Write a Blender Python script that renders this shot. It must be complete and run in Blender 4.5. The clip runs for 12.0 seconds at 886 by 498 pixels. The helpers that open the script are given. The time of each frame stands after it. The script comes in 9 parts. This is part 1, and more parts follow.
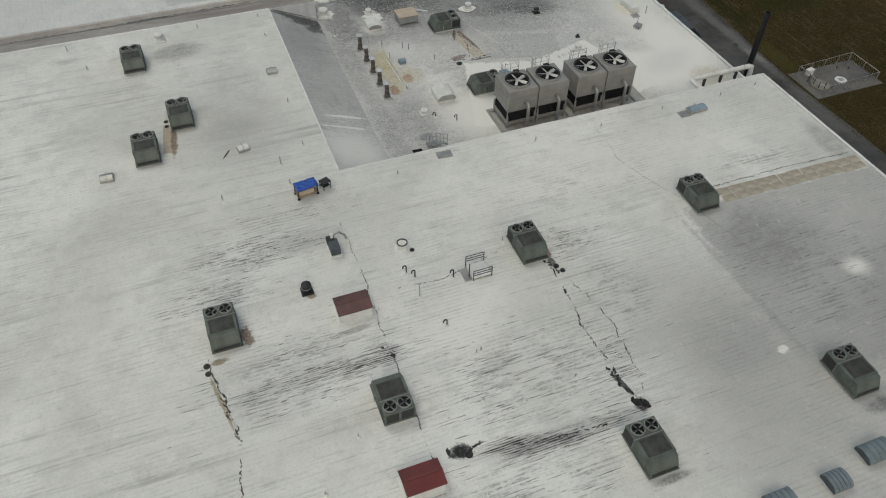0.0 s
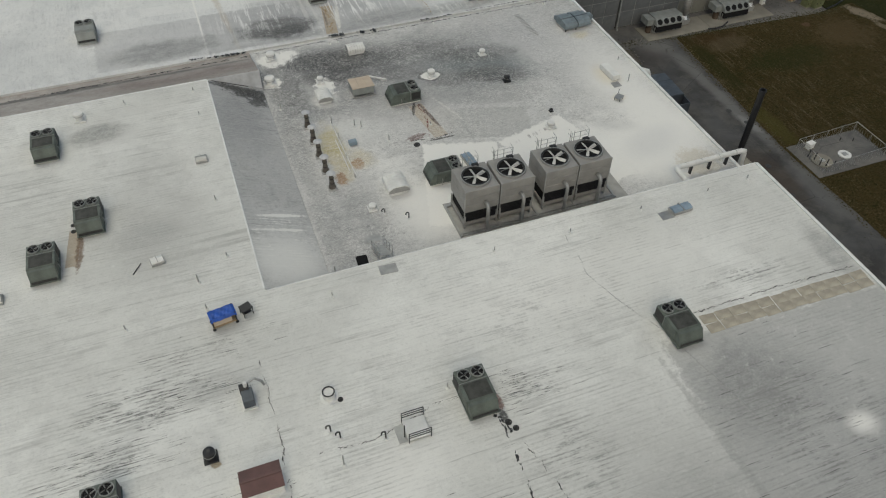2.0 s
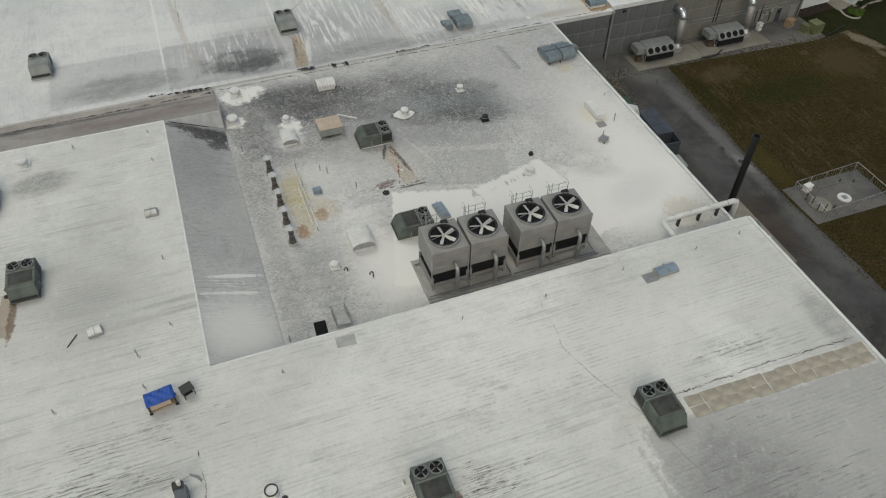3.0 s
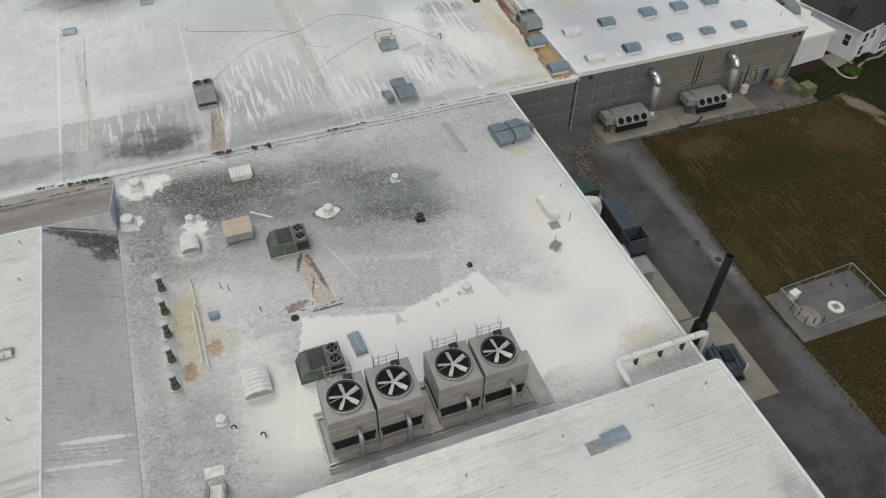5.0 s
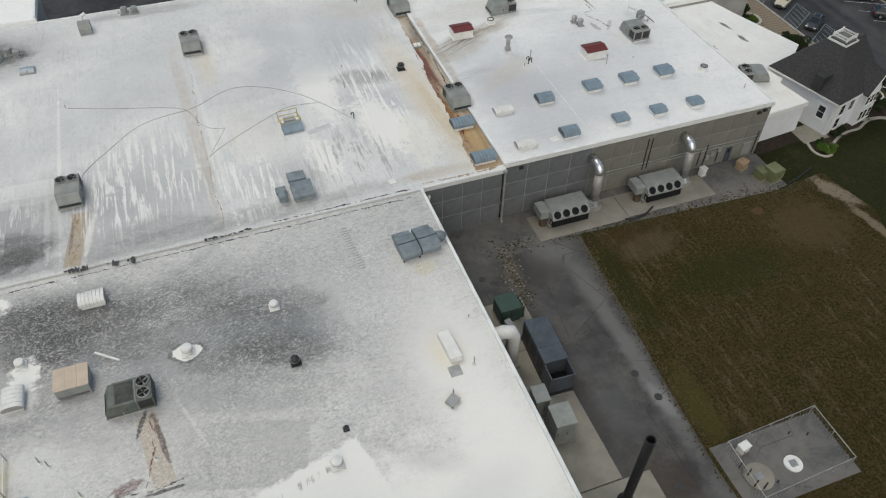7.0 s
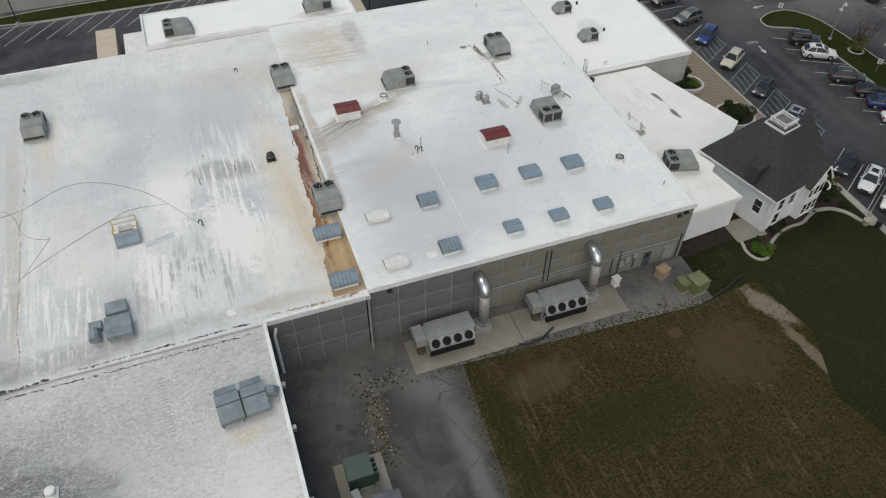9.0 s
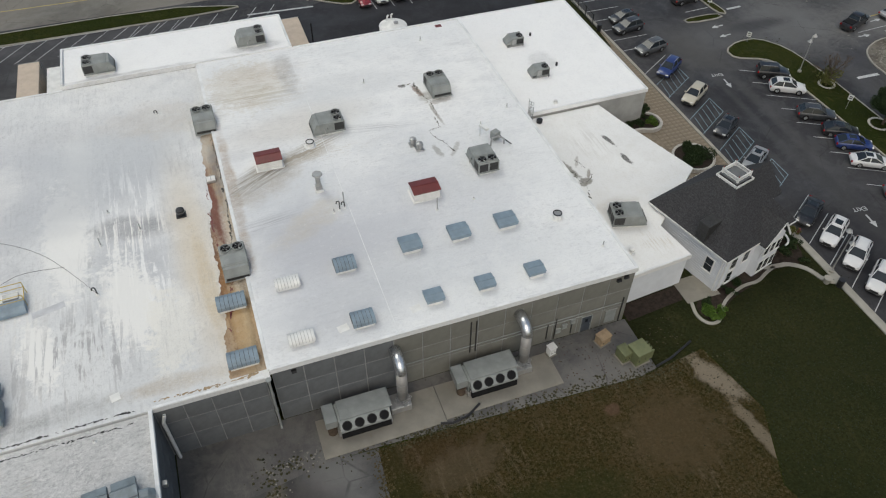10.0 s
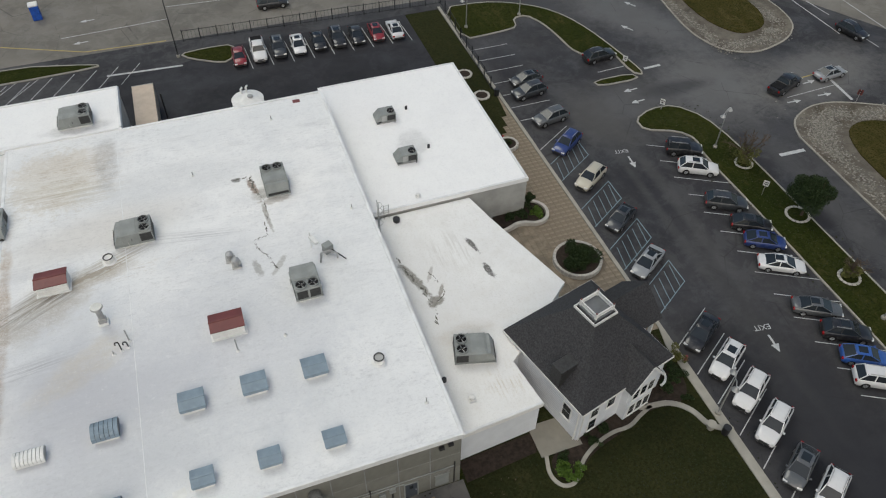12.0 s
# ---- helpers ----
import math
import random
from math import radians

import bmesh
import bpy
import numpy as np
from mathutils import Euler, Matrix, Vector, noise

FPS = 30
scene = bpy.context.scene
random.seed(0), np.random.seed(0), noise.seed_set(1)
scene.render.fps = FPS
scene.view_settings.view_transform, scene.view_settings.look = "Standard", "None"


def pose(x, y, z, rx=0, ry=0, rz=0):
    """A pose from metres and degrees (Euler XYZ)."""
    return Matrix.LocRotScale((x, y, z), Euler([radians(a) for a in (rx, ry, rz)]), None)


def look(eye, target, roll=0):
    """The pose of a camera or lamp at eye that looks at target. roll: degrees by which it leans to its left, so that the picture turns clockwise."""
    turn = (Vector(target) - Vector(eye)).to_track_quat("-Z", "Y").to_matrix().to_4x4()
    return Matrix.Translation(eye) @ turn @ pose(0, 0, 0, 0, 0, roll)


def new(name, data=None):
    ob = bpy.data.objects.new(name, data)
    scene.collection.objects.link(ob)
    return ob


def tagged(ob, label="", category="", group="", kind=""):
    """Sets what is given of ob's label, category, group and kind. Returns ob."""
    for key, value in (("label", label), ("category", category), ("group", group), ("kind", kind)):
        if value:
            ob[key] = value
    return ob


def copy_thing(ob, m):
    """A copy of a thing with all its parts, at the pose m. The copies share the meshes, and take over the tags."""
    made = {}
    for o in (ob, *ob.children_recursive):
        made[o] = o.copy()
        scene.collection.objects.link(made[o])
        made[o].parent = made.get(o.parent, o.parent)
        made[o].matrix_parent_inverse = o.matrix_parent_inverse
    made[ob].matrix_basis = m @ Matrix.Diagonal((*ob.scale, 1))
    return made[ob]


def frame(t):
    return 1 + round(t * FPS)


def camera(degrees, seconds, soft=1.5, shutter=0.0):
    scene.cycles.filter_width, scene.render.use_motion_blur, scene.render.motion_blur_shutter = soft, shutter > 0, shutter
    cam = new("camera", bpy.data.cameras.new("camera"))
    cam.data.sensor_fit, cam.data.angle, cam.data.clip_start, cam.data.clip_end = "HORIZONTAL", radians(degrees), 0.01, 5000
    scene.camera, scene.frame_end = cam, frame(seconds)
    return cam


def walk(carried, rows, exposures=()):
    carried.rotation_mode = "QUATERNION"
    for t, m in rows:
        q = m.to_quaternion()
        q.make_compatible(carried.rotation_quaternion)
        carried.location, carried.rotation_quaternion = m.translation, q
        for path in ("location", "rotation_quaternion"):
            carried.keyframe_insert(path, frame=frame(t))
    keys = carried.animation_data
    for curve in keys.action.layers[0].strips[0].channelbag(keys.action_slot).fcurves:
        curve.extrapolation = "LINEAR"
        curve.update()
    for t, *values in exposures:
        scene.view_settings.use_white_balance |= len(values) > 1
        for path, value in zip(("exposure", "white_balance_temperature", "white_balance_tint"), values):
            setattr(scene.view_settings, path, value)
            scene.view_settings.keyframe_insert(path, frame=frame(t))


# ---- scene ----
cam = camera(61.53, 12.0, 1.15)
# seconds, eye x y z, yaw, pitch, roll of a level drone flight
ROWS = [
    (0.0, -0.00, 0.00, 54.39, -21.50, -46.41, 0.97),
    (0.5, 2.11, 2.87, 54.67, -21.44, -46.38, 0.97),
    (1.0, 4.45, 5.71, 54.86, -21.38, -46.36, 0.97),
    (1.5, 6.93, 8.55, 54.97, -21.32, -46.34, 0.97),
    (2.0, 9.50, 11.41, 55.04, -21.26, -46.32, 0.97),
    (2.5, 12.13, 14.32, 55.08, -21.20, -46.31, 0.97),
    (3.2, 15.92, 18.46, 55.10, -21.11, -46.30, 0.96),
    (3.8, 19.30, 22.06, 55.11, -21.04, -46.29, 0.96),
    (4.5, 23.45, 26.30, 55.12, -20.96, -46.29, 0.95),
    (5.0, 26.61, 29.34, 55.13, -20.90, -46.29, 0.94),
    (5.5, 29.94, 32.37, 55.15, -20.84, -46.29, 0.93),
    (6.0, 33.47, 35.37, 55.17, -20.78, -46.30, 0.92),
    (6.5, 37.21, 38.34, 55.20, -20.72, -46.31, 0.91),
    (7.0, 41.16, 41.27, 55.24, -20.66, -46.32, 0.90),
    (7.6, 46.16, 44.72, 55.28, -20.59, -46.34, 0.88),
    (8.3, 52.31, 48.65, 55.35, -20.51, -46.37, 0.86),
    (9.0, 58.76, 52.48, 55.42, -20.43, -46.41, 0.83),
    (9.5, 63.50, 55.16, 55.48, -20.37, -46.44, 0.82),
    (10.0, 68.34, 57.79, 55.53, -20.31, -46.47, 0.80),
    (10.5, 73.26, 60.39, 55.58, -20.25, -46.50, 0.78),
    (11.0, 78.26, 62.94, 55.63, -20.20, -46.54, 0.75),
    (11.5, 83.38, 65.45, 55.65, -20.14, -46.58, 0.73),
    (12.0, 88.68, 67.91, 55.66, -20.08, -46.63, 0.71),
]
EXPOSURES = [(0.0, -0.37, 6820, 0), (2.5, -0.30, 6820, 0), (4.5, -0.09, 6720, 1), (6.5, 0.03, 6640, 2), (9.0, 0.06, 6560, 3), (12.0, 0.03, 6570, 3)]
walk(cam, [(t, pose(x, y, z, 0, 0, yaw) @ pose(0, 0, 0, 90 + pitch, 0, 0) @ pose(0, 0, 0, 0, 0, roll))
           for t, x, y, z, yaw, pitch, roll in ROWS], EXPOSURES)

# ---- light: an overcast sky with a weak, wide sun ----
world = bpy.data.worlds.new("world")
scene.world = world
world.use_nodes = True
sky = world.node_tree.nodes.new("ShaderNodeTexSky")
sky.sky_type = "NISHITA"
sky.sun_disc = False
sky.sun_elevation, sky.sun_rotation = radians(48), radians(200)
sky.dust_density, sky.air_density, sky.ozone_density = 4.0, 1.0, 1.0
background = world.node_tree.nodes["Background"]
world.node_tree.links.new(sky.outputs[0], background.inputs[0])
background.inputs[1].default_value = 0.12
sun = new("sun", bpy.data.lights.new("sun", "SUN"))
sun.data.energy, sun.data.angle, sun.data.color = 1.2, radians(35), (1.0, 0.95, 0.88)
sun.matrix_world = look((0, 0, 0), (0.30, -0.55, -1.0))


# ---- materials ----
class Mat:
    """A small node builder."""

    def __init__(self, name):
        self.m = bpy.data.materials.new(name)
        self.m.use_nodes = True
        self.t = self.m.node_tree
        self.b = self.t.nodes["Principled BSDF"]
        self.c = self.t.nodes.new("ShaderNodeTexCoord").outputs["Object"]

    def n(self, kind, **kw):
        node = self.t.nodes.new("ShaderNode" + kind)
        for k, v in kw.items():
            node.inputs[k.replace("_", " ")].default_value = v
        return node

    def link(self, a, b):
        self.t.links.new(a, b)

    def noise(self, scale, detail=5.0, rough=0.6, vec=None, stretch=None, turn=0.0, distort=0.0):
        vec = vec or self.c
        if stretch:
            mp = self.n("Mapping")
            mp.inputs["Rotation"].default_value = (0, 0, radians(turn))
            mp.inputs["Scale"].default_value = stretch
            self.link(vec, mp.inputs["Vector"])
            vec = mp.outputs[0]
        no = self.n("TexNoise", Scale=scale, Detail=detail, Roughness=rough, Distortion=distort)
        self.link(vec, no.inputs["Vector"])
        return no.outputs["Fac"]

    def ramp(self, fac, lo, hi, a=0.0, b=1.0):
        r = self.n("MapRange")
        r.interpolation_type = "SMOOTHSTEP"
        for i, v in enumerate((lo, hi, a, b)):
            r.inputs[i + 1].default_value = v
        self.link(fac, r.inputs[0])
        return r.outputs[0]

    def math(self, op, a, b):
        m = self.n("Math")
        m.operation = op
        for i, v in enumerate((a, b)):
            if isinstance(v, (int, float)):
                m.inputs[i].default_value = v
            else:
                self.link(v, m.inputs[i])
        return m.outputs[0]

    def mix(self, fac, a, b):
        m = self.n("Mix")
        m.data_type = "RGBA"
        for sock, v in ((m.inputs[0], fac), (m.inputs[6], a), (m.inputs[7], b)):
            if isinstance(v, (int, float)):
                sock.default_value = v
            elif isinstance(v, tuple):
                sock.default_value = (*v, 1.0)
            else:
                self.link(v, sock)
        return m.outputs[2]

    def done(self, color, rough=0.7, metal=0.0, bump=None, strength=0.2, dist=0.02, sheen=0.5):
        self.b.inputs["Specular IOR Level"].default_value = sheen
        if isinstance(color, tuple):
            self.b.inputs["Base Color"].default_value = (*color, 1)
        else:
            self.link(color, self.b.inputs["Base Color"])
        if isinstance(rough, float):
            self.b.inputs["Roughness"].default_value = rough
        else:
            self.link(rough, self.b.inputs["Roughness"])
        self.b.inputs["Metallic"].default_value = metal
        if bump is not None:
            bp = self.n("Bump", Strength=strength, Distance=dist)
            self.link(bump, bp.inputs["Height"])
            self.link(bp.outputs[0], self.b.inputs["Normal"])
        return self.m


def plain(name, color, rough=0.6, metal=0.0, scale=1.5, vary=0.25, dirt=(0.12, 0.11, 0.1), grime=0.35):
    """A painted or cast surface with soft mottling, grime and a little tone from piece to piece."""
    k = Mat(name)
    info = k.t.nodes.new("ShaderNodeObjectInfo").outputs["Random"]
    dark = tuple(v * (1 - vary) for v in color)
    light = tuple(min(1, v * (1 + vary * 0.5)) for v in color)
    col = k.mix(k.ramp(k.noise(scale, 6), 0.3, 0.7), dark, light)
    col = k.mix(k.math("MULTIPLY", info, 0.22), col, dark)
    spots = k.ramp(k.noise(scale * 3.7, 8, 0.7), 0.56, 0.78, 0.0, grime)
    col = k.mix(spots, col, dirt)
    fine = k.noise(scale * 22, 4)
    return k.done(col, k.ramp(fine, 0.2, 0.8, max(0.05, rough - 0.12), min(1.0, rough + 0.12)), metal, fine, 0.15, 0.01, 0.5 if rough < 0.75 else 0.2)


def membrane(name, tones, streak, patches, streak_amount=0.35, seams=(0.0, 3.05), grit_amount=0.45, speckle=0.0):
    """A white-coated roof: weathered coat, wash streaks, lap seams, and stains where they lie.
    patches: (x, y, half length, half width, turn, amount, tone, kind)."""
    k = Mat(name)
    big = k.noise(0.045, 7, 0.62, distort=0.6)
    mid = k.noise(0.5, 8, 0.68)
    fine = k.noise(5.0, 6, 0.7)
    col = k.mix(k.ramp(big, 0.34, 0.66), tones[0], tones[1])
    col = k.mix(k.ramp(mid, 0.42, 0.72, 0.0, 0.55), col, tones[2])
    wash = k.noise(1.0, 9, 0.66, stretch=streak)
    washmask = k.math("MULTIPLY", k.ramp(wash, 0.52, 0.68), k.ramp(k.noise(0.09, 4), 0.44, 0.66))
    col = k.mix(k.math("MULTIPLY", washmask, streak_amount), col, tones[3])
    hair = k.noise(1.0, 7, 0.72, stretch=(streak[0] * 2.6, streak[1] * 4.6, 1) if streak[1] > streak[0] else (streak[0] * 4.6, streak[1] * 2.6, 1))
    grit = k.ramp(k.math("ADD", k.math("MULTIPLY", k.noise(7.0, 10, 0.82), 0.6), k.math("MULTIPLY", k.noise(1.1, 9, 0.72, stretch=(0.5, 1.0, 1), turn=-20), 0.4)), 0.4, 0.6)
    along = streak[1] > streak[0]
    thin = k.noise(1.0, 8, 0.7, stretch=(0.42, 6.0, 1) if along else (6.0, 0.42, 1))
    axis = k.t.nodes.new("ShaderNodeSeparateXYZ")
    k.link(k.c, axis.inputs[0])
    rib = k.math("PINGPONG", k.math("ADD", axis.outputs[1 if along else 0], k.math("MULTIPLY", thin, 0.16)), 0.17)
    ribs = k.math("MULTIPLY", k.ramp(rib, 0.1, 0.03), k.ramp(thin, 0.45, 0.53))
    breaks = k.math("MULTIPLY", k.ramp(k.noise(0.5, 9, 0.78), 0.42, 0.55), k.ramp(k.noise(3.4, 8, 0.8), 0.4, 0.52))
    hairs = k.math("MULTIPLY", k.math("MAXIMUM", k.ramp(thin, 0.53, 0.59), ribs), breaks)
    drip = k.math("MULTIPLY", k.ramp(k.noise(1.0, 9, 0.66, stretch=(2.4, 0.16, 1), distort=0.5), 0.51, 0.56), k.ramp(mid, 0.35, 0.5))
    splash = k.noise(1.5, 10, 0.78)
    crumb = k.noise(5.0, 9, 0.8)
    keep = None
    grain = k.noise(3.2, 12, 0.86, stretch=(0.55, 1.1, 1) if streak[1] > streak[0] else (1.1, 0.55, 1))
    patchy = k.ramp(k.noise(0.12, 6, 0.7), 0.36, 0.62, 0.35, 1.0)
    col = k.mix(k.math("MULTIPLY", k.ramp(grain, 0.5, 0.63, 0.0, grit_amount), patchy), col, tones[3])
    for x, y, rx, ry, turn, amount, tone, kind in patches:
        mp = k.n("Mapping")
        mp.vector_type = "TEXTURE"
        mp.inputs["Location"].default_value = (x, y, 0)
        mp.inputs["Rotation"].default_value = (0, 0, radians(turn))
        mp.inputs["Scale"].default_value = (rx, ry, 1000)
        k.link(k.c, mp.inputs["Vector"])
        ln = k.n("VectorMath")
        ln.operation = "LENGTH"
        k.link(mp.outputs[0], ln.inputs[0])
        size = ln.outputs["Value"]
        if kind == "block":
            ab = k.n("VectorMath")
            ab.operation = "ABSOLUTE"
            k.link(mp.outputs[0], ab.inputs[0])
            xyz = k.n("SeparateXYZ")
            k.link(ab.outputs[0], xyz.inputs[0])
            size = k.math("MAXIMUM", xyz.outputs[0], xyz.outputs[1])
        ragged = big if kind in ("soft", "wash") else splash if kind in ("splat", "block") else mid
        far = k.math("ADD", size, k.math("MULTIPLY", k.math("SUBTRACT", ragged, 0.5), {"block": 0.3, "splat": 2.6}.get(kind, 1.5)))
        edge = {"splat": (1.12, 0.62), "soft": (1.25, 0.2), "blot": (1.1, 0.45), "hair": (1.2, 0.3), "drip": (1.2, 0.4), "hard": (1.0, 0.86), "wash": (1.2, 0.3), "block": (1.0, 0.94)}[kind]
        mask = k.ramp(k.math("SUBTRACT", edge[0], far), 0.0, edge[0] - edge[1], 0.0, amount)
        if kind == "blot":
            mask = k.math("MULTIPLY", mask, k.math("ADD", k.math("MULTIPLY", grit, 0.65), 0.35))
        elif kind == "hair":
            mask = k.math("MULTIPLY", mask, hairs)
        elif kind == "wash":
            mask = k.math("MULTIPLY", mask, k.ramp(k.noise(1.0, 8, 0.6, vec=mp.outputs[0], stretch=(0.7, 5.0, 0.0), distort=0.3), 0.4, 0.62))
        elif kind == "drip":
            mask = k.math("MULTIPLY", mask, drip)
        elif kind == "splat" and tone is not CLEAN:
            mask = k.math("MULTIPLY", mask, k.ramp(crumb, 0.36, 0.5, 0.45, 1.0))
        if tone is CLEAN and kind != "drip":
            keep = mask if keep is None else k.math("MAXIMUM", keep, mask)
        col = k.mix(mask, col, tone)
    bare = 1.0 if keep is None else k.ramp(keep, 0.1, 0.75, 1.0, 0.1)
    thread = k.math("MULTIPLY", k.ramp(hair, 0.5, 0.66), k.ramp(k.noise(0.16, 6, 0.7), 0.4, 0.62, 0.0, streak_amount * 0.7))
    col = k.mix(k.math("MULTIPLY", thread, bare), col, tones[3])
    faint = k.math("MULTIPLY", ribs, k.ramp(k.noise(0.1, 6, 0.7), 0.42, 0.6, 0.0, streak_amount * (0.55 if seams[1] else 0.0)))
    col = k.mix(k.math("MULTIPLY", faint, k.ramp(splash, 0.4, 0.55)), col, tones[3])
    if seams[1]:
        sp = k.t.nodes.new("ShaderNodeSeparateXYZ")
        k.link(k.c, sp.inputs[0])
        wave = k.math("PINGPONG", k.math("ADD", sp.outputs[1 if seams[0] == 0 else 0], k.math("MULTIPLY", k.math("SUBTRACT", big, 0.5), 0.6)), seams[1] / 2)
        line = k.math("MULTIPLY", k.ramp(wave, 0.05, 0.0), k.ramp(mid, 0.45, 0.6, 0.0, 0.5))
        col = k.mix(line, col, tones[3])
    col = k.mix(k.math("MULTIPLY", k.ramp(fine, 0.5, 0.75, 0.0, 0.3), bare), col, tones[3])
    speck = k.math("MULTIPLY", k.ramp(k.noise(11.0, 5, 0.8), 0.55, 0.7), k.ramp(k.noise(0.22, 7, 0.7), 0.4, 0.66, 0.1, 0.5))
    col = k.mix(k.math("MULTIPLY", speck, bare), col, tones[3])
    col = k.mix(k.ramp(k.noise(1.7, 9, 0.75), 0.56, 0.72, 0.0, 0.35), col, tones[1])
    col = k.mix(k.math("MULTIPLY", k.ramp(grain, 0.5, 0.63, 0.0, grit_amount * 0.45), k.math("MULTIPLY", patchy, bare)), col, tones[3])
    col = k.mix(k.math("MULTIPLY", k.ramp(grain, 0.49, 0.38, 0.0, grit_amount * 0.3), patchy), col, tuple(min(0.82, v * 1.08) for v in tones[1]))
    if speckle:
        dots = k.noise(5.5, 14, 0.92, stretch=(0.8, 1.0, 1), turn=-20)
        where = k.math("MULTIPLY", k.ramp(k.noise(0.22, 7, 0.7), 0.34, 0.6, 0.25, 1.0), bare)
        col = k.mix(k.math("MULTIPLY", k.ramp(dots, 0.51, 0.55, 0.0, speckle), where), col, CLEAN)
        col = k.mix(k.math("MULTIPLY", k.ramp(dots, 0.48, 0.44, 0.0, speckle * 0.6), where), col, tuple(v * 0.6 for v in tones[3]))
    hump = k.math("ADD", k.math("MULTIPLY", mid, 1.0), k.math("MULTIPLY", fine, 0.25))
    return k.done(col, k.ramp(mid, 0.3, 0.7, 0.5, 0.8), 0.0, hump, 0.25, 0.05)


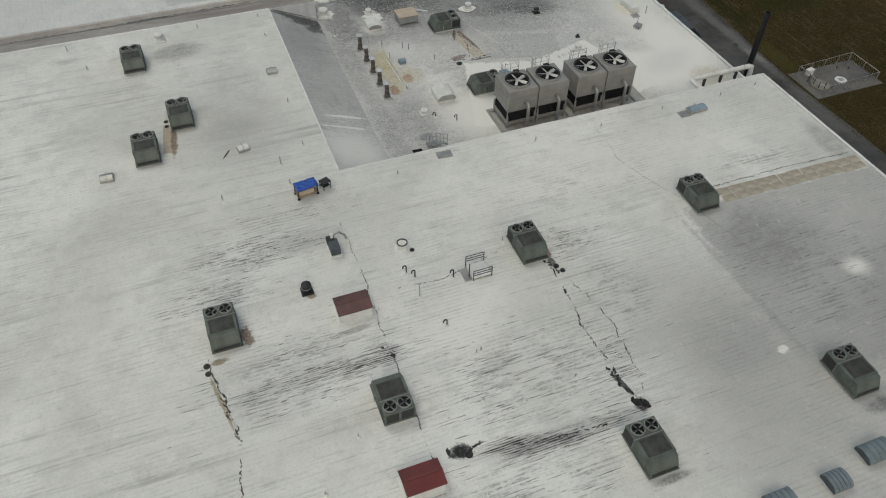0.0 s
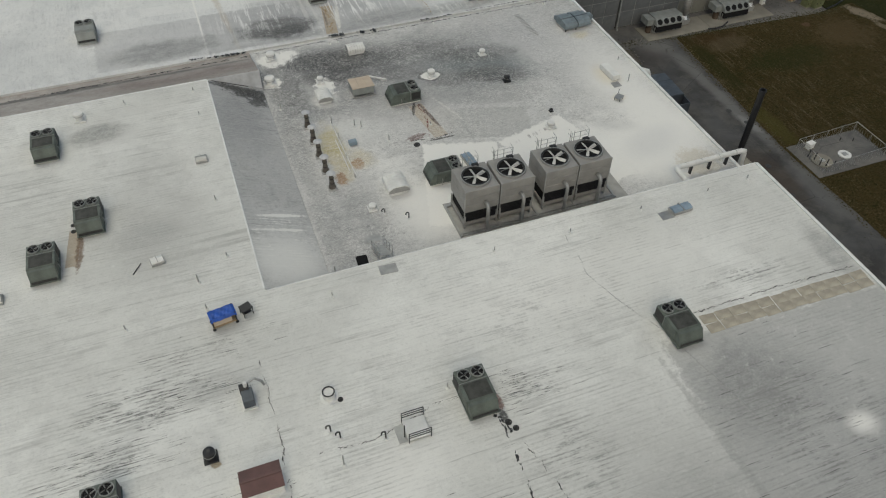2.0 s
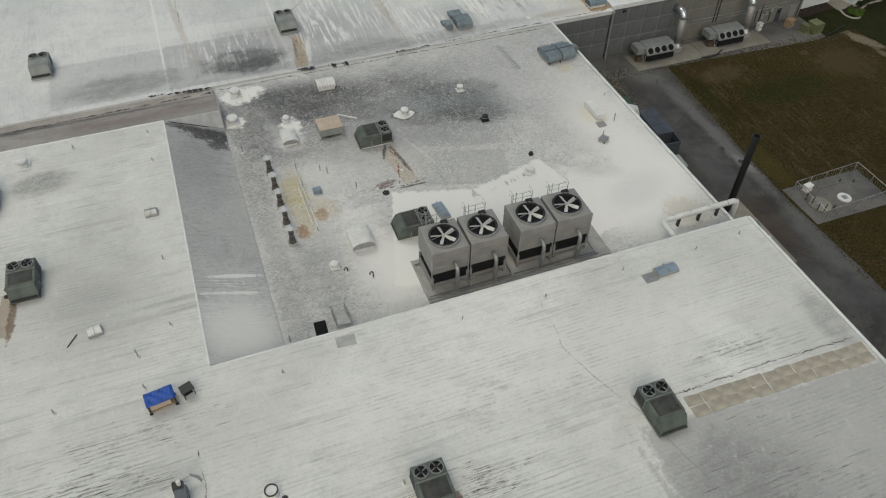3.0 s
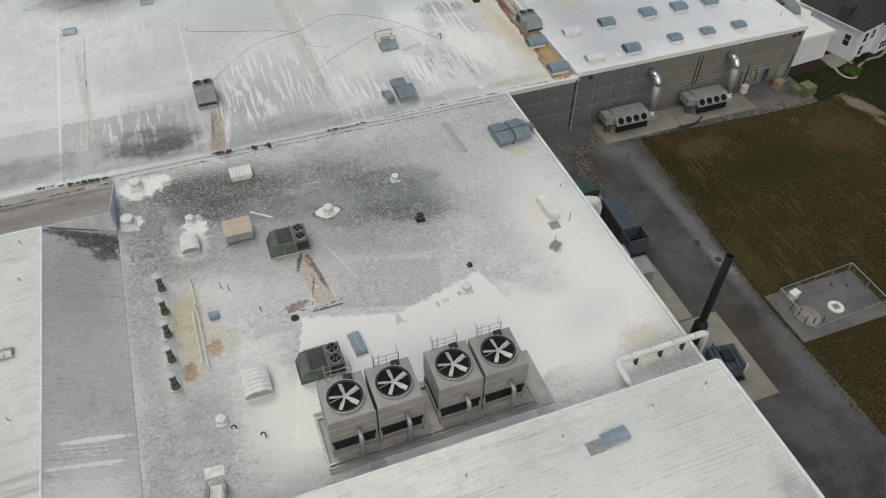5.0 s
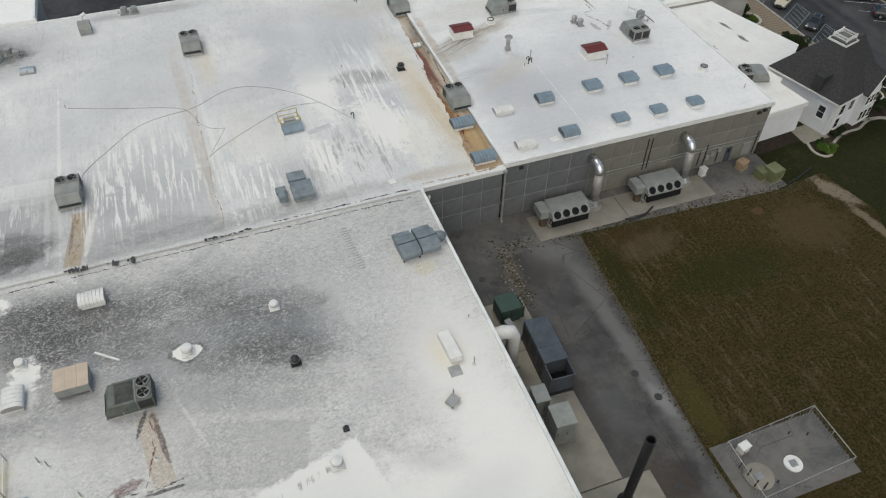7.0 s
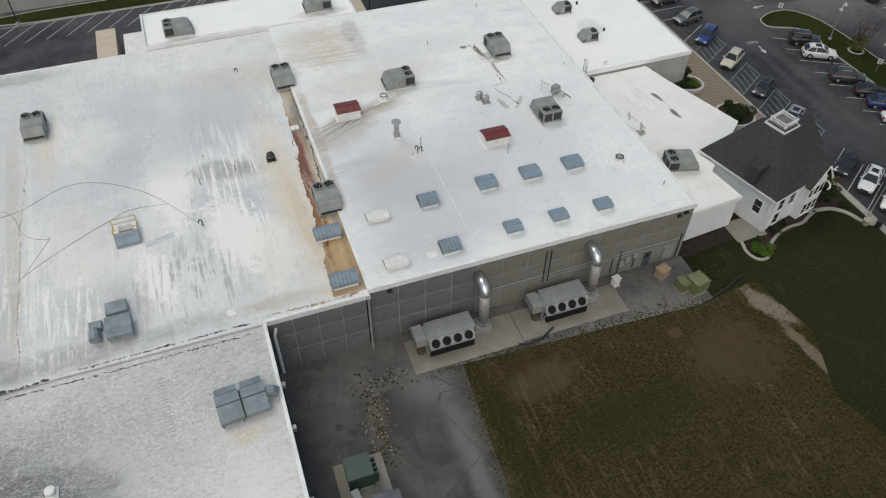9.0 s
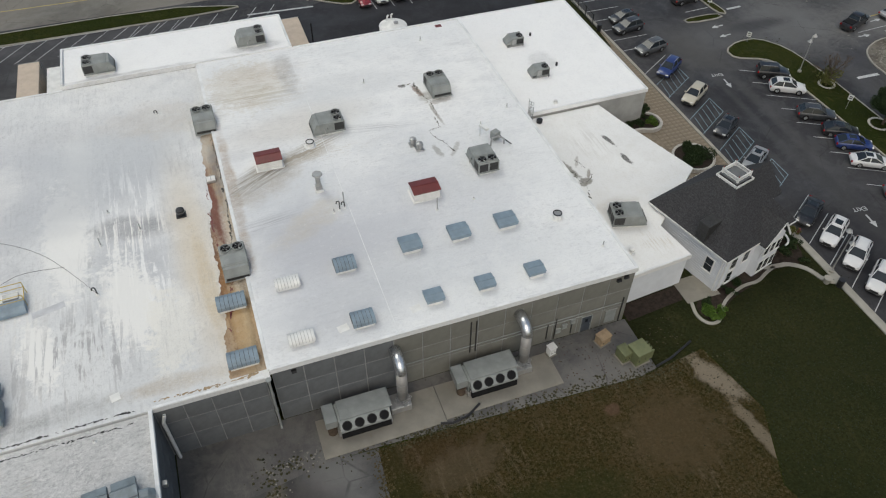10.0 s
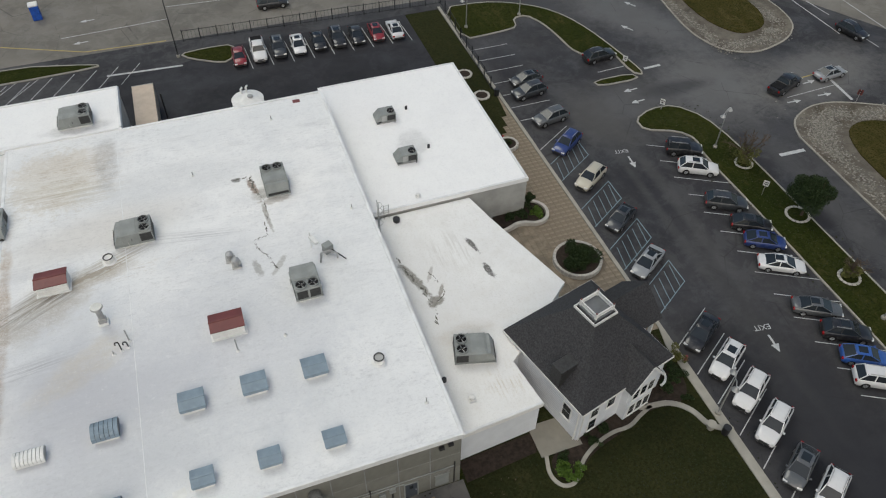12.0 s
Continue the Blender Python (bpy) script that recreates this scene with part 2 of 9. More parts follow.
GREY, DARK, SOOT = (0.2, 0.2, 0.2), (0.09, 0.09, 0.09), (0.03, 0.03, 0.03)
TAN, RUST, RED = (0.42, 0.34, 0.24), (0.30, 0.15, 0.05), (0.16, 0.055, 0.035)
CLEAN, YELLOW, CREAM = (0.78, 0.77, 0.74), (0.50, 0.42, 0.22), (0.62, 0.55, 0.44)
MAIN = membrane("roof_coat_main", ((0.60, 0.60, 0.575), (0.78, 0.78, 0.755), (0.55, 0.55, 0.535), (0.20, 0.20, 0.19)), (0.05, 1.3, 1), [
    (47.5, 27.5, 10.8, 9.5, -3, 0.7, (0.34, 0.34, 0.335), "block"), (50, 22, 14, 9, 0, 0.8, (0.33, 0.33, 0.33), "soft"), (43, 32, 6, 4.5, -20, 0.5, GREY, "blot"), (44, 27, 9, 7, 0, 0.55, DARK, "hair"), (41, 31, 4.5, 4.5, 0, 0.5, GREY, "blot"), (45, 17, 9, 4, 0, 0.5, GREY, "blot"), (33, 18, 11, 10, 0, 0.8, (0.40, 0.40, 0.39), "soft"), (33, 25, 5, 5, 0, 0.4, GREY, "blot"), (40, 10, 9, 6, 0, 0.7, (0.3, 0.3, 0.3), "soft"), (40.5, 15, 2.6, 0.8, -10, 0.9, DARK, "blot"), (22.6, 15.6, 1.8, 0.35, 0, 0.8, DARK, "blot"), (-1, 30, 4.5, 2, 0, 0.4, (0.4, 0.4, 0.39), "blot"), (3, 27, 6, 2, 0, 0.35, (0.45, 0.44, 0.42), "soft"),
    (52, 19, 9, 6, 0, 0.5, GREY, "blot"), (37.1, 28, 0.35, 9, 3, 0.5, (0.3, 0.3, 0.29), "splat"), (33, 29, 7, 8, 0, 0.35, (0.42, 0.42, 0.41), "soft"), (56.5, 41, 1.6, 4, 0, 0.6, GREY, "blot"), (48, 41, 6, 1.2, -3, 0.8, DARK, "hair"),
    (13.5, 31.6, 4.6, 3.2, 0, 0.85, CLEAN, "soft"), (47.2, 26.4, 1.5, 1.2, 0, 0.9, CLEAN, "soft"), (34, 45, 20, 4.5, 0, 0.5, CLEAN, "soft"), (36, 21.6, 0.5, 0.4, 0, 0.9, CLEAN, "splat"), (16, 34.4, 5, 2.5, 0, 0.5, CLEAN, "soft"),
    (0.5, 33, 6.5, 2.6, 0, 0.35, GREY, "blot"), (2.5, 32, 7.5, 4.0, 0, 0.7, SOOT, "hair"), (1, 45.2, 6.5, 2.6, 0, 0.9, DARK, "hair"), (-2.8, 41.2, 4.5, 1.7, 0, 0.9, DARK, "hair"), (5, 48.6, 5, 1.5, 0, 0.6, DARK, "hair"), (5, 45, 3.5, 1.5, 0, 0.4, GREY, "blot"),
    (17, 26, 8.5, 5.2, 0, 0.55, SOOT, "hair"), (17, 20.9, 6.0, 0.8, -4, 1.0, SOOT, "hair"), (16.5, 21.0, 6.5, 1.0, -4, 0.5, GREY, "blot"), (10.2, 22.2, 0.85, 0.6, 0, 1.0, (0.012, 0.012, 0.012), "splat"),
    (13, 18, 9, 3, 0, 0.7, DARK, "hair"), (26, 37.3, 5, 1.6, 0, 0.9, DARK, "hair"), (27, 31, 4, 5, 0, 0.6, DARK, "hair"), (31, 43, 12, 4, 0, 0.35, DARK, "hair"), (6.0, 31.0, 2.6, 0.4, -3, 0.9, SOOT, "hair"),
    (23.5, 21.2, 0.55, 0.65, 0, 1.0, (0.035, 0.014, 0.012), "splat"), (23.05, 23.3, 0.22, 1.3, 14, 1.0, SOOT, "splat"), (23.7, 35.6, 0.3, 0.7, 0, 0.9, SOOT, "splat"), (23.8, 36.8, 0.35, 0.8, 0, 0.8, RED, "splat"),
    (-1.3, 36.6, 0.55, 1.1, 0, 0.9, (0.13, 0.07, 0.03), "splat"), (-3.6, 35.0, 0.7, 0.3, 0, 0.85, (0.2, 0.14, 0.07), "splat"), (-4.0, 31.5, 0.16, 3.0, 10, 0.8, (0.3, 0.24, 0.13), "splat"), (6.7, 34.4, 1.4, 0.3, 0, 0.5, GREY, "splat"),
    (-1, 78.5, 3.2, 2, 0, 0.65, DARK, "blot"), (3, 66, 5, 12, 0, 0.25, GREY, "soft"), (2, 62.5, 4, 2.0, 0, 0.3, GREY, "blot"), (-4.0, 62.9, 0.5, 2.3, -6, 0.75, (0.36, 0.28, 0.19), "block"), (-3.5, 62.4, 0.35, 2.4, -6, 0.9, (0.15, 0.09, 0.05), "splat"),
    (-2.9, 66.2, 1.3, 1.9, 0, 0.5, GREY, "blot"), (4.2, 38.8, 0.4, 0.3, 0, 0.8, (0.3, 0.22, 0.1), "splat"), (7.0, 20.0, 1.6, 0.4, 0, 0.6, GREY, "splat"),
], 0.5, (0.0, 3.05), 0.14, 0.1)
PIT = membrane("roof_coat_pit", ((0.46, 0.46, 0.455), (0.62, 0.615, 0.60), (0.42, 0.42, 0.415), (0.15, 0.15, 0.155)), (0.25, 0.5, 1), [
    (31, 81, 20, 11, 0, 0.9, (0.30, 0.30, 0.305), "soft"), (48, 86, 11, 5, 0, 0.5, (0.44, 0.44, 0.45), "soft"), (54.5, 72, 5.5, 13, 0, 0.75, CLEAN, "soft"), (50, 80, 7, 6, 0, 0.4, (0.5, 0.5, 0.505), "soft"),
    (25, 86.5, 10, 5.4, -6, 0.95, (0.1, 0.1, 0.105), "soft"), (40, 80.8, 7.5, 4.8, -20, 0.85, (0.12, 0.14, 0.145), "soft"), (33, 88, 12, 3, -6, 0.5, (0.18, 0.18, 0.185), "soft"), (22.8, 88, 5.5, 2.4, -8, 1.0, SOOT, "blot"), (27, 86.9, 6, 2.8, -6, 0.95, SOOT, "blot"), (33.5, 86.2, 9, 2.8, -8, 0.8, DARK, "blot"), (41, 83.4, 6, 2.4, -12, 0.8, DARK, "blot"), (41.6, 78.6, 5, 2.2, -22, 0.95, DARK, "blot"), (40.6, 78.4, 3, 1.2, -25, 0.7, SOOT, "blot"),
    (18.4, 82.2, 2.4, 4.6, 0, 0.95, DARK, "blot"), (24, 84.4, 4.5, 2.6, 0, 0.9, SOOT, "blot"), (31, 82.6, 4, 2.4, 0, 0.85, DARK, "blot"), (36.5, 79.2, 3.6, 1.6, -10, 0.7, DARK, "blot"), (17.2, 74, 1.7, 9, 0, 0.7, GREY, "blot"), (17.4, 60, 1.6, 7, 0, 0.6, GREY, "blot"), (21, 78.4, 4, 2, 0, 0.7, GREY, "blot"), (39.5, 75.2, 6, 2.4, -20, 0.5, GREY, "blot"),
    (20.6, 60, 2.6, 6, 0, 0.55, GREY, "blot"), (25.2, 73.4, 4.3, 2.5, -18, 0.85, (0.60, 0.60, 0.585), "soft"), (23.4, 74.4, 2.2, 1.7, -18, 0.8, (0.62, 0.62, 0.60), "splat"), (37.4, 70.3, 4.6, 2.7, -16, 0.8, (0.41, 0.41, 0.40), "block"), (33.4, 72.4, 1.6, 2.4, -10, 0.6, (0.5, 0.49, 0.47), "splat"),
    (31.5, 62.2, 4.0, 6.2, -16, 0.97, CLEAN, "block"), (42.6, 62.3, 4.3, 6.0, 15.4, 0.97, CLEAN, "block"), (38.0, 59.5, 6, 6.5, 0, 0.9, CLEAN, "block"), (48.4, 62.4, 4.6, 6.0, 10, 1.0, CLEAN, "blot"), (48.0, 62.0, 3.4, 4.6, 10, 0.9, CLEAN, "soft"), (50.5, 60.5, 7.5, 7, 0, 1.0, CLEAN, "soft"), (54.5, 65, 5, 8, 0, 0.85, CLEAN, "soft"), (27, 60, 4.5, 6, 0, 0.85, CLEAN, "soft"), (25.4, 66, 2.4, 3.4, 0, 0.7, CLEAN, "blot"),
    (49.5, 65.5, 3.4, 1.4, -25, 0.45, (0.45, 0.45, 0.44), "soft"), (51.8, 61.5, 4, 2.4, 20, 0.5, (0.6, 0.6, 0.6), "soft"), (47, 71.5, 4, 1.2, 30, 0.5, (0.5, 0.5, 0.5), "splat"), (41.3, 66.8, 2.6, 0.35, 15, 0.8, (0.2, 0.19, 0.18), "drip"), (55, 57, 2.4, 2.4, 0, 0.5, (0.5, 0.44, 0.33), "splat"),
    (20.7, 70.5, 1.4, 5.5, 0, 0.85, YELLOW, "blot"), (22.8, 69, 1.6, 2.0, 30, 0.6, YELLOW, "blot"), (20.2, 66.6, 0.6, 1.1, 0, 0.8, RUST, "splat"), (22.3, 68.4, 0.7, 0.9, 0, 0.7, RUST, "splat"), (20.5, 72.6, 1.7, 3, 0, 0.55, (0.42, 0.36, 0.14), "blot"),
    (18.4, 90.0, 2.6, 1.7, 8, 1.0, CLEAN, "splat"), (20.0, 90.6, 1.4, 0.9, 8, 0.9, CLEAN, "splat"), (17.2, 85.2, 1.1, 1.1, 0, 1.0, CLEAN, "splat"), (22.6, 82.6, 1.2, 1.9, 0, 1.0, CLEAN, "splat"), (21.9, 79.9, 1.7, 1.9, 0, 0.8, CLEAN, "blot"), (34.6, 80.6, 1.5, 1.15, 0, 0.6, SOOT, "hard"), (34.6, 80.6, 1.2, 0.9, 0, 1.0, CLEAN, "hard"),
    (55.2, 83.0, 1.6, 1.0, 0, 0.6, YELLOW, "blot"), (52.9, 69.6, 1.0, 0.7, 0, 0.35, (0.6, 0.5, 0.3), "soft"), (31.4, 72.8, 0.8, 3.2, 8, 0.75, (0.44, 0.37, 0.28), "block"), (53.8, 73.8, 1.6, 2.6, 0, 0.3, (0.6, 0.5, 0.3), "soft"), (30.6, 75.2, 0.22, 1.3, -20, 0.95, (0.02, 0.015, 0.015), "splat"), (31.9, 73.4, 0.22, 2.8, 10, 0.9, (0.08, 0.045, 0.04), "splat"), (29.3, 70.4, 1.2, 0.5, 10, 0.85, (0.12, 0.05, 0.04), "splat"), (31.6, 69.4, 1.7, 0.16, 0, 0.95, (0.03, 0.02, 0.02), "splat"), (34.2, 74, 0.18, 2.6, 20, 0.5, (0.65, 0.64, 0.6), "splat"),
], 0.3, (0.0, 0.0), 0.6, 0.55)
STRIP = membrane("roof_coat_strip", ((0.42, 0.42, 0.42), (0.56, 0.56, 0.55), (0.38, 0.38, 0.38), (0.15, 0.15, 0.15)), (0.3, 2.2, 1), [
    (12.5, 78, 3.5, 7, 0, 0.6, (0.27, 0.27, 0.275), "soft"), (13, 70, 3.5, 14, 0, 0.8, (0.2, 0.2, 0.2), "hair"), (13, 56.5, 4, 4.5, 0, 0.7, CLEAN, "soft"), (13, 60, 4, 6, 0, 0.9, CLEAN, "hair"), (13, 72, 4, 10, 0, 0.45, CLEAN, "hair"), (13.6, 62.4, 2.4, 0.25, 4, 0.9, CLEAN, "splat"), (13.2, 60.4, 2.6, 0.2, 3, 0.8, CLEAN, "splat"),
    (14.4, 83.0, 2.6, 1.3, -10, 1.0, SOOT, "splat"), (12.4, 83.9, 2.4, 0.5, -5, 0.95, SOOT, "splat"), (14.8, 81.4, 1.2, 1.0, 0, 0.9, SOOT, "splat")], 0.8, (0.0, 0.0), 0.4, 0.18)
VALLEY = membrane("roof_coat_valley", ((0.30, 0.27, 0.25), (0.48, 0.45, 0.42), (0.28, 0.24, 0.22), (0.10, 0.09, 0.09)), (0.3, 0.5, 1), [
    (-4, 90.6, 26, 0.7, 0, 0.9, SOOT, "blot"), (8, 88, 12, 2.4, 0, 0.5, (0.2, 0.13, 0.11), "blot")], 0.5, (0.0, 0.0))
REAR = membrane("roof_coat_rear", ((0.60, 0.61, 0.61), (0.74, 0.74, 0.73), (0.54, 0.55, 0.56), (0.25, 0.25, 0.26)), (0.9, 0.1, 1), [
    (18, 98, 6.9, 4.8, 0, 0.6, (0.34, 0.34, 0.35), "block"), (5, 98, 6.4, 4.6, 0, 0.45, (0.4, 0.4, 0.41), "block"), (33.5, 98, 6.2, 5, 0, 0.5, (0.42, 0.42, 0.43), "block"), (20, 96.8, 5.5, 3.2, 0, 0.9, DARK, "blot"), (21.5, 95.6, 3.6, 1.8, 0, 0.7, SOOT, "blot"), (5, 96, 8, 3, 0, 0.55, GREY, "blot"), (16, 130.5, 10, 7, 0, 0.75, (0.3, 0.3, 0.31), "soft"), (15, 131.5, 8, 5, 0, 0.8, DARK, "blot"), (18.5, 131, 5, 2.6, 0, 1.0, SOOT, "blot"), (36, 136.4, 9, 1.4, 0, 0.6, GREY, "blot"),
    (36, 94, 24, 1.6, 1, 0.6, DARK, "blot"), (46.5, 98, 4.5, 4.5, 0, 0.6, (0.36, 0.36, 0.37), "blot"), (17, 105.2, 13, 1.2, -3, 0.7, (0.74, 0.74, 0.73), "block"), (11.2, 111, 0.16, 17, 0, 0.85, CLEAN, "splat"), (25.3, 108, 0.2, 14, 0, 0.9, CLEAN, "splat"), (24.2, 99, 0.3, 5, 0, 0.7, CLEAN, "splat"), (40.2, 108, 0.3, 15, 2, 0.7, CLEAN, "splat"), (47, 100, 6, 9, 0, 0.7, (0.34, 0.34, 0.35), "drip"), (48, 123, 5.5, 10, 0, 0.85, (0.50, 0.51, 0.535), "soft"), (58.4, 121, 4.2, 7, 0, 0.8, (0.5, 0.51, 0.53), "soft"), (58, 108, 5, 7, 0, 0.85, (0.47, 0.48, 0.5), "soft"), (53.8, 122, 1.6, 12, 0, 0.6, CLEAN, "soft"), (57.6, 116, 3.6, 9, 0, 1.0, (0.80, 0.80, 0.79), "drip"), (58, 106, 4, 6, 0, 1.0, (0.80, 0.80, 0.79), "drip"),
    (58.2, 113, 4.4, 1.9, -12, 0.9, (0.26, 0.26, 0.27), "blot"), (58.2, 112.4, 4.4, 3.0, 0, 1.0, CLEAN, "drip"), (34, 102, 9, 9, 0, 0.6, (0.45, 0.46, 0.47), "soft"), (34, 104, 9, 10, 0, 0.9, CLEAN, "drip"), (24, 99, 11, 7, 0, 0.5, (0.3, 0.3, 0.31), "soft"),
    (40, 118, 10, 12, 0, 0.55, (0.5, 0.51, 0.53), "soft"), (38.6, 110, 0.9, 18, 2, 0.45, TAN, "blot"), (26.7, 96.5, 0.75, 3.6, -8, 0.85, (0.36, 0.29, 0.2), "block"), (27.8, 96.6, 0.32, 3.3, -10, 0.85, (0.7, 0.68, 0.63), "splat"), (26.3, 97, 0.15, 3, -6, 0.8, (0.15, 0.1, 0.07), "splat"),
    (63.4, 108, 2.4, 15, 3, 0.8, CREAM, "soft"), (41.5, 122, 1.6, 7, 0, 0.6, CREAM, "soft"), (64.0, 103, 0.8, 9, 4, 0.5, (0.5, 0.38, 0.2), "blot"), (60, 94.5, 5, 1.0, 0, 0.55, TAN, "blot"), (56, 124, 9, 8, 0, 0.7, (0.5, 0.52, 0.54), "soft"),
    (14, 106, 0.5, 13, 4, 0.55, TAN, "blot"), (62, 129, 7, 3.5, 0, 0.35, TAN, "blot"), (48, 104, 4, 4, 0, 0.7, CLEAN, "drip"), (52.5, 113, 2.2, 8, 4, 0.8, CLEAN, "splat"), (46, 121, 3.5, 6, 0, 0.6, CLEAN, "blot"), (33, 117, 6, 4, 0, 0.5, (0.46, 0.47, 0.48), "blot"), (57.5, 104, 2.5, 6, 8, 0.9, CLEAN, "splat"), (44, 107, 2.6, 6, 0, 0.7, (0.72, 0.70, 0.66), "splat"), (54.5, 108, 1.8, 4, 0, 0.5, (0.36, 0.37, 0.38), "drip"), (50.4, 100.5, 1.6, 4, 10, 0.9, CLEAN, "splat"), (60.5, 100, 2, 5, 0, 0.7, (0.74, 0.72, 0.66), "splat"), (55, 130, 8, 3, 0, 0.5, (0.5, 0.5, 0.51), "blot"), (30, 100, 4.5, 6, 0, 1.0, (0.74, 0.74, 0.73), "drip"), (18, 100, 6, 6, 0, 0.8, (0.72, 0.72, 0.71), "drip"), (43, 99, 4, 6, 0, 1.0, (0.78, 0.78, 0.76), "drip"), (52.5, 98, 4, 5, 0, 1.0, CLEAN, "drip"), (53.5, 99, 5, 6, 12, 0.8, (0.3, 0.3, 0.31), "drip"), (20, 96.6, 6, 2.8, 0, 0.95, DARK, "blot"), (21, 95.4, 4, 1.5, 0, 0.8, SOOT, "blot"), (7, 96, 7, 2.8, 0, 0.7, GREY, "blot"), (33, 95.6, 6.5, 2.0, 0, 0.6, GREY, "blot"), (52, 118, 8, 5, 10, 0.55, (0.42, 0.44, 0.47), "soft"), (46, 112, 5, 8, 0, 0.5, (0.44, 0.45, 0.47), "blot"), (22, 112, 9, 6, 0, 0.45, (0.48, 0.49, 0.5), "soft"),
], 0.35, (1.0, 0.0), 0.3, 0.12)
GUTTER = membrane("roof_rust_gutter", ((0.29, 0.17, 0.075), (0.55, 0.49, 0.39), (0.30, 0.19, 0.10), (0.10, 0.05, 0.03)), (0.9, 0.15, 1), [
    (65.2, 113, 0.5, 4, 5, 0.9, (0.06, 0.045, 0.04), "blot"), (66.9, 121, 0.5, 4, -5, 0.8, (0.16, 0.11, 0.08), "blot"), (64.6, 105, 0.6, 4, 5, 0.9, (0.2, 0.1, 0.03), "blot"), (66, 122, 1.2, 3, 0, 0.6, (0.55, 0.51, 0.44), "soft"), (65.4, 110, 0.5, 2.4, 0, 0.8, (0.14, 0.045, 0.03), "blot"),
    (65.0, 104, 0.35, 9, 2, 0.9, (0.09, 0.035, 0.02), "splat"), (66.6, 100, 0.3, 6, 0, 0.8, (0.12, 0.08, 0.05), "splat"), (65.8, 112, 0.5, 5, 3, 0.9, (0.15, 0.05, 0.03), "splat"), (66.9, 112, 0.3, 9, 0, 0.8, (0.5, 0.46, 0.38), "splat"), (65.9, 113, 0.55, 8, 3, 1.0, RED, "blot"), (65.4, 102, 0.7, 8, 2, 0.9, (0.28, 0.13, 0.035), "blot"), (66.4, 107, 0.5, 9, 0, 0.8, (0.62, 0.57, 0.48), "blot"), (66.6, 118, 0.6, 7, 0, 0.7, GREY, "blot"), (66, 98, 1.2, 7, 0, 0.6, (0.5, 0.36, 0.18), "soft"),
    (66.2, 126, 1.2, 4, 0, 0.6, (0.45, 0.42, 0.37), "blot")], 0.6, (1.0, 0.0))
BRIGHT = membrane("roof_coat_bright", ((0.72, 0.73, 0.73), (0.80, 0.80, 0.79), (0.66, 0.67, 0.68), (0.35, 0.35, 0.36)), (0.12, 0.6, 1), [
    (72.5, 102, 5.2, 9, 0, 0.6, (0.50, 0.51, 0.55), "soft"), (87, 104, 8, 6, 25, 0.4, (0.56, 0.57, 0.6), "splat"), (72, 131.5, 5, 5, 0, 0.5, (0.56, 0.52, 0.44), "splat"), (69.6, 114.8, 2.4, 0.5, 40, 0.8, (0.2, 0.17, 0.14), "wash"), (74.5, 117.6, 2.6, 0.35, 16, 0.8, (0.22, 0.18, 0.13), "splat"), (73, 106, 7, 6, 20, 0.9, (0.46, 0.47, 0.50), "soft"), (67.8, 114, 0.7, 12, 0, 0.8, (0.34, 0.24, 0.15), "blot"), (70.6, 115.8, 4.5, 1.7, 30, 1.0, (0.15, 0.135, 0.115), "wash"), (70, 109.2, 4.0, 0.9, 8, 0.7, (0.3, 0.3, 0.32), "wash"), (83, 119.8, 6.5, 0.9, -10, 0.6, (0.4, 0.4, 0.41), "wash"), (76, 118.4, 4, 1.1, 24, 0.85, (0.3, 0.26, 0.19), "wash"), (72.5, 129.6, 6, 2.6, 0, 0.8, (0.5, 0.46, 0.37), "wash"), (77.5, 104, 7, 5, 15, 0.7, (0.48, 0.485, 0.51), "soft"), (90.3, 123.2, 1.3, 1.0, 20, 0.9, (0.26, 0.25, 0.22), "blot"), (88.4, 113.8, 0.35, 1.2, 10, 0.85, (0.24, 0.22, 0.18), "splat"), (83, 108, 9, 7, 0, 0.5, (0.55, 0.555, 0.575), "soft"), (72, 112, 6, 4, 30, 0.5, (0.5, 0.52, 0.55), "soft"), (71, 115, 5, 3, 30, 0.6, (0.3, 0.26, 0.2), "blot"), (75, 117.3, 4, 1.0, 12, 0.7, (0.36, 0.31, 0.24), "blot"), (75, 97.5, 9, 4, 10, 0.7, (0.5, 0.51, 0.53), "soft"),
    (90.3, 120, 0.22, 2.6, 4, 0.8, (0.3, 0.28, 0.24), "splat"), (89.7, 124.6, 0.4, 1.2, 15, 0.9, (0.2, 0.13, 0.09), "splat"), (88.4, 126, 0.5, 0.35, 0, 0.9, (0.12, 0.11, 0.1), "splat"), (91.5, 122.0, 1.6, 0.5, 0, 0.6, (0.35, 0.31, 0.26), "splat"), (90.2, 113.6, 0.3, 1.6, -35, 0.7, (0.3, 0.28, 0.24), "splat"),
    (73, 131, 6, 6, 0, 0.7, TAN, "hair"), (76.6, 133, 1.5, 5, 0, 0.55, GREY, "blot"), (73, 134, 6, 2.5, 0, 0.3, TAN, "blot"), (78.5, 117, 7, 1.0, 8, 0.35, TAN, "hair"),
    (84, 99, 12, 5, 0, 0.4, (0.5, 0.52, 0.54), "soft"), (90, 112, 8, 9, 0, 0.3, (0.5, 0.52, 0.54), "soft"), (76, 123, 9, 3, 8, 0.25, TAN, "soft"), (80, 108, 6, 8, 20, 0.4, (0.46, 0.48, 0.52), "blot"), (85, 116, 5, 4, 0, 0.4, (0.48, 0.5, 0.53), "blot"), (74, 108, 5, 2, 30, 0.35, (0.5, 0.42, 0.28), "blot"), (82, 128, 9, 3, 0, 0.4, (0.48, 0.49, 0.5), "blot"),
], 0.22, (0.0, 0.0), 0.3)
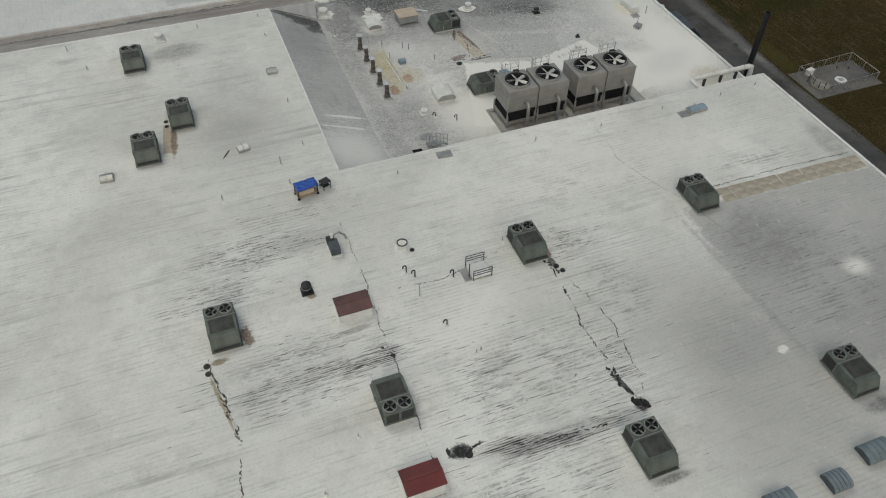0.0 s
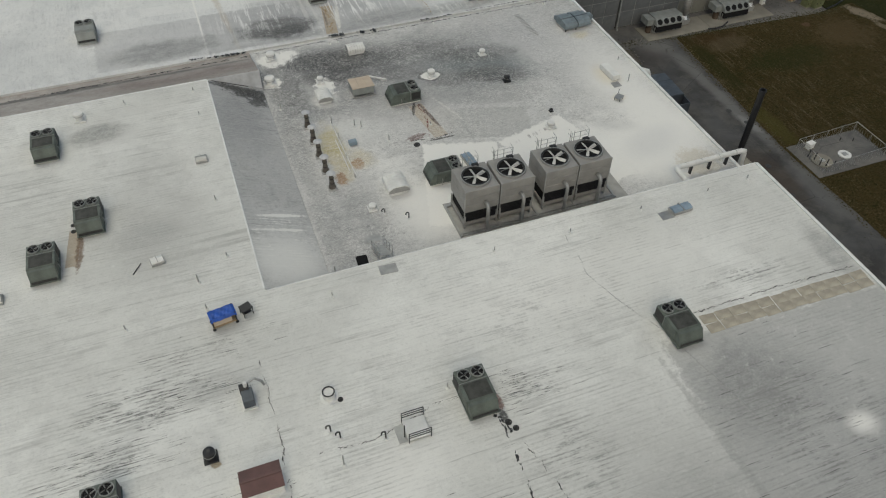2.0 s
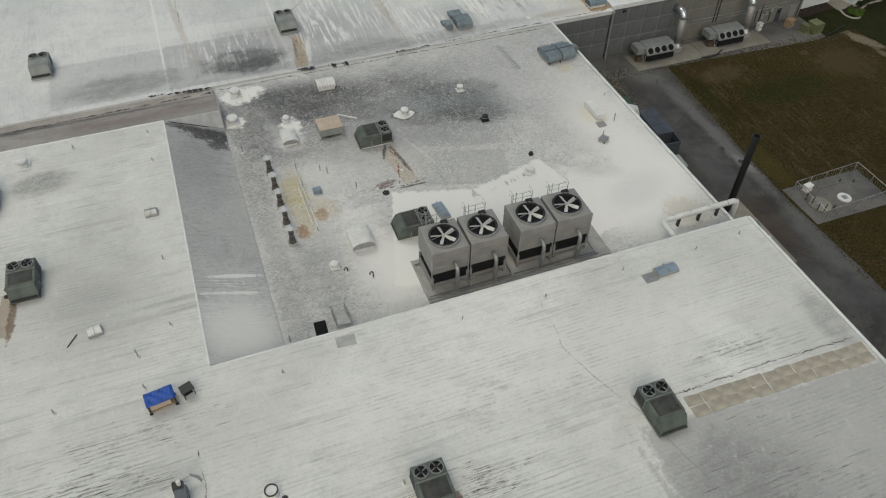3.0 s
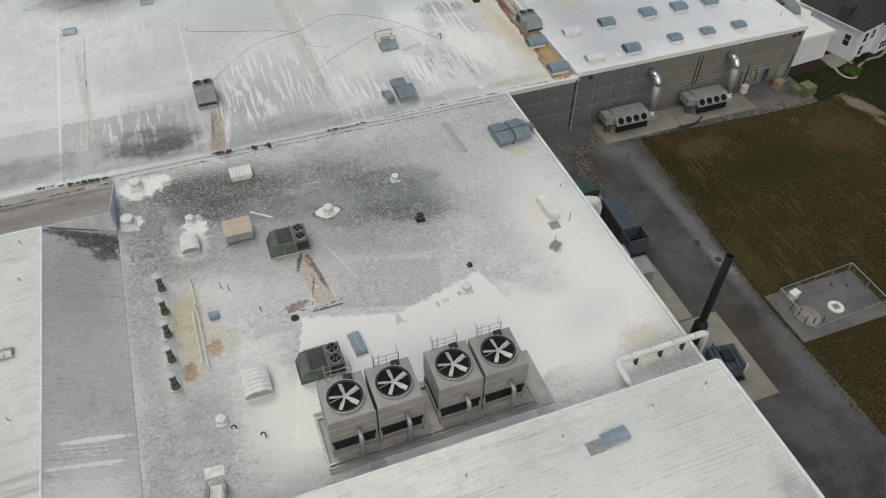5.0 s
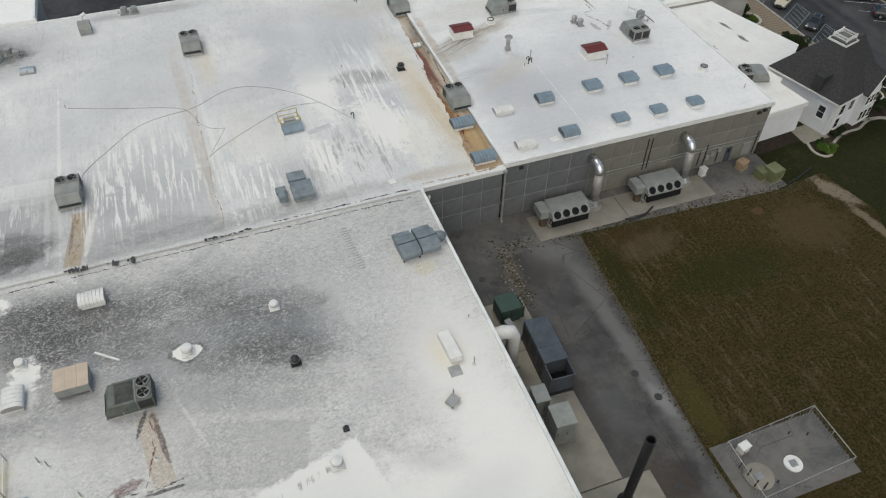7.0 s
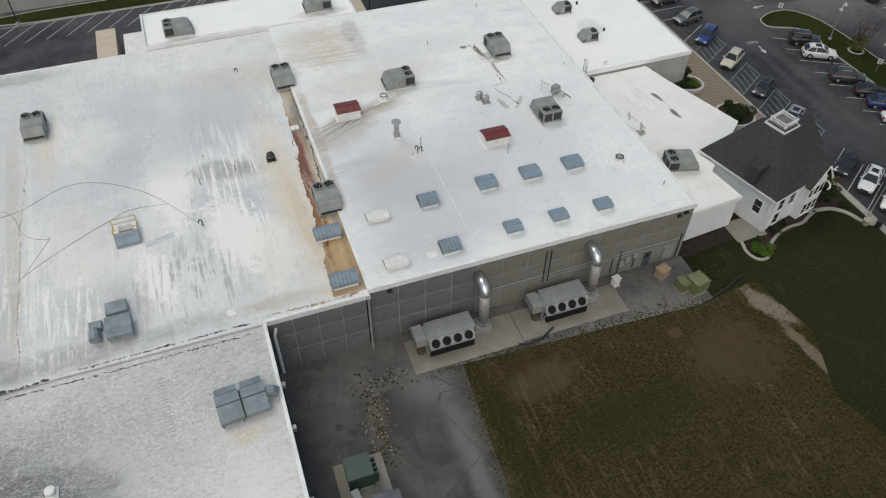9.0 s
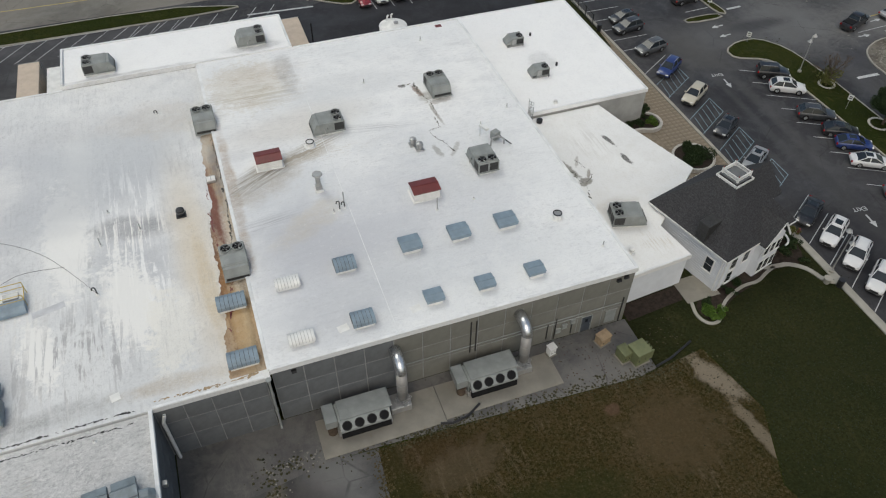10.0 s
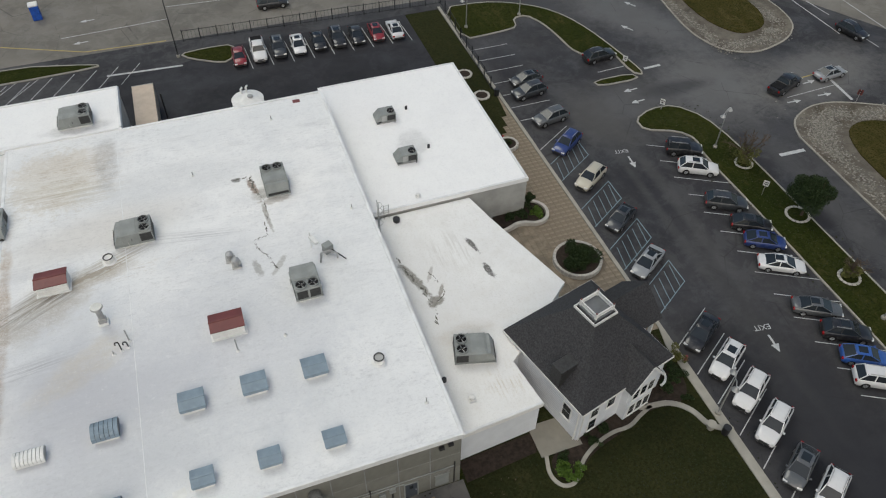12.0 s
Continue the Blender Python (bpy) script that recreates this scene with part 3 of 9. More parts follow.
LOW = membrane("roof_coat_low", ((0.72, 0.72, 0.71), (0.79, 0.79, 0.77), (0.68, 0.67, 0.64), (0.4, 0.38, 0.33)), (0.3, 0.3, 1), [
    (101.6, 110.8, 0.45, 2.8, 18, 0.9, (0.2, 0.19, 0.165), "splat"), (102.6, 107.7, 0.9, 0.6, 30, 0.9, (0.2, 0.185, 0.16), "splat"), (103.2, 111.0, 0.2, 1.0, -30, 0.6, (0.3, 0.28, 0.25), "splat"), (103.5, 108.8, 0.2, 0.9, -30, 0.8, (0.25, 0.23, 0.2), "splat"),
    (108.2, 113.2, 0.32, 1.2, 12, 0.95, (0.07, 0.065, 0.06), "splat"), (108.5, 109.7, 0.34, 1.2, 8, 0.95, (0.07, 0.065, 0.06), "splat"), (106, 113, 2.5, 3, 0, 0.35, (0.5, 0.48, 0.44), "drip"),
    (105.5, 98, 3, 2, 15, 0.6, (0.5, 0.44, 0.34), "hair"), (104, 103.5, 3, 1.4, 0, 0.4, TAN, "blot")], 0.1, (0.0, 0.0), 0.15)
SNOW = membrane("roof_coat_new", ((0.80, 0.80, 0.80), (0.83, 0.83, 0.82), (0.77, 0.77, 0.77), (0.5, 0.5, 0.5)), (0.3, 0.3, 1), [
    (107.5, 129, 2.0, 2.5, 0, 0.35, GREY, "blot"), (74, 139.5, 4, 1.2, 0, 0.5, GREY, "blot"), (60, 138.3, 10, 0.6, 0, 0.5, GREY, "blot")], 0.05, (0.0, 0.0), 0.08)

COPING = plain("white_coping", (0.72, 0.73, 0.73), 0.5, 0.0, 0.7, 0.15, grime=0.15)
GRIMETOP = plain("grimy_unit_top", (0.055, 0.056, 0.05), 0.7, 0.0, 1.3, 0.6, (0.012, 0.012, 0.011), 0.75)
PLINTH = plain("stained_plinth", (0.43, 0.425, 0.405), 0.85, 0.0, 0.5, 0.25, (0.15, 0.14, 0.12), 0.5)
PANEL = plain("precast_panel_grey", (0.15, 0.158, 0.165), 0.85, 0.0, 0.35, 0.3)
PANEL_TAN = plain("precast_panel_olive", (0.20, 0.198, 0.175), 0.85, 0.0, 0.35, 0.25)
EDGEGREY = plain("pale_grey_flashing", (0.56, 0.57, 0.59), 0.7, 0.0, 0.8, 0.2)
JOINT = plain("joint_sealant", (0.27, 0.275, 0.275), 0.8, grime=0.1)
WALL = plain("painted_block_wall", (0.38, 0.38, 0.36), 0.85, 0.0, 0.5, 0.2)
SIDING = plain("white_siding", (0.66, 0.68, 0.71), 0.6, 0.0, 0.8, 0.08, grime=0.08)
GREEN = plain("grey_green_unit_paint", (0.115, 0.135, 0.118), 0.55, 0.0, 0.9, 0.35, (0.05, 0.05, 0.045), 0.55)
LIGHTGREY = plain("light_grey_unit_paint", (0.26, 0.275, 0.265), 0.5, 0.0, 0.9, 0.2, grime=0.3)
GALV = plain("galvanised_steel", (0.42, 0.42, 0.41), 0.42, 0.55, 1.1, 0.22, (0.2, 0.17, 0.13), 0.3)
TOWER = plain("tower_steel", (0.32, 0.31, 0.295), 0.5, 0.25, 0.8, 0.15, (0.18, 0.16, 0.13), 0.3)
BRIGHTSTEEL = plain("bright_duct_steel", (0.66, 0.67, 0.68), 0.28, 0.85, 1.5, 0.15, grime=0.15)
BLACK = plain("black_metal", (0.018, 0.018, 0.02), 0.5, 0.0, 3.0, 0.3, (0.06, 0.05, 0.045), 0.3)
# Near-black puts the shade of openings into colour; also serves a mat and coils.
DEEP = plain("deep_black_and_shade", (0.012, 0.012, 0.013), 0.9, grime=0.2)
COIL = plain("coil_fins", (0.045, 0.045, 0.045), 0.6, 0.3, 4.0, 0.3)
STACKMETAL = plain("weathered_stack_metal", (0.15, 0.135, 0.118), 0.6, 0.3, 2.0, 0.35, (0.07, 0.05, 0.035), 0.6)
BLADE = plain("fan_blade", (0.6, 0.59, 0.56), 0.5, 0.2, 2.0, 0.2)
REDMETAL = plain("red_metal_cap", (0.15, 0.03, 0.028), 0.45, 0.0, 0.7, 0.25, (0.1, 0.05, 0.045), 0.3)
BROWNMETAL = plain("faded_brown_metal_cap", (0.125, 0.06, 0.055), 0.5, 0.0, 0.8, 0.25, (0.06, 0.045, 0.045), 0.4)
WHITE = plain("white_paint", (0.72, 0.72, 0.70), 0.5, 0.0, 1.2, 0.12, grime=0.2)
BLUEGREY = plain("blue_grey_hood", (0.21, 0.275, 0.33), 0.5, 0.0, 1.0, 0.22, (0.12, 0.13, 0.14), 0.35)
SLATE = plain("slate_grey_box", (0.075, 0.088, 0.105), 0.45, 0.2, 1.0, 0.25)
HOODGREY = plain("weathered_hood_grey", (0.185, 0.225, 0.25), 0.5, 0.0, 1.0, 0.3, (0.07, 0.075, 0.08), 0.5)
BEIGE = plain("beige_panel", (0.52, 0.43, 0.34), 0.6, 0.0, 1.0, 0.12)
TARP = plain("blue_tarpaulin", (0.015, 0.085, 0.42), 0.5, 0.0, 1.6, 0.35, (0.01, 0.03, 0.15), 0.6)
WOOD = plain("weathered_wood", (0.36, 0.27, 0.17), 0.8, 0.0, 2.0, 0.25)
YELLOWPAINT = plain("yellow_paint", (0.50, 0.36, 0.05), 0.55, 0.0, 1.5, 0.2)
OLIVE = plain("olive_green_cabinet", (0.16, 0.175, 0.085), 0.55, 0.0, 1.0, 0.25)
FOREST = plain("dark_green_cabinet", (0.035, 0.065, 0.05), 0.5, 0.0, 1.0, 0.25)
CONCRETE = plain("concrete_slab", (0.25, 0.235, 0.20), 0.85, 0.0, 0.35, 0.2, (0.2, 0.16, 0.1), 0.45)
KERB = plain("kerb_concrete", (0.33, 0.315, 0.275), 0.85, 0.0, 0.8, 0.15)
LINE = plain("line_paint", (0.46, 0.47, 0.47), 0.7, 0.0, 2.0, 0.2, (0.15, 0.15, 0.16), 0.6)
TEALLINE = plain("pale_blue_line_paint", (0.20, 0.28, 0.32), 0.7, 0.0, 2.0, 0.2, (0.1, 0.1, 0.11), 0.6)
YELLOWLINE = plain("yellow_line_paint", (0.38, 0.30, 0.10), 0.7, 0.0, 2.0, 0.2, (0.12, 0.11, 0.1), 0.6)
RUBBER = plain("rubber", (0.018, 0.018, 0.018), 0.8, grime=0.1)
GLASS = plain("dark_glass", (0.02, 0.025, 0.03), 0.06, 0.0, 1.0, 0.1, grime=0.05)
REDLAMP = plain("red_lamp", (0.3, 0.01, 0.01), 0.2, grime=0.05)
CLEARLAMP = plain("clear_lamp", (0.7, 0.7, 0.68), 0.15, grime=0.05)
PLANTERBLOCK = plain("pale_planter_block", (0.48, 0.46, 0.42), 0.85, 0.0, 1.2, 0.2)
MULCH = plain("mulch", (0.035, 0.026, 0.02), 0.95, 0.0, 2.5, 0.4)
BARK = plain("bark", (0.10, 0.075, 0.055), 0.9, 0.0, 4.0, 0.3)
PAVER = plain("paver_brick", (0.235, 0.195, 0.145), 0.85, 0.0, 0.9, 0.35, (0.15, 0.12, 0.1), 0.3)
SKYBLUE = plain("skylight_acrylic", (0.26, 0.33, 0.40), 0.2, 0.0, 1.2, 0.2, grime=0.25)


def paint():
    k = Mat("car_paint")
    col = k.t.nodes.new("ShaderNodeObjectInfo").outputs["Color"]
    dust = k.ramp(k.noise(2.2, 6), 0.45, 0.8, 0.0, 0.18)
    k.b.inputs["Coat Weight"].default_value = 0.6
    return k.done(k.mix(dust, col, (0.3, 0.29, 0.27)), 0.32)


def leaves(name, a, b):
    k = Mat(name)
    isl = k.t.nodes.new("ShaderNodeNewGeometry").outputs["Random Per Island"]
    return k.done(k.mix(isl, a, b), 0.7, sheen=0.2)


def spotted(k, col, spots, rag_amount=2.2):
    """Worn or bare spots, also a pale puddle: (x, y, half width, half length, turn, amount, tone)."""
    rag = k.noise(0.7, 9, 0.75)
    for x, y, rx, ry, turn, amount, tone in spots:
        mp = k.n("Mapping")
        mp.vector_type = "TEXTURE"
        mp.inputs["Location"].default_value = (x, y, 0)
        mp.inputs["Rotation"].default_value = (0, 0, radians(turn))
        mp.inputs["Scale"].default_value = (rx, ry, 1000)
        k.link(k.c, mp.inputs["Vector"])
        ln = k.n("VectorMath")
        ln.operation = "LENGTH"
        k.link(mp.outputs[0], ln.inputs[0])
        far = k.math("ADD", ln.outputs["Value"], k.math("MULTIPLY", k.math("SUBTRACT", rag, 0.5), rag_amount))
        col = k.mix(k.ramp(k.math("SUBTRACT", 1.15, far), 0.0, 0.6 if rag_amount > 2 else 0.85, 0.0, amount), col, tone)
    return col


def asphalt(name, a, b, tint, scale=0.05, spots=()):
    k = Mat(name)
    col = k.mix(k.ramp(k.noise(scale, 7, 0.6, distort=0.8), 0.35, 0.65), a, b)
    col = k.mix(k.ramp(k.noise(0.6, 8, 0.7), 0.5, 0.75, 0.0, 0.5), col, tint)
    col = k.mix(k.ramp(k.noise(0.28, 11, 0.78, distort=0.5), 0.46, 0.58, 0.0, 0.45), col, tint)
    col = k.mix(k.ramp(k.noise(0.11, 9, 0.72), 0.5, 0.62, 0.0, 0.4), col, tuple(v * 0.6 for v in a))
    col = spotted(k, col, spots, 1.1 if len(spots) > 8 else 2.2)
    crack = k.n("TexVoronoi", Scale=0.16)
    crack.feature = "DISTANCE_TO_EDGE"
    k.link(k.c, crack.inputs["Vector"])
    lines = k.math("MULTIPLY", k.ramp(crack.outputs["Distance"], 0.012, 0.0), k.ramp(k.noise(0.2, 4), 0.45, 0.6, 0.0, 0.5))
    col = k.mix(lines, col, (0.02, 0.02, 0.02))
    fine = k.noise(18, 4, 0.8)
    col = k.mix(k.ramp(fine, 0.5, 0.8, 0.0, 0.3), col, tint)
    return k.done(col, k.ramp(k.noise(0.15, 6), 0.3, 0.7, 0.55, 0.9), 0.0, fine, 0.3, 0.02, 0.22)


def turf(name, a, b, c, dry, stretch, dryness, spots=()):
    k = Mat(name)
    col = k.mix(k.ramp(k.noise(0.06, 7, 0.65), 0.35, 0.65), a, b)
    col = k.mix(k.ramp(k.noise(0.9, 9, 0.75), 0.4, 0.7, 0.0, 0.75), col, c)
    thin = k.math("MULTIPLY", k.ramp(k.noise(1.0, 9, 0.7, stretch=stretch, turn=-2, distort=0.7), 0.5, 0.68), k.ramp(k.noise(0.07, 5), 0.38, 0.58, 0.0, dryness))
    col = k.mix(thin, col, dry)
    tuft = k.noise(3.6, 9, 0.86)
    col = k.mix(k.ramp(tuft, 0.5, 0.43, 0.0, 0.8), col, tuple(v * 0.5 for v in c))
    col = k.mix(k.math("MULTIPLY", k.ramp(tuft, 0.52, 0.6, 0.0, dryness), k.ramp(k.noise(0.25, 8, 0.7), 0.4, 0.6, 0.25, 1.0)), col, dry)
    col = spotted(k, col, spots)
    blades = k.noise(9.0, 8, 0.85)
    col = k.mix(k.ramp(blades, 0.45, 0.75, 0.0, 0.5), col, tuple(v * 0.4 for v in a))
    return k.done(col, 0.95, 0.0, blades, 0.6, 0.08, 0.06)


CAR = paint()
LEAF = leaves("leaf_green", (0.014, 0.026, 0.009), (0.04, 0.062, 0.022))
LEAF_BRIGHT = leaves("leaf_bright", (0.05, 0.10, 0.015), (0.12, 0.19, 0.035))
LEAF_DRY = leaves("leaf_spring", (0.07, 0.075, 0.02), (0.14, 0.14, 0.045))
ASPHALT = asphalt("asphalt_lot", (0.031, 0.031, 0.035), (0.055, 0.054, 0.057), (0.085, 0.085, 0.086), 0.05, [
    (150, 134, 9, 10, 0, 0.9, (0.125, 0.124, 0.124)), (164, 131, 14, 6.5, 10, 0.9, (0.14, 0.137, 0.134)), (148.5, 152, 6, 16, 30, 0.85, (0.115, 0.115, 0.117)), (138, 134, 7, 5, 0, 0.6, (0.105, 0.104, 0.104)), (149.3, 105, 2.2, 30, 0, 0.55, (0.08, 0.08, 0.081)),
    (132, 131, 4.5, 8, 10, 0.6, (0.085, 0.083, 0.08)), (133.2, 112, 1.1, 26, -2, 0.5, (0.075, 0.074, 0.073)), (130.6, 108, 0.7, 30, -2, 0.5, (0.066, 0.065, 0.064)), (145, 134.5, 6, 1.8, 0, 0.7, (0.034, 0.034, 0.037)),
    (130, 84, 10, 22, 0, 0.8, (0.021, 0.021, 0.024)), (131.5, 100, 1.0, 16, -2, 0.5, (0.048, 0.047, 0.046)), (126, 146, 3, 8, 0, 0.5, (0.027, 0.027, 0.031))])
# The 0.2 grey spot at (71.4, 67.6) paints a puddle's sky reflection.
ASPHALT_DRIVE = asphalt("asphalt_drive", (0.042, 0.041, 0.041), (0.085, 0.085, 0.086), (0.115, 0.11, 0.10), 0.09, [(71.5, 72, 1.1, 15, 0, 0.75, (0.15, 0.148, 0.145)), (70.0, 87, 3, 3, 0, 0.7, (0.15, 0.148, 0.145)), (65.2, 85, 1.1, 3.2, -8, 0.8, (0.17, 0.15, 0.11)), (64.8, 72, 1.6, 14, 0, 0.6, (0.045, 0.04, 0.038)), (71.4, 67.6, 0.8, 2.6, 12, 0.8, (0.2, 0.2, 0.2)), (71.5, 82, 1.4, 6, 0, 0.5, (0.13, 0.13, 0.13)), (67, 84.5, 4, 3, 0, 0.7, (0.05, 0.045, 0.045)), (67.5, 58, 3, 7, 0, 0.7, (0.06, 0.045, 0.035)), (71.2, 55, 1.6, 6, 0, 0.6, (0.13, 0.13, 0.128)), (61.5, 87, 4, 3, 0, 0.5, (0.12, 0.118, 0.115))])
ROAD = asphalt("asphalt_road", (0.13, 0.122, 0.107), (0.185, 0.172, 0.15), (0.21, 0.2, 0.18))
NEWASPHALT = asphalt("asphalt_new", (0.020, 0.020, 0.023), (0.030, 0.030, 0.034), (0.045, 0.045, 0.05))
GRAVEL = asphalt("gravel_apron", (0.085, 0.084, 0.083), (0.14, 0.135, 0.13), (0.18, 0.17, 0.155), 0.2)
FIELD = turf("field_thin_grass", (0.040, 0.030, 0.010), (0.056, 0.040, 0.017), (0.024, 0.026, 0.008), (0.13, 0.10, 0.065), (1.7, 0.3, 1), 0.6,
             [(104.2, 84.5, 1.2, 3.4, 25, 0.8, (0.22, 0.185, 0.14)), (104.6, 78.5, 0.7, 4.5, 8, 0.7, (0.2, 0.165, 0.12)), (78, 86, 5, 1.6, 0, 0.35, (0.06, 0.035, 0.02)), (94, 84.6, 0.7, 0.6, 0, 0.5, (0.12, 0.07, 0.05)),
              (86, 78, 7, 3, 0, 0.5, (0.022, 0.028, 0.009)), (75, 80, 1.6, 8, 0, 0.6, (0.024, 0.026, 0.009)), (98, 81, 5, 4, 0, 0.55, (0.085, 0.062, 0.035)), (74, 66, 1.4, 5, 0, 0.5, (0.07, 0.065, 0.02)), (80, 84, 4, 2, 10, 0.5, (0.09, 0.07, 0.045))])
LAWN = turf("lawn_grass", (0.017, 0.022, 0.008), (0.026, 0.029, 0.011), (0.03, 0.03, 0.011), (0.10, 0.085, 0.04), (0.6, 0.3, 1), 0.15)
VERGE = turf("verge_grass", (0.020, 0.029, 0.005), (0.034, 0.038, 0.008), (0.018, 0.023, 0.005), (0.12, 0.10, 0.04), (0.6, 0.3, 1), 0.3)
SHINGLE = plain("charcoal_shingle", (0.052, 0.052, 0.055), 0.9, 0.0, 7.0, 0.45, (0.10, 0.097, 0.093), 0.4)
STONE = leaves("river_stone", (0.09, 0.084, 0.072), (0.26, 0.245, 0.215))
BEDSTONE = asphalt("bed_gravel", (0.07, 0.06, 0.045), (0.125, 0.11, 0.088), (0.2, 0.18, 0.15), 0.3)
MOUND = turf("mound_grass", (0.042, 0.038, 0.009), (0.062, 0.050, 0.016), (0.026, 0.030, 0.006), (0.14, 0.11, 0.05), (0.6, 0.3, 1), 0.4)
SCARLET = plain("scarlet_flowers", (0.3, 0.02, 0.02), 0.7)


# ---- mesh tools ----
def box(bm, x0, x1, y0, y1, z0, z1, bevel=0.0):
    g = bmesh.ops.create_cube(bm, size=1.0, matrix=Matrix.LocRotScale(((x0 + x1) / 2, (y0 + y1) / 2, (z0 + z1) / 2), None, (x1 - x0, y1 - y0, z1 - z0)))
    if bevel:
        edges = list({e for v in g["verts"] for e in v.link_edges})
        bmesh.ops.bevel(bm, geom=edges, offset=bevel, segments=1, affect="EDGES")
    return bm


def rod(bm, a, b, r, r2=None, seg=8, caps=True):
    a, b = Vector(a), Vector(b)
    d = b - a
    m = Matrix.Translation((a + b) / 2) @ d.to_track_quat("Z", "Y").to_matrix().to_4x4()
    bmesh.ops.create_cone(bm, cap_ends=caps, segments=seg, radius1=r, radius2=r if r2 is None else r2, depth=d.length, matrix=m)
    return bm


def bar(bm, a, b, w, h):
    """A straight flat bar of width w and height h lying between two points."""
    a, b = Vector(a), Vector(b)
    d = b - a
    m = Matrix.Translation((a + b) / 2) @ d.to_track_quat("X", "Z").to_matrix().to_4x4() @ Matrix.Diagonal((d.length, w, h, 1))
    bmesh.ops.create_cube(bm, size=1.0, matrix=m)
    return bm


def pipe(bm, pts, r, seg=10):
    """One swept tube through a bent line."""
    raw = [Vector(p) for p in pts]
    pts = raw[:1] + [q for p, q in zip(raw, raw[1:]) if (q - p).length > 1e-4]
    ref, loops = None, []
    for i, p in enumerate(pts):
        d = (pts[min(i + 1, len(pts) - 1)] - pts[max(i - 1, 0)]).normalized()
        if ref is None:
            ref = d.orthogonal().normalized()
        ref = (ref - d * ref.dot(d)).normalized()
        side = d.cross(ref)
        grow = 1.0
        if 0 < i < len(pts) - 1:
            grow = 1 / max(0.6, math.cos((pts[i] - pts[i - 1]).angle(pts[i + 1] - pts[i]) / 2))
        bend = ((pts[i + 1] - p).normalized() - (p - pts[i - 1]).normalized()) if 0 < i < len(pts) - 1 else Vector()
        bend = bend.normalized() if bend.length > 1e-6 else bend
        ring_ = []
        for k in range(seg):
            a = 2 * math.pi * k / seg
            o = ref * math.cos(a) + side * math.sin(a)
            o = o + bend * (o.dot(bend) * (grow - 1))
            ring_.append(bm.verts.new(p + o * r))
        loops.append(ring_)
    for a_, b_ in zip(loops, loops[1:]):
        for k in range(seg):
            bm.faces.new((a_[k], a_[(k + 1) % seg], b_[(k + 1) % seg], b_[k]))
    bm.faces.new(loops[0][::-1]), bm.faces.new(loops[-1])
    bmesh.ops.recalc_face_normals(bm, faces=bm.faces)
    return bm


def arc(c, r, a0, a1, n, plane="xz"):
    out = []
    for i in range(n + 1):
        a = radians(a0 + (a1 - a0) * i / n)
        u, v = r * math.cos(a), r * math.sin(a)
        out.append(Vector(c) + (Vector((u, 0, v)) if plane == "xz" else Vector((0, u, v)) if plane == "yz" else Vector((u, v, 0))))
    return out


def prism(bm, poly, z0, z1):
    """An upright prism over a polygon (counter-clockwise)."""
    lo = [bm.verts.new((x, y, z0)) for x, y in poly]
    hi = [bm.verts.new((x, y, z1)) for x, y in poly]
    n = len(poly)
    bm.faces.new(hi)
    bm.faces.new(lo[::-1])
    for i in range(n):
        bm.faces.new((lo[i], lo[(i + 1) % n], hi[(i + 1) % n], hi[i]))
    return bm


def profile(bm, pts, x0, x1):
    """A y-z profile drawn out along x."""
    a = [bm.verts.new((x0, y, z)) for y, z in pts]
    b = [bm.verts.new((x1, y, z)) for y, z in pts]
    n = len(pts)
    bm.faces.new(a)
    bm.faces.new(b[::-1])
    for i in range(n):
        bm.faces.new((a[i], b[i], b[(i + 1) % n], a[(i + 1) % n]))
    bmesh.ops.recalc_face_normals(bm, faces=bm.faces)
    return bm


def ring(bm, c, r0, r1, z0, z1, seg=20):
    """An open collar: an outer and an inner wall with rims."""
    rows = []
    for r, z in ((r1, z0), (r1, z1), (r0, z1), (r0, z0)):
        rows.append([bm.verts.new((c[0] + r * math.cos(2 * math.pi * i / seg), c[1] + r * math.sin(2 * math.pi * i / seg), z)) for i in range(seg)])
    for a, b in zip(rows, rows[1:] + rows[:1]):
        for i in range(seg):
            bm.faces.new((a[i], a[(i + 1) % seg], b[(i + 1) % seg], b[i]))
    bmesh.ops.recalc_face_normals(bm, faces=bm.faces)
    return bm


def B():
    return bmesh.new()


def mesh(name, bm, material):
    me = bpy.data.meshes.new(name)
    bm.to_mesh(me)
    bm.free()
    me.materials.append(material)
    return me


def part(name, bm, material, parent, label=""):
    ob = new(name, bm if isinstance(bm, bpy.types.Mesh) else mesh(name, bm, material))
    ob.parent = parent
    return tagged(ob, label)


def smooth(ob):
    for p in ob.data.polygons:
        p.use_smooth = True
    return ob


def thing(name, x, y, z, turn=0, label="", category="", group=""):
    ob = new(name)
    ob.empty_display_size = 0.3
    ob.matrix_basis = pose(x, y, z, 0, 0, turn)
    return tagged(ob, label, category, group)


def lump(name, bm, material, x, y, z, turn=0, label="", category="", group=""):
    """A thing of one mesh."""
    ob = new(name, mesh(name, bm, material))
    ob.matrix_basis = pose(x, y, z, 0, 0, turn)
    return tagged(ob, label, category, group)


def structure(name, bm, material, label, category):
    return tagged(new(name, mesh(name, bm, material)), label, category, kind="structure")


# ---- heights of the roofs ----
MAIN_Z, PIT_Z, REAR_Z, EAST_Z, NEW_Z, LOW_Z = 9.2, 6.8, 7.0, 7.4, 4.9, 4.2

# ---- the ground ----
bm = B()
bmesh.ops.create_grid(bm, x_segments=1, y_segments=1, size=2500, matrix=Matrix.Translation((60, 90, 0)))
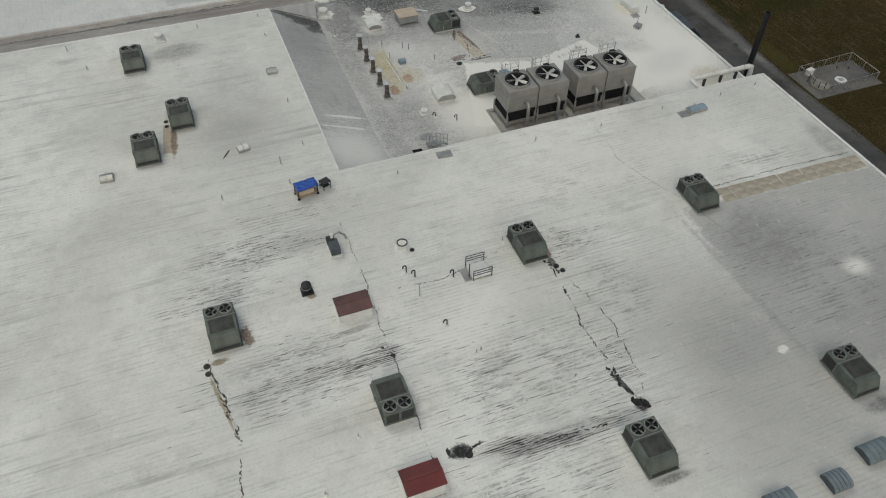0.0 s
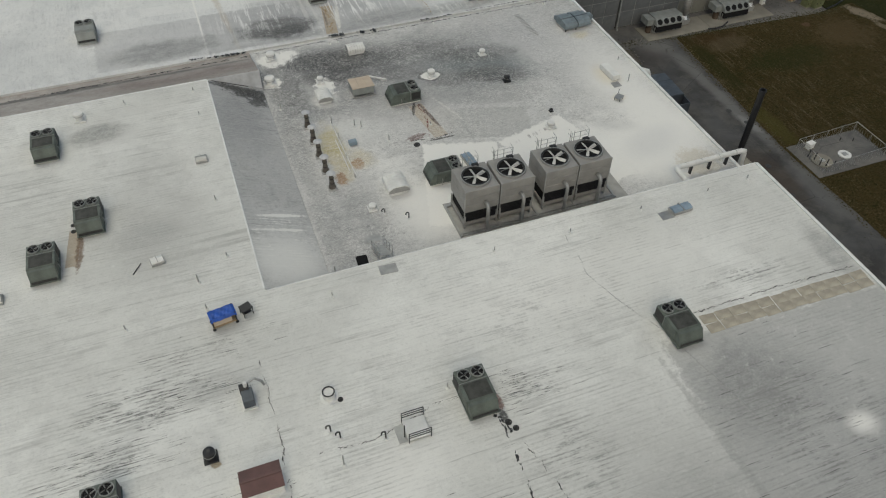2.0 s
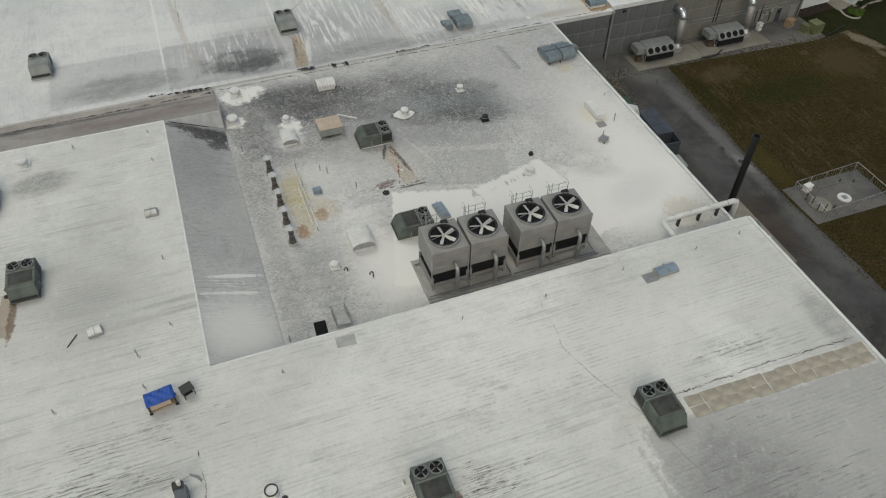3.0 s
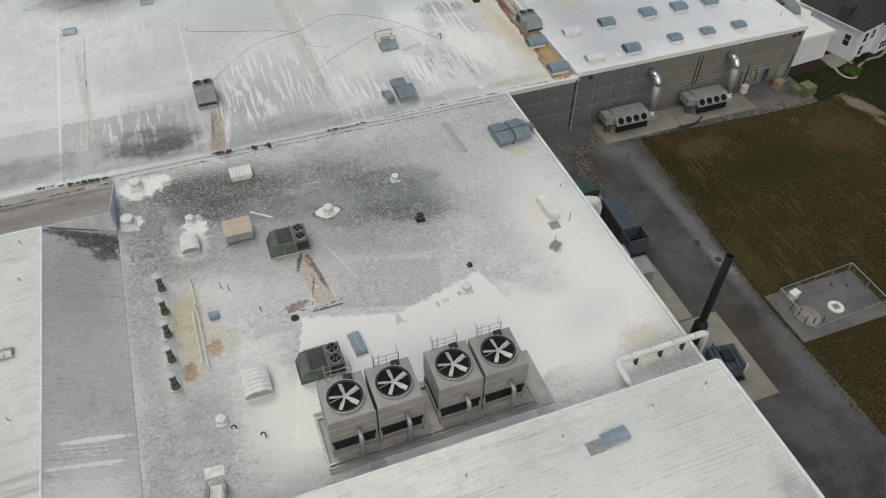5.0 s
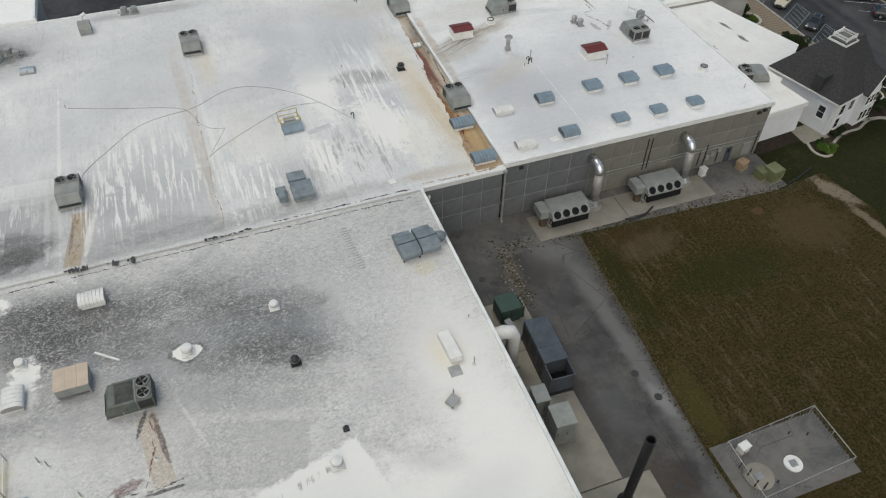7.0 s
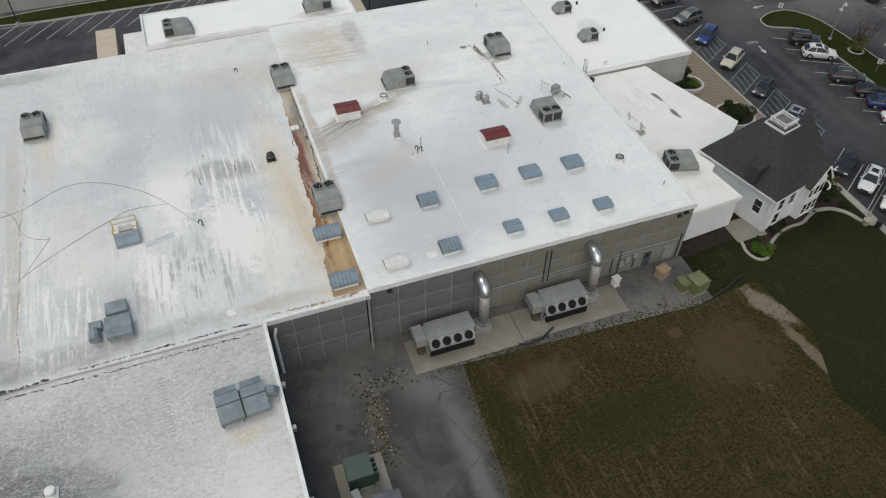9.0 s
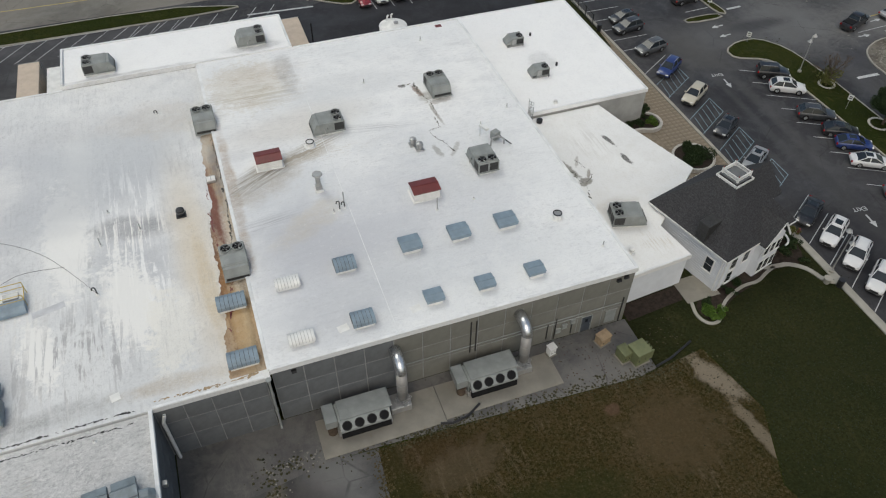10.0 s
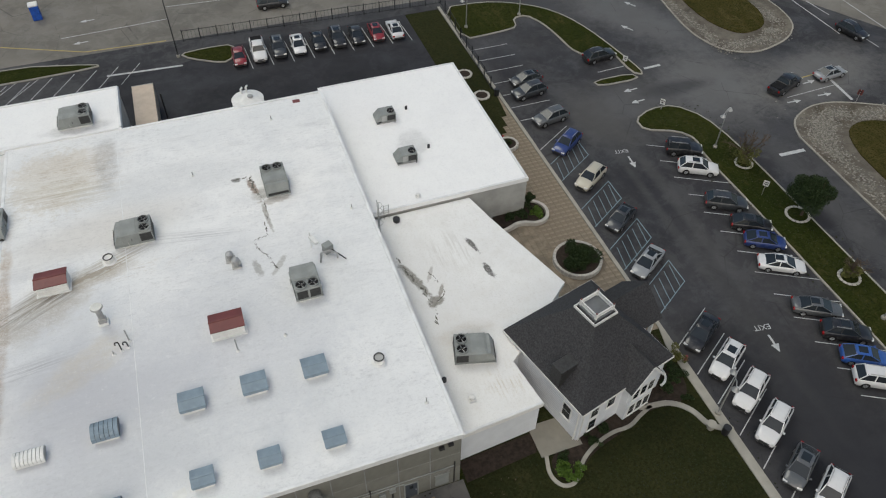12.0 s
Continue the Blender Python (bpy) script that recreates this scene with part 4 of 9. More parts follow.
ground = structure("ground", bm, VERGE, "dull green and brown grass ground reaching the horizon", "ground")


def sheet(name, poly, z, material, label, category):
    bm = B()
    prism(bm, poly, -0.3, z)
    return structure(name, bm, material, label, category)


sheet("ground_field", [(72.5, -60), (125, -60), (106, 66), (103.5, 74), (106.3, 80.5), (104.8, 87.6), (98, 86.7), (83.4, 87.4), (74, 87.7), (73.3, 77), (72.6, 68), (72.2, 60), (72.6, 50)],
      0.03, FIELD, "brown thin field grass with bare wheel tracks", "grass field")
sheet("ground_lawn", [(125, -60), (123.0, 40), (122.8, 103), (109, 104), (99.8, 93.2), (99.8, 87), (104.9, 87.7), (106.4, 80.5), (103.6, 74), (106.1, 66)],
      0.024, LAWN, "dark mown green lawn beside the house", "lawn")
sheet("pavement_apron", [(58.4, 87.2), (64, 87.0), (69.6, 87.9), (74, 87.9), (83.4, 87.5), (98, 86.8), (104.5, 88), (101, 93), (58.4, 93)],
      0.014, GRAVEL, "grey gravel and worn concrete apron along the wall", "gravel")
sheet("road_drive", [(58.0, -60), (72.6, -60), (72.7, 50), (72.3, 60), (72.7, 68), (73.4, 77), (74.1, 87.8), (69.6, 87.95), (58.0, 87.3)],
      0.008, ASPHALT_DRIVE, "patched grey asphalt service drive", "driveway")
sheet("pavement_lot", [(122.7, -60), (156, -60), (156, 117), (160, 121.5), (166, 121), (190, 108), (215, 112), (215, 190), (20, 190), (20, 137), (122.7, 137)],
      0.010, ASPHALT, "dark asphalt car park with worn patches", "car park")
sheet("pavement_north_lot", [(75.5, 137), (122.9, 137), (122.9, 163.6), (92.5, 163.3), (84, 160.5), (75.5, 159.5)], 0.016, NEWASPHALT, "fresh black asphalt lot behind the building", "car park")
sheet("road_north", [(20, 167.8), (125, 166.6), (125, 184), (20, 190)], 0.018, ROAD, "worn grey concrete road with faded lines", "road")
sheet("road_main", [(152, 190), (196, 112), (222, 112), (182, 190)], 0.020, ROAD, "worn grey asphalt main road", "road")
sheet("pavement_west_lot", [(-60, 138), (20, 138), (20, 190), (-60, 190)], 0.012, ASPHALT, "dark asphalt car park behind the rear roof", "car park")
for i, (x0, x1, y0, y1) in enumerate(((69.7, 80.2, 88.2, 91.9), (80.25, 91.2, 88.4, 91.9), (60.6, 64.6, 76.2, 82.1), (60.6, 64.6, 62.2, 76.15), (58.5, 67.0, 52.5, 62.1),
                                      (72.6, 83.0, 56.2, 62.1), (106.5, 110.2, 92.6, 95.6))):
    bm = B()
    box(bm, x0, x1, y0, y1, -0.1, 0.10 if i < 5 else 0.07, 0.02)
    structure("pavement_pad_%d" % (i + 1), bm, GRAVEL if i == 5 else CONCRETE, "stained concrete equipment slab on the ground", "concrete slab")

# ---- building blocks: roofs and walls ----
def walls(prefix, poly, top, thick, material, label):
    """Upright wall slabs inside a counter-clockwise outline."""
    n = len(poly)
    for i in range(n):
        (ax, ay), (bx, by) = poly[i], poly[(i + 1) % n]
        d = Vector((bx - ax, by - ay, 0)).normalized()
        inner = Vector((-d.y, d.x, 0)) * thick
        bm = B()
        a, b = Vector((ax, ay, 0)) + d * 0.003, Vector((bx, by, 0)) - d * (thick + 0.003)
        prism(bm, [(a.x, a.y), (b.x, b.y), (b.x + inner.x, b.y + inner.y), (a.x + inner.x, a.y + inner.y)], -0.3, top)
        structure("wall_%s_%d" % (prefix, i + 1), bm, material, label, "wall")


def roof(name, poly, z, material, label):
    bm = B()
    prism(bm, poly, z - 0.45, z)
    return structure(name, bm, material, label, "roof")


MAINPOLY = [(-75, -45), (57.8, -45), (57.8, 52.8), (10.3, 52.8), (10.3, 84.7), (-75, 84.7)]
roof("roof_main", MAINPOLY, MAIN_Z, MAIN, "white coated flat roof with dark wash streaks")
walls("main", [(-74.9, -44.9), (57.7, -44.9), (57.7, 52.7), (10.2, 52.7), (10.2, 84.6), (-74.9, 84.6)], MAIN_Z - 0.46, 0.3, WALL, "painted grey block wall of the main hall")
PITPOLY = [(15.9, 52.9), (58.3, 52.9), (58.3, 92.5), (15.9, 92.5)]
roof("roof_pit", PITPOLY, PIT_Z, PIT, "lower white roof with sooty grey ponding stains")
walls("pit", [(16.0, 53.0), (58.2, 53.0), (58.2, 92.4), (16.0, 92.4)], PIT_Z - 0.46, 0.3, JOINT, "grey precast wall of the lower hall")
REARPOLY = [(-75, 92.6), (67.17, 92.6), (67.17, 138), (-75, 138)]
roof("roof_rear", REARPOLY, REAR_Z, REAR, "white rear roof with long grey drip streaks")
walls("rear", [(-74.9, 92.7), (66.8, 92.7), (66.8, 137.9), (-74.9, 137.9)], REAR_Z - 0.46, 0.3, JOINT, "dark grey precast wall panels")
EASTPOLY = [(67.2, 92.85), (99.6, 92.85), (99.6, 138), (67.2, 138)]
roof("roof_east", EASTPOLY, EAST_Z, BRIGHT, "bright white coated roof with faint grey ponding")
walls("east", [(67.3, 93.055), (99.5, 93.055), (99.5, 137.9), (67.3, 137.9)], EAST_Z - 0.46, 0.3, JOINT, "precast wall backing with pale joints")
roof("roof_north", [(52.4, 138.05), (78.4, 138.05), (78.4, 146.1), (52.4, 146.1)], EAST_Z + 0.05, SNOW, "clean white roof of the north dock addition")
walls("north", [(52.5, 138.1), (78.3, 138.1), (78.3, 146), (52.5, 146)], EAST_Z - 0.42, 0.3, WALL, "grey wall of the dock addition")
roof("roof_northwest", [(-20, 138.05), (23.0, 138.05), (23.0, 146.1), (-20, 146.1)], EAST_Z + 0.05, SNOW, "white roof of a second dock addition")
walls("northwest", [(-19.9, 138.1), (22.9, 138.1), (22.9, 146), (-19.9, 146)], EAST_Z - 0.42, 0.3, WALL, "grey wall of the second dock addition")
roof("roof_new", [(99.9, 119.6), (116.9, 119.6), (116.9, 142.3), (99.9, 142.3)], NEW_Z, SNOW, "clean bright white flat roof")
walls("new", [(100, 119.7), (116.8, 119.7), (116.8, 142.2), (100, 142.2)], NEW_Z - 0.46, 0.3, WALL, "grey block wall under the white roof")
roof("roof_low", [(99.9, 94.4), (107.3, 95.0), (106.6, 99.5), (114.5, 106.0), (111.2, 116.1), (110.3, 119.5), (99.9, 119.5)], LOW_Z, LOW, "white low roof with cracked grey patches")
walls("low", [(100, 94.6), (107.1, 95.2), (106.4, 99.6), (114.2, 106.1), (111.0, 116.0), (110.1, 119.4), (100, 119.4)], LOW_Z - 0.46, 0.25, SIDING, "white sided wall of the low link building")

# slopes that join the high roof to the low ones
bm = B()
v = [bm.verts.new(p) for p in ((10.31, 52.9, 9.19), (15.88, 52.9, 6.82), (15.88, 84.6, 6.82), (10.31, 84.6, 9.19), (10.31, 52.9, 6.2), (15.88, 52.9, 6.2), (15.88, 84.6, 6.2), (10.31, 84.6, 6.2))]
for f in ((0, 1, 2, 3), (7, 6, 5, 4), (0, 4, 5, 1), (1, 5, 6, 2), (2, 6, 7, 3), (3, 7, 4, 0)):
    bm.faces.new([v[i] for i in f])
structure("roof_slope", bm, STRIP, "grey streaked sloping roof strip", "roof")
bm = B()
profile(bm, [(84.72, 9.19), (84.72, 6.0), (92.58, 6.0), (92.58, 6.75), (91.3, 6.85)], -75, 15.85)
structure("roof_valley", bm, VALLEY, "brown stained sloping valley roof strip", "roof")
bm = B()
profile(bm, [(84.75, 6.3), (84.75, 9.12), (84.9, 9.12), (91.4, 6.9), (92.3, 6.86), (92.3, 6.3)], 15.87, 15.93)
structure("wall_valley_end", bm, EDGEGREY, "pale grey end wall of the valley slope", "wall")
bm = B()
v = [bm.verts.new(p) for p in ((10.4, 84.61, 9.16), (15.86, 84.61, 6.84), (15.86, 84.61, 9.12), (10.4, 84.71, 9.16), (15.86, 84.71, 6.84), (15.86, 84.71, 9.12))]
for f in ((0, 1, 2), (5, 4, 3), (0, 3, 4, 1), (1, 4, 5, 2), (2, 5, 3, 0)):
    bm.faces.new([v[i] for i in f])
structure("wall_valley_gable", bm, EDGEGREY, "bluish grey triangular wall closing the roof slope", "wall")
bm = B()
bar(bm, (10.7, 84.5, 9.03), (14.4, 84.5, 7.46), 0.09, 0.03)
structure("trim_tar_line", bm, BLACK, "black tar line along the slope's upper end", "tar line")
bm = B()
west = [(64.3 + 0.05 * (y - 93) + 0.5 * noise.noise((0.25 * y, 3.1, 0)) + 0.3 * noise.noise((0.9 * y, 7.7, 0)) + 0.14 * noise.noise((3.1 * y, 1.3, 0)), y) for y in np.arange(93.4, 126.0, 0.12)]
prism(bm, [(67.14, 93.4), (67.14, 126.0)] + west[::-1], REAR_Z - 0.3, REAR_Z + 0.006)
structure("roof_gutter", bm, GUTTER, "rusty brown stained roof gutter strip", "gutter")


def trim(name, a, b, z, w=0.28, h=0.16, material=None):
    bm = B()
    bar(bm, (*a, z + h / 2 + 0.003), (*b, z + h / 2 + 0.003), w, h)
    bmesh.ops.bevel(bm, geom=bm.edges[:], offset=0.02, segments=1, affect="EDGES")
    return structure(name, bm, material or COPING, "white metal coping along the roof edge", "coping")


for i, (a, b, z, w, h) in enumerate((
        ((57.75, -45), (57.75, 52.6), MAIN_Z, 0.3, 0.14), ((10.4, 52.72), (57.55, 52.72), MAIN_Z, 0.12, 0.04), ((10.25, 53), (10.25, 84.5), MAIN_Z, 0.14, 0.04),
        ((58.2, 52.95), (58.2, 92.6), PIT_Z, 0.3, 0.22), ((58.4, 92.75), (66.7, 92.75), REAR_Z, 0.22, 0.1), ((67.3, 92.98), (99.5, 92.98), EAST_Z, 0.25, 0.1),
        ((99.5, 92.9), (99.5, 137.8), EAST_Z, 0.28, 0.08), ((52.5, 145.95), (78.3, 145.95), EAST_Z + 0.05, 0.25, 0.12), ((78.25, 138.2), (78.25, 145.8), EAST_Z + 0.05, 0.25, 0.2),
        ((52.55, 138.2), (52.55, 145.8), EAST_Z + 0.05, 0.25, 0.3), ((78.5, 137.85), (99.3, 137.85), EAST_Z, 0.25, 0.12), ((-75, 137.85), (52.4, 137.85), REAR_Z, 0.25, 0.12),
        ((100.1, 142.15), (116.8, 142.15), NEW_Z, 0.25, 0.06), ((116.75, 119.8), (116.75, 142.0), NEW_Z, 0.25, 0.06), ((100.1, 119.72), (116.6, 119.72), NEW_Z, 0.22, 0.06),
        ((100.1, 94.55), (107.2, 95.1), LOW_Z, 0.2, 0.08), ((67.2, 93), (67.2, 137.8), EAST_Z - 0.02, 0.3, 0.06),
        ((77.7, 93), (77.7, 137.7), EAST_Z - 0.05, 0.08, 0.06), ((-75, 84.6), (10.2, 84.6), MAIN_Z, 0.2, 0.05), ((52.8, 138.15), (78, 138.15), EAST_Z + 0.05, 0.16, 0.07),
        ((22.85, 138.2), (22.85, 145.9), EAST_Z + 0.05, 0.25, 0.3))):
    trim("trim_%d" % (i + 1), a, b, z, w, h)


# ---- rooftop units ----
def fan(parent, x, y, z, r, blades, h=0.16, ringmat=None, big=False):
    well = part("fan_ring", ring(B(), (x, y), r, r * 1.12, z, z + h, 24), ringmat or LIGHTGREY, parent, "round fan collar")
    # Near-black disc: the opening's inner shade is put into its colour.
    part("fan_well", rod(B(), (x, y, z + 0.004), (x, y, z + 0.02), r * 0.99, seg=24), DEEP, well, "near-black disc for the shaded fan opening")
    for i in range(blades):
        bm = B()
        a = 2 * math.pi * i / blades + 0.4
        q = [(0.12, -0.07), (0.95, -0.10), (0.95, 0.11), (0.12, 0.07)] if not big else [(0.1, -0.06), (0.55, -0.13), (0.95, -0.12), (0.95, 0.13), (0.5, 0.12), (0.1, 0.06)]
        lo = [bm.verts.new((x + r * (u * math.cos(a) - w * math.sin(a)), y + r * (u * math.sin(a) + w * math.cos(a)), z + h * 0.55 + w * r * 0.5)) for u, w in q]
        hi = [bm.verts.new(v.co + Vector((0, 0, 0.02))) for v in lo]
        bm.faces.new(hi), bm.faces.new(lo[::-1])
        for j in range(len(q)):
            bm.faces.new((lo[j], lo[(j + 1) % len(q)], hi[(j + 1) % len(q)], hi[j]))
        part("blade", bm, BLADE if big else GALV, well)
    part("hub", rod(B(), (x, y, z + 0.03), (x, y, z + h * 0.8), r * 0.16, seg=12), BLADE if big else BLACK, well)
    bm = B()
    for k in (0.45, 0.8) if not big else ():
        ring(bm, (x, y), r * k, r * k + 0.015, z + h, z + h + 0.015, 20)
    for i in range(4 if not big else 1):
        a = math.pi * i / 4 + 0.2
        bar(bm, (x - r * math.cos(a), y - r * math.sin(a), z + h), (x + r * math.cos(a), y + r * math.sin(a), z + h), 0.02 if not big else 0.04, 0.02)
    part("fan_guard", bm, BLACK if not big else GALV, well, "wire fan guard")
    return well


def packaged_unit(L=3.5, W=2.2, H=1.45, hood=True, paint=None, label="grey-green packaged rooftop air conditioner with two fans"):
    """Fans at the +y end, a sloped hood at the -y end; base at z 0."""
    paint = paint or GREEN
    u = thing("rooftop_unit", 0, 0, 0, 0, label, "air conditioner", "rooftop air conditioners")
    part("curb", box(B(), -W / 2 + 0.1, W / 2 - 0.1, -L / 2 + 0.25, L / 2 - 0.1, 0, 0.22), WHITE, u, "white roof curb")
    part("base_rail", box(B(), -W / 2 - 0.05, W / 2 + 0.05, -L / 2, L / 2 + 0.05, 0.22, 0.34, 0.02), paint, u)
    y0 = -L / 2 + (0.75 if hood else 0.05)
    part("body", box(B(), -W / 2, W / 2, y0, L / 2, 0.343, H, 0.03), paint, u)
    if hood:
        part("intake_hood", profile(B(), [(y0 - 0.004, 0.36), (y0 - 0.004, H - 0.06), (y0 - 0.3, H - 0.06), (y0 - 0.68, 0.62), (y0 - 0.68, 0.36)], -W / 2 + 0.06, W / 2 - 0.06), paint, u, "sloped sheet metal intake hood")
        part("hood_screen", box(B(), -W / 2 + 0.15, W / 2 - 0.15, y0 - 0.735, y0 - 0.722, 0.4, 0.66), COIL, u, "dark intake screen")
    part("top_pan", box(B(), -W / 2 + 0.2, W / 2 - 0.2, y0 + 0.15, L / 2 - 1.3, H + 0.003, H + 0.05, 0.02), GRIMETOP if paint is GREEN else paint, u, "raised top panel darkened by grime")
    part("top_seam", box(B(), -W / 2 - 0.01, W / 2 + 0.01, L / 2 - 1.2, L / 2 - 1.15, 0.4, H + 0.03), LIGHTGREY, u)
    for s in (-1, 1):
        fan(u, s * W * 0.235, L / 2 - 0.58, H + 0.002, 0.44, 4)
        part("coil", box(B(), s * (W / 2 + 0.012) - 0.012, s * (W / 2 + 0.012) + 0.012, L / 2 - 1.08, L / 2 - 0.08, 0.45, H - 0.12), COIL, u, "black condenser coil")
        part("end_coil", box(B(), s * W * 0.24 - W * 0.2, s * W * 0.24 + W * 0.2, L / 2 + 0.002, L / 2 + 0.03, 0.45, H - 0.12), COIL, u, "black condenser coil")
        part("access_panel", box(B(), s * (W / 2 + 0.01) - 0.01, s * (W / 2 + 0.01) + 0.01, y0 + 0.12, y0 + 0.95, 0.45, H - 0.1), paint, u)
        part("access_panel", box(B(), s * (W / 2 + 0.01) - 0.01, s * (W / 2 + 0.01) + 0.01, y0 + 1.0, L / 2 - 1.25, 0.45, H - 0.1), paint, u)
    part("panel_handle", box(B(), W / 2 + 0.022, W / 2 + 0.06, y0 + 0.8, y0 + 0.84, 0.7, 0.95), BLACK, u)
    part("conduit", pipe(B(), [(W / 2 + 0.1, y0 + 0.5, 0.02), (W / 2 + 0.1, y0 + 0.5, 0.8), (W / 2 + 0.02, y0 + 0.5, 0.8)], 0.03, 6), GALV, u)
    return u


unit = packaged_unit()
unit.matrix_basis = pose(-5.9, 77.2, MAIN_Z)
for x, y, z, turn in ((-2.4, 65.5, MAIN_Z, 0), (-6.1, 61.0, MAIN_Z, 0), (22.4, 37.6, MAIN_Z, 0), (39.4, 37.9, MAIN_Z, 0), (-2.8, 37.4, MAIN_Z, 0), (7.2, 27.4, MAIN_Z, 180), (22.0, 17.7, MAIN_Z, 0),
                      (38.8, 17.9, MAIN_Z, 0), (30.1, 77.4, PIT_Z, -90), (29.7, 63.6, PIT_Z, -90)):
    copy_thing(unit, pose(x, y, z, 0, 0, turn))
pale = packaged_unit(3.4, 2.2, 1.45, True, LIGHTGREY, "light grey packaged rooftop air conditioner with two fans")
pale.matrix_basis = pose(26.4, 102.4, REAR_Z)
for x, y, z, turn in ((66.5, 104.8, REAR_Z, 0), (-1.9, 101.9, REAR_Z, 0), (40.4, 125.5, REAR_Z, 0), (66.6, 126.2, REAR_Z, 0), (78.6, 121.1, EAST_Z, -90), (91.9, 123.9, EAST_Z, 0),
                      (91.9, 110.5, EAST_Z, 180), (103.8, 101.3, LOW_Z, 75), (73.9, 140.6, EAST_Z + 0.05, -90), (56.7, 140.2, EAST_Z + 0.05, 90)):
    copy_thing(pale, pose(x, y, z, 0, 0, turn))


# ---- cooling towers ----
def cooling_tower():
    u = thing("cooling_tower", 0, 0, 0, 0, "tall galvanised cooling tower cell with one big roof fan", "cooling tower", "row of cooling towers")
    w, d = 1.62, 1.72
    for x in (-w + 0.08, w - 0.08):
        for y in (-d + 0.08, d - 0.08):
            part("leg", box(B(), x - 0.07, x + 0.07, y - 0.07, y + 0.07, 0, 1.5), GALV, u)
    part("basin", box(B(), -w, w, -d, d, 0.35, 0.75, 0.03), TOWER, u)
    # Solid near-black core stands for the shade behind the louvres.
    part("louvre_core", box(B(), -w + 0.15, w - 0.15, -d + 0.15, d - 0.15, 0.753, 2.0), DEEP, u, "near-black core for the shaded air intake")
    for i in range(7):
        z = 0.85 + i * 0.16
        part("louvre", box(B(), -w + 0.05, w - 0.05, -d + 0.02, -d + 0.12, z, z + 0.05), BLACK, u)
    for i, (z0, z1) in enumerate(((1.95, 2.7), (2.72, 3.5), (3.52, 4.4))):
        part("casing_panel", box(B(), -w, w, -d, d, z0, z1, 0.025), TOWER, u, "ribbed galvanised casing panel")
    for x in (-w, w):
        part("corner_strip", box(B(), x - 0.05, x + 0.05, -d - 0.03, -d + 0.03, 0.76, 4.4), GALV, u)
    part("collar", ring(B(), (0, -0.05), 1.29, 1.35, 4.402, 4.62, 32), GALV, u, "round fan stack")
    fan(u, 0, -0.05, 4.403, 1.14, 5, 0.2, COIL, True)
    pts = [(0.35, -d - 0.75, 0.0), (0.35, -d - 0.75, 2.55)] + [tuple(p) for p in arc((0.35, -d - 0.43, 2.55), 0.32, 180, 90, 4, "yz")] + [(0.35, -d + 0.02, 2.87)]
    smooth(part("riser_pipe", pipe(B(), pts, 0.17, 12), GALV, u, "dull steel bent riser pipe"))
    part("pipe_flange", rod(B(), (0.35, -d - 0.75, 0.02), (0.35, -d - 0.75, 0.1), 0.28, seg=14), GALV, u)
    for x in (-0.9, 0.0, 0.9):
        part("rail_post", rod(B(), (x, d - 0.1, 4.4), (x, d - 0.1, 5.4), 0.03, seg=6), GALV, u)
    for z in (4.9, 5.4):
        part("guard_rail", pipe(B(), [(-0.9, d + 0.6, z), (-0.9, d - 0.1, z), (0.9, d - 0.1, z), (0.9, d + 0.6, z)], 0.02, 6), GALV, u, "thin steel guard rail")
    for x in (-0.9, -0.5):
        part("ladder_rail", rod(B(), (x, d + 0.15, 0), (x, d + 0.15, 5.4), 0.03, seg=6), GALV, u)
    for i in range(14):
        part("rung", rod(B(), (-0.9, d + 0.15, 0.3 + i * 0.3), (-0.5, d + 0.15, 0.3 + i * 0.3), 0.02, seg=6), GALV, u)
    part("motor_housing", box(B(), 0.25, 0.85, d - 0.5, d - 0.1, 4.403, 4.65, 0.03), BLACK, u)
    return u


tower = cooling_tower()
tower.matrix_basis = pose(30.4, 57.5, PIT_Z + 0.3)
for x in (33.85, 38.25, 41.7):
    copy_thing(tower, pose(x, 57.5, PIT_Z + 0.3))
frame_ = thing("tower_platform", 36.2, 57.3, PIT_Z, 0, "steel support frame under the cooling towers on a slab", "steel frame")
part("slab", box(B(), -8.0, 9.3, -2.6, 2.5, 0, 0.1, 0.02), PLINTH, frame_, "pale stained plinth")
for y in (-1.95, 1.95):
    part("beam", box(B(), -7.9, 7.9, y - 0.1, y + 0.1, 0.122, 0.3), GALV, frame_)
for x in (-7.9, -4.1, -0.2, 3.7, 7.9):
    part("cross_beam", box(B(), x - 0.08, x + 0.08, -2.3, 2.2, 0.122, 0.296), GALV, frame_)
part("front_rail", box(B(), -7.9, 7.9, -2.42, -2.32, 0.3, 0.45), GALV, frame_)


# ---- rooftop fittings ----
def mushroom_vent(x, y, z, r=0.45, h=0.75, material=None, label="white capped round roof vent on a square curb"):
    u = thing("roof_vent", x, y, z, 0, label, "roof vent")
    m = material or WHITE
    part("flashing", box(B(), -r * 1.15, r * 1.15, -r * 1.15, r * 1.15, 0, 0.12, 0.03), m, u)
    part("neck", rod(B(), (0, 0, 0.12), (0, 0, h * 0.62), r * 0.72, seg=16), m, u)
    cap = part("cap", rod(B(), (0, 0, h * 0.62), (0, 0, h * 0.9), r, r * 0.92, 18), m, u)
    part("cap_top", rod(B(), (0, 0, h * 0.9), (0, 0, h), r * 0.9, r * 0.3, 18), m, u)
    part("cap_band", ring(B(), (0, 0), r * 0.99, r * 1.04, h * 0.6, h * 0.66, 18), GALV, u)
    return u


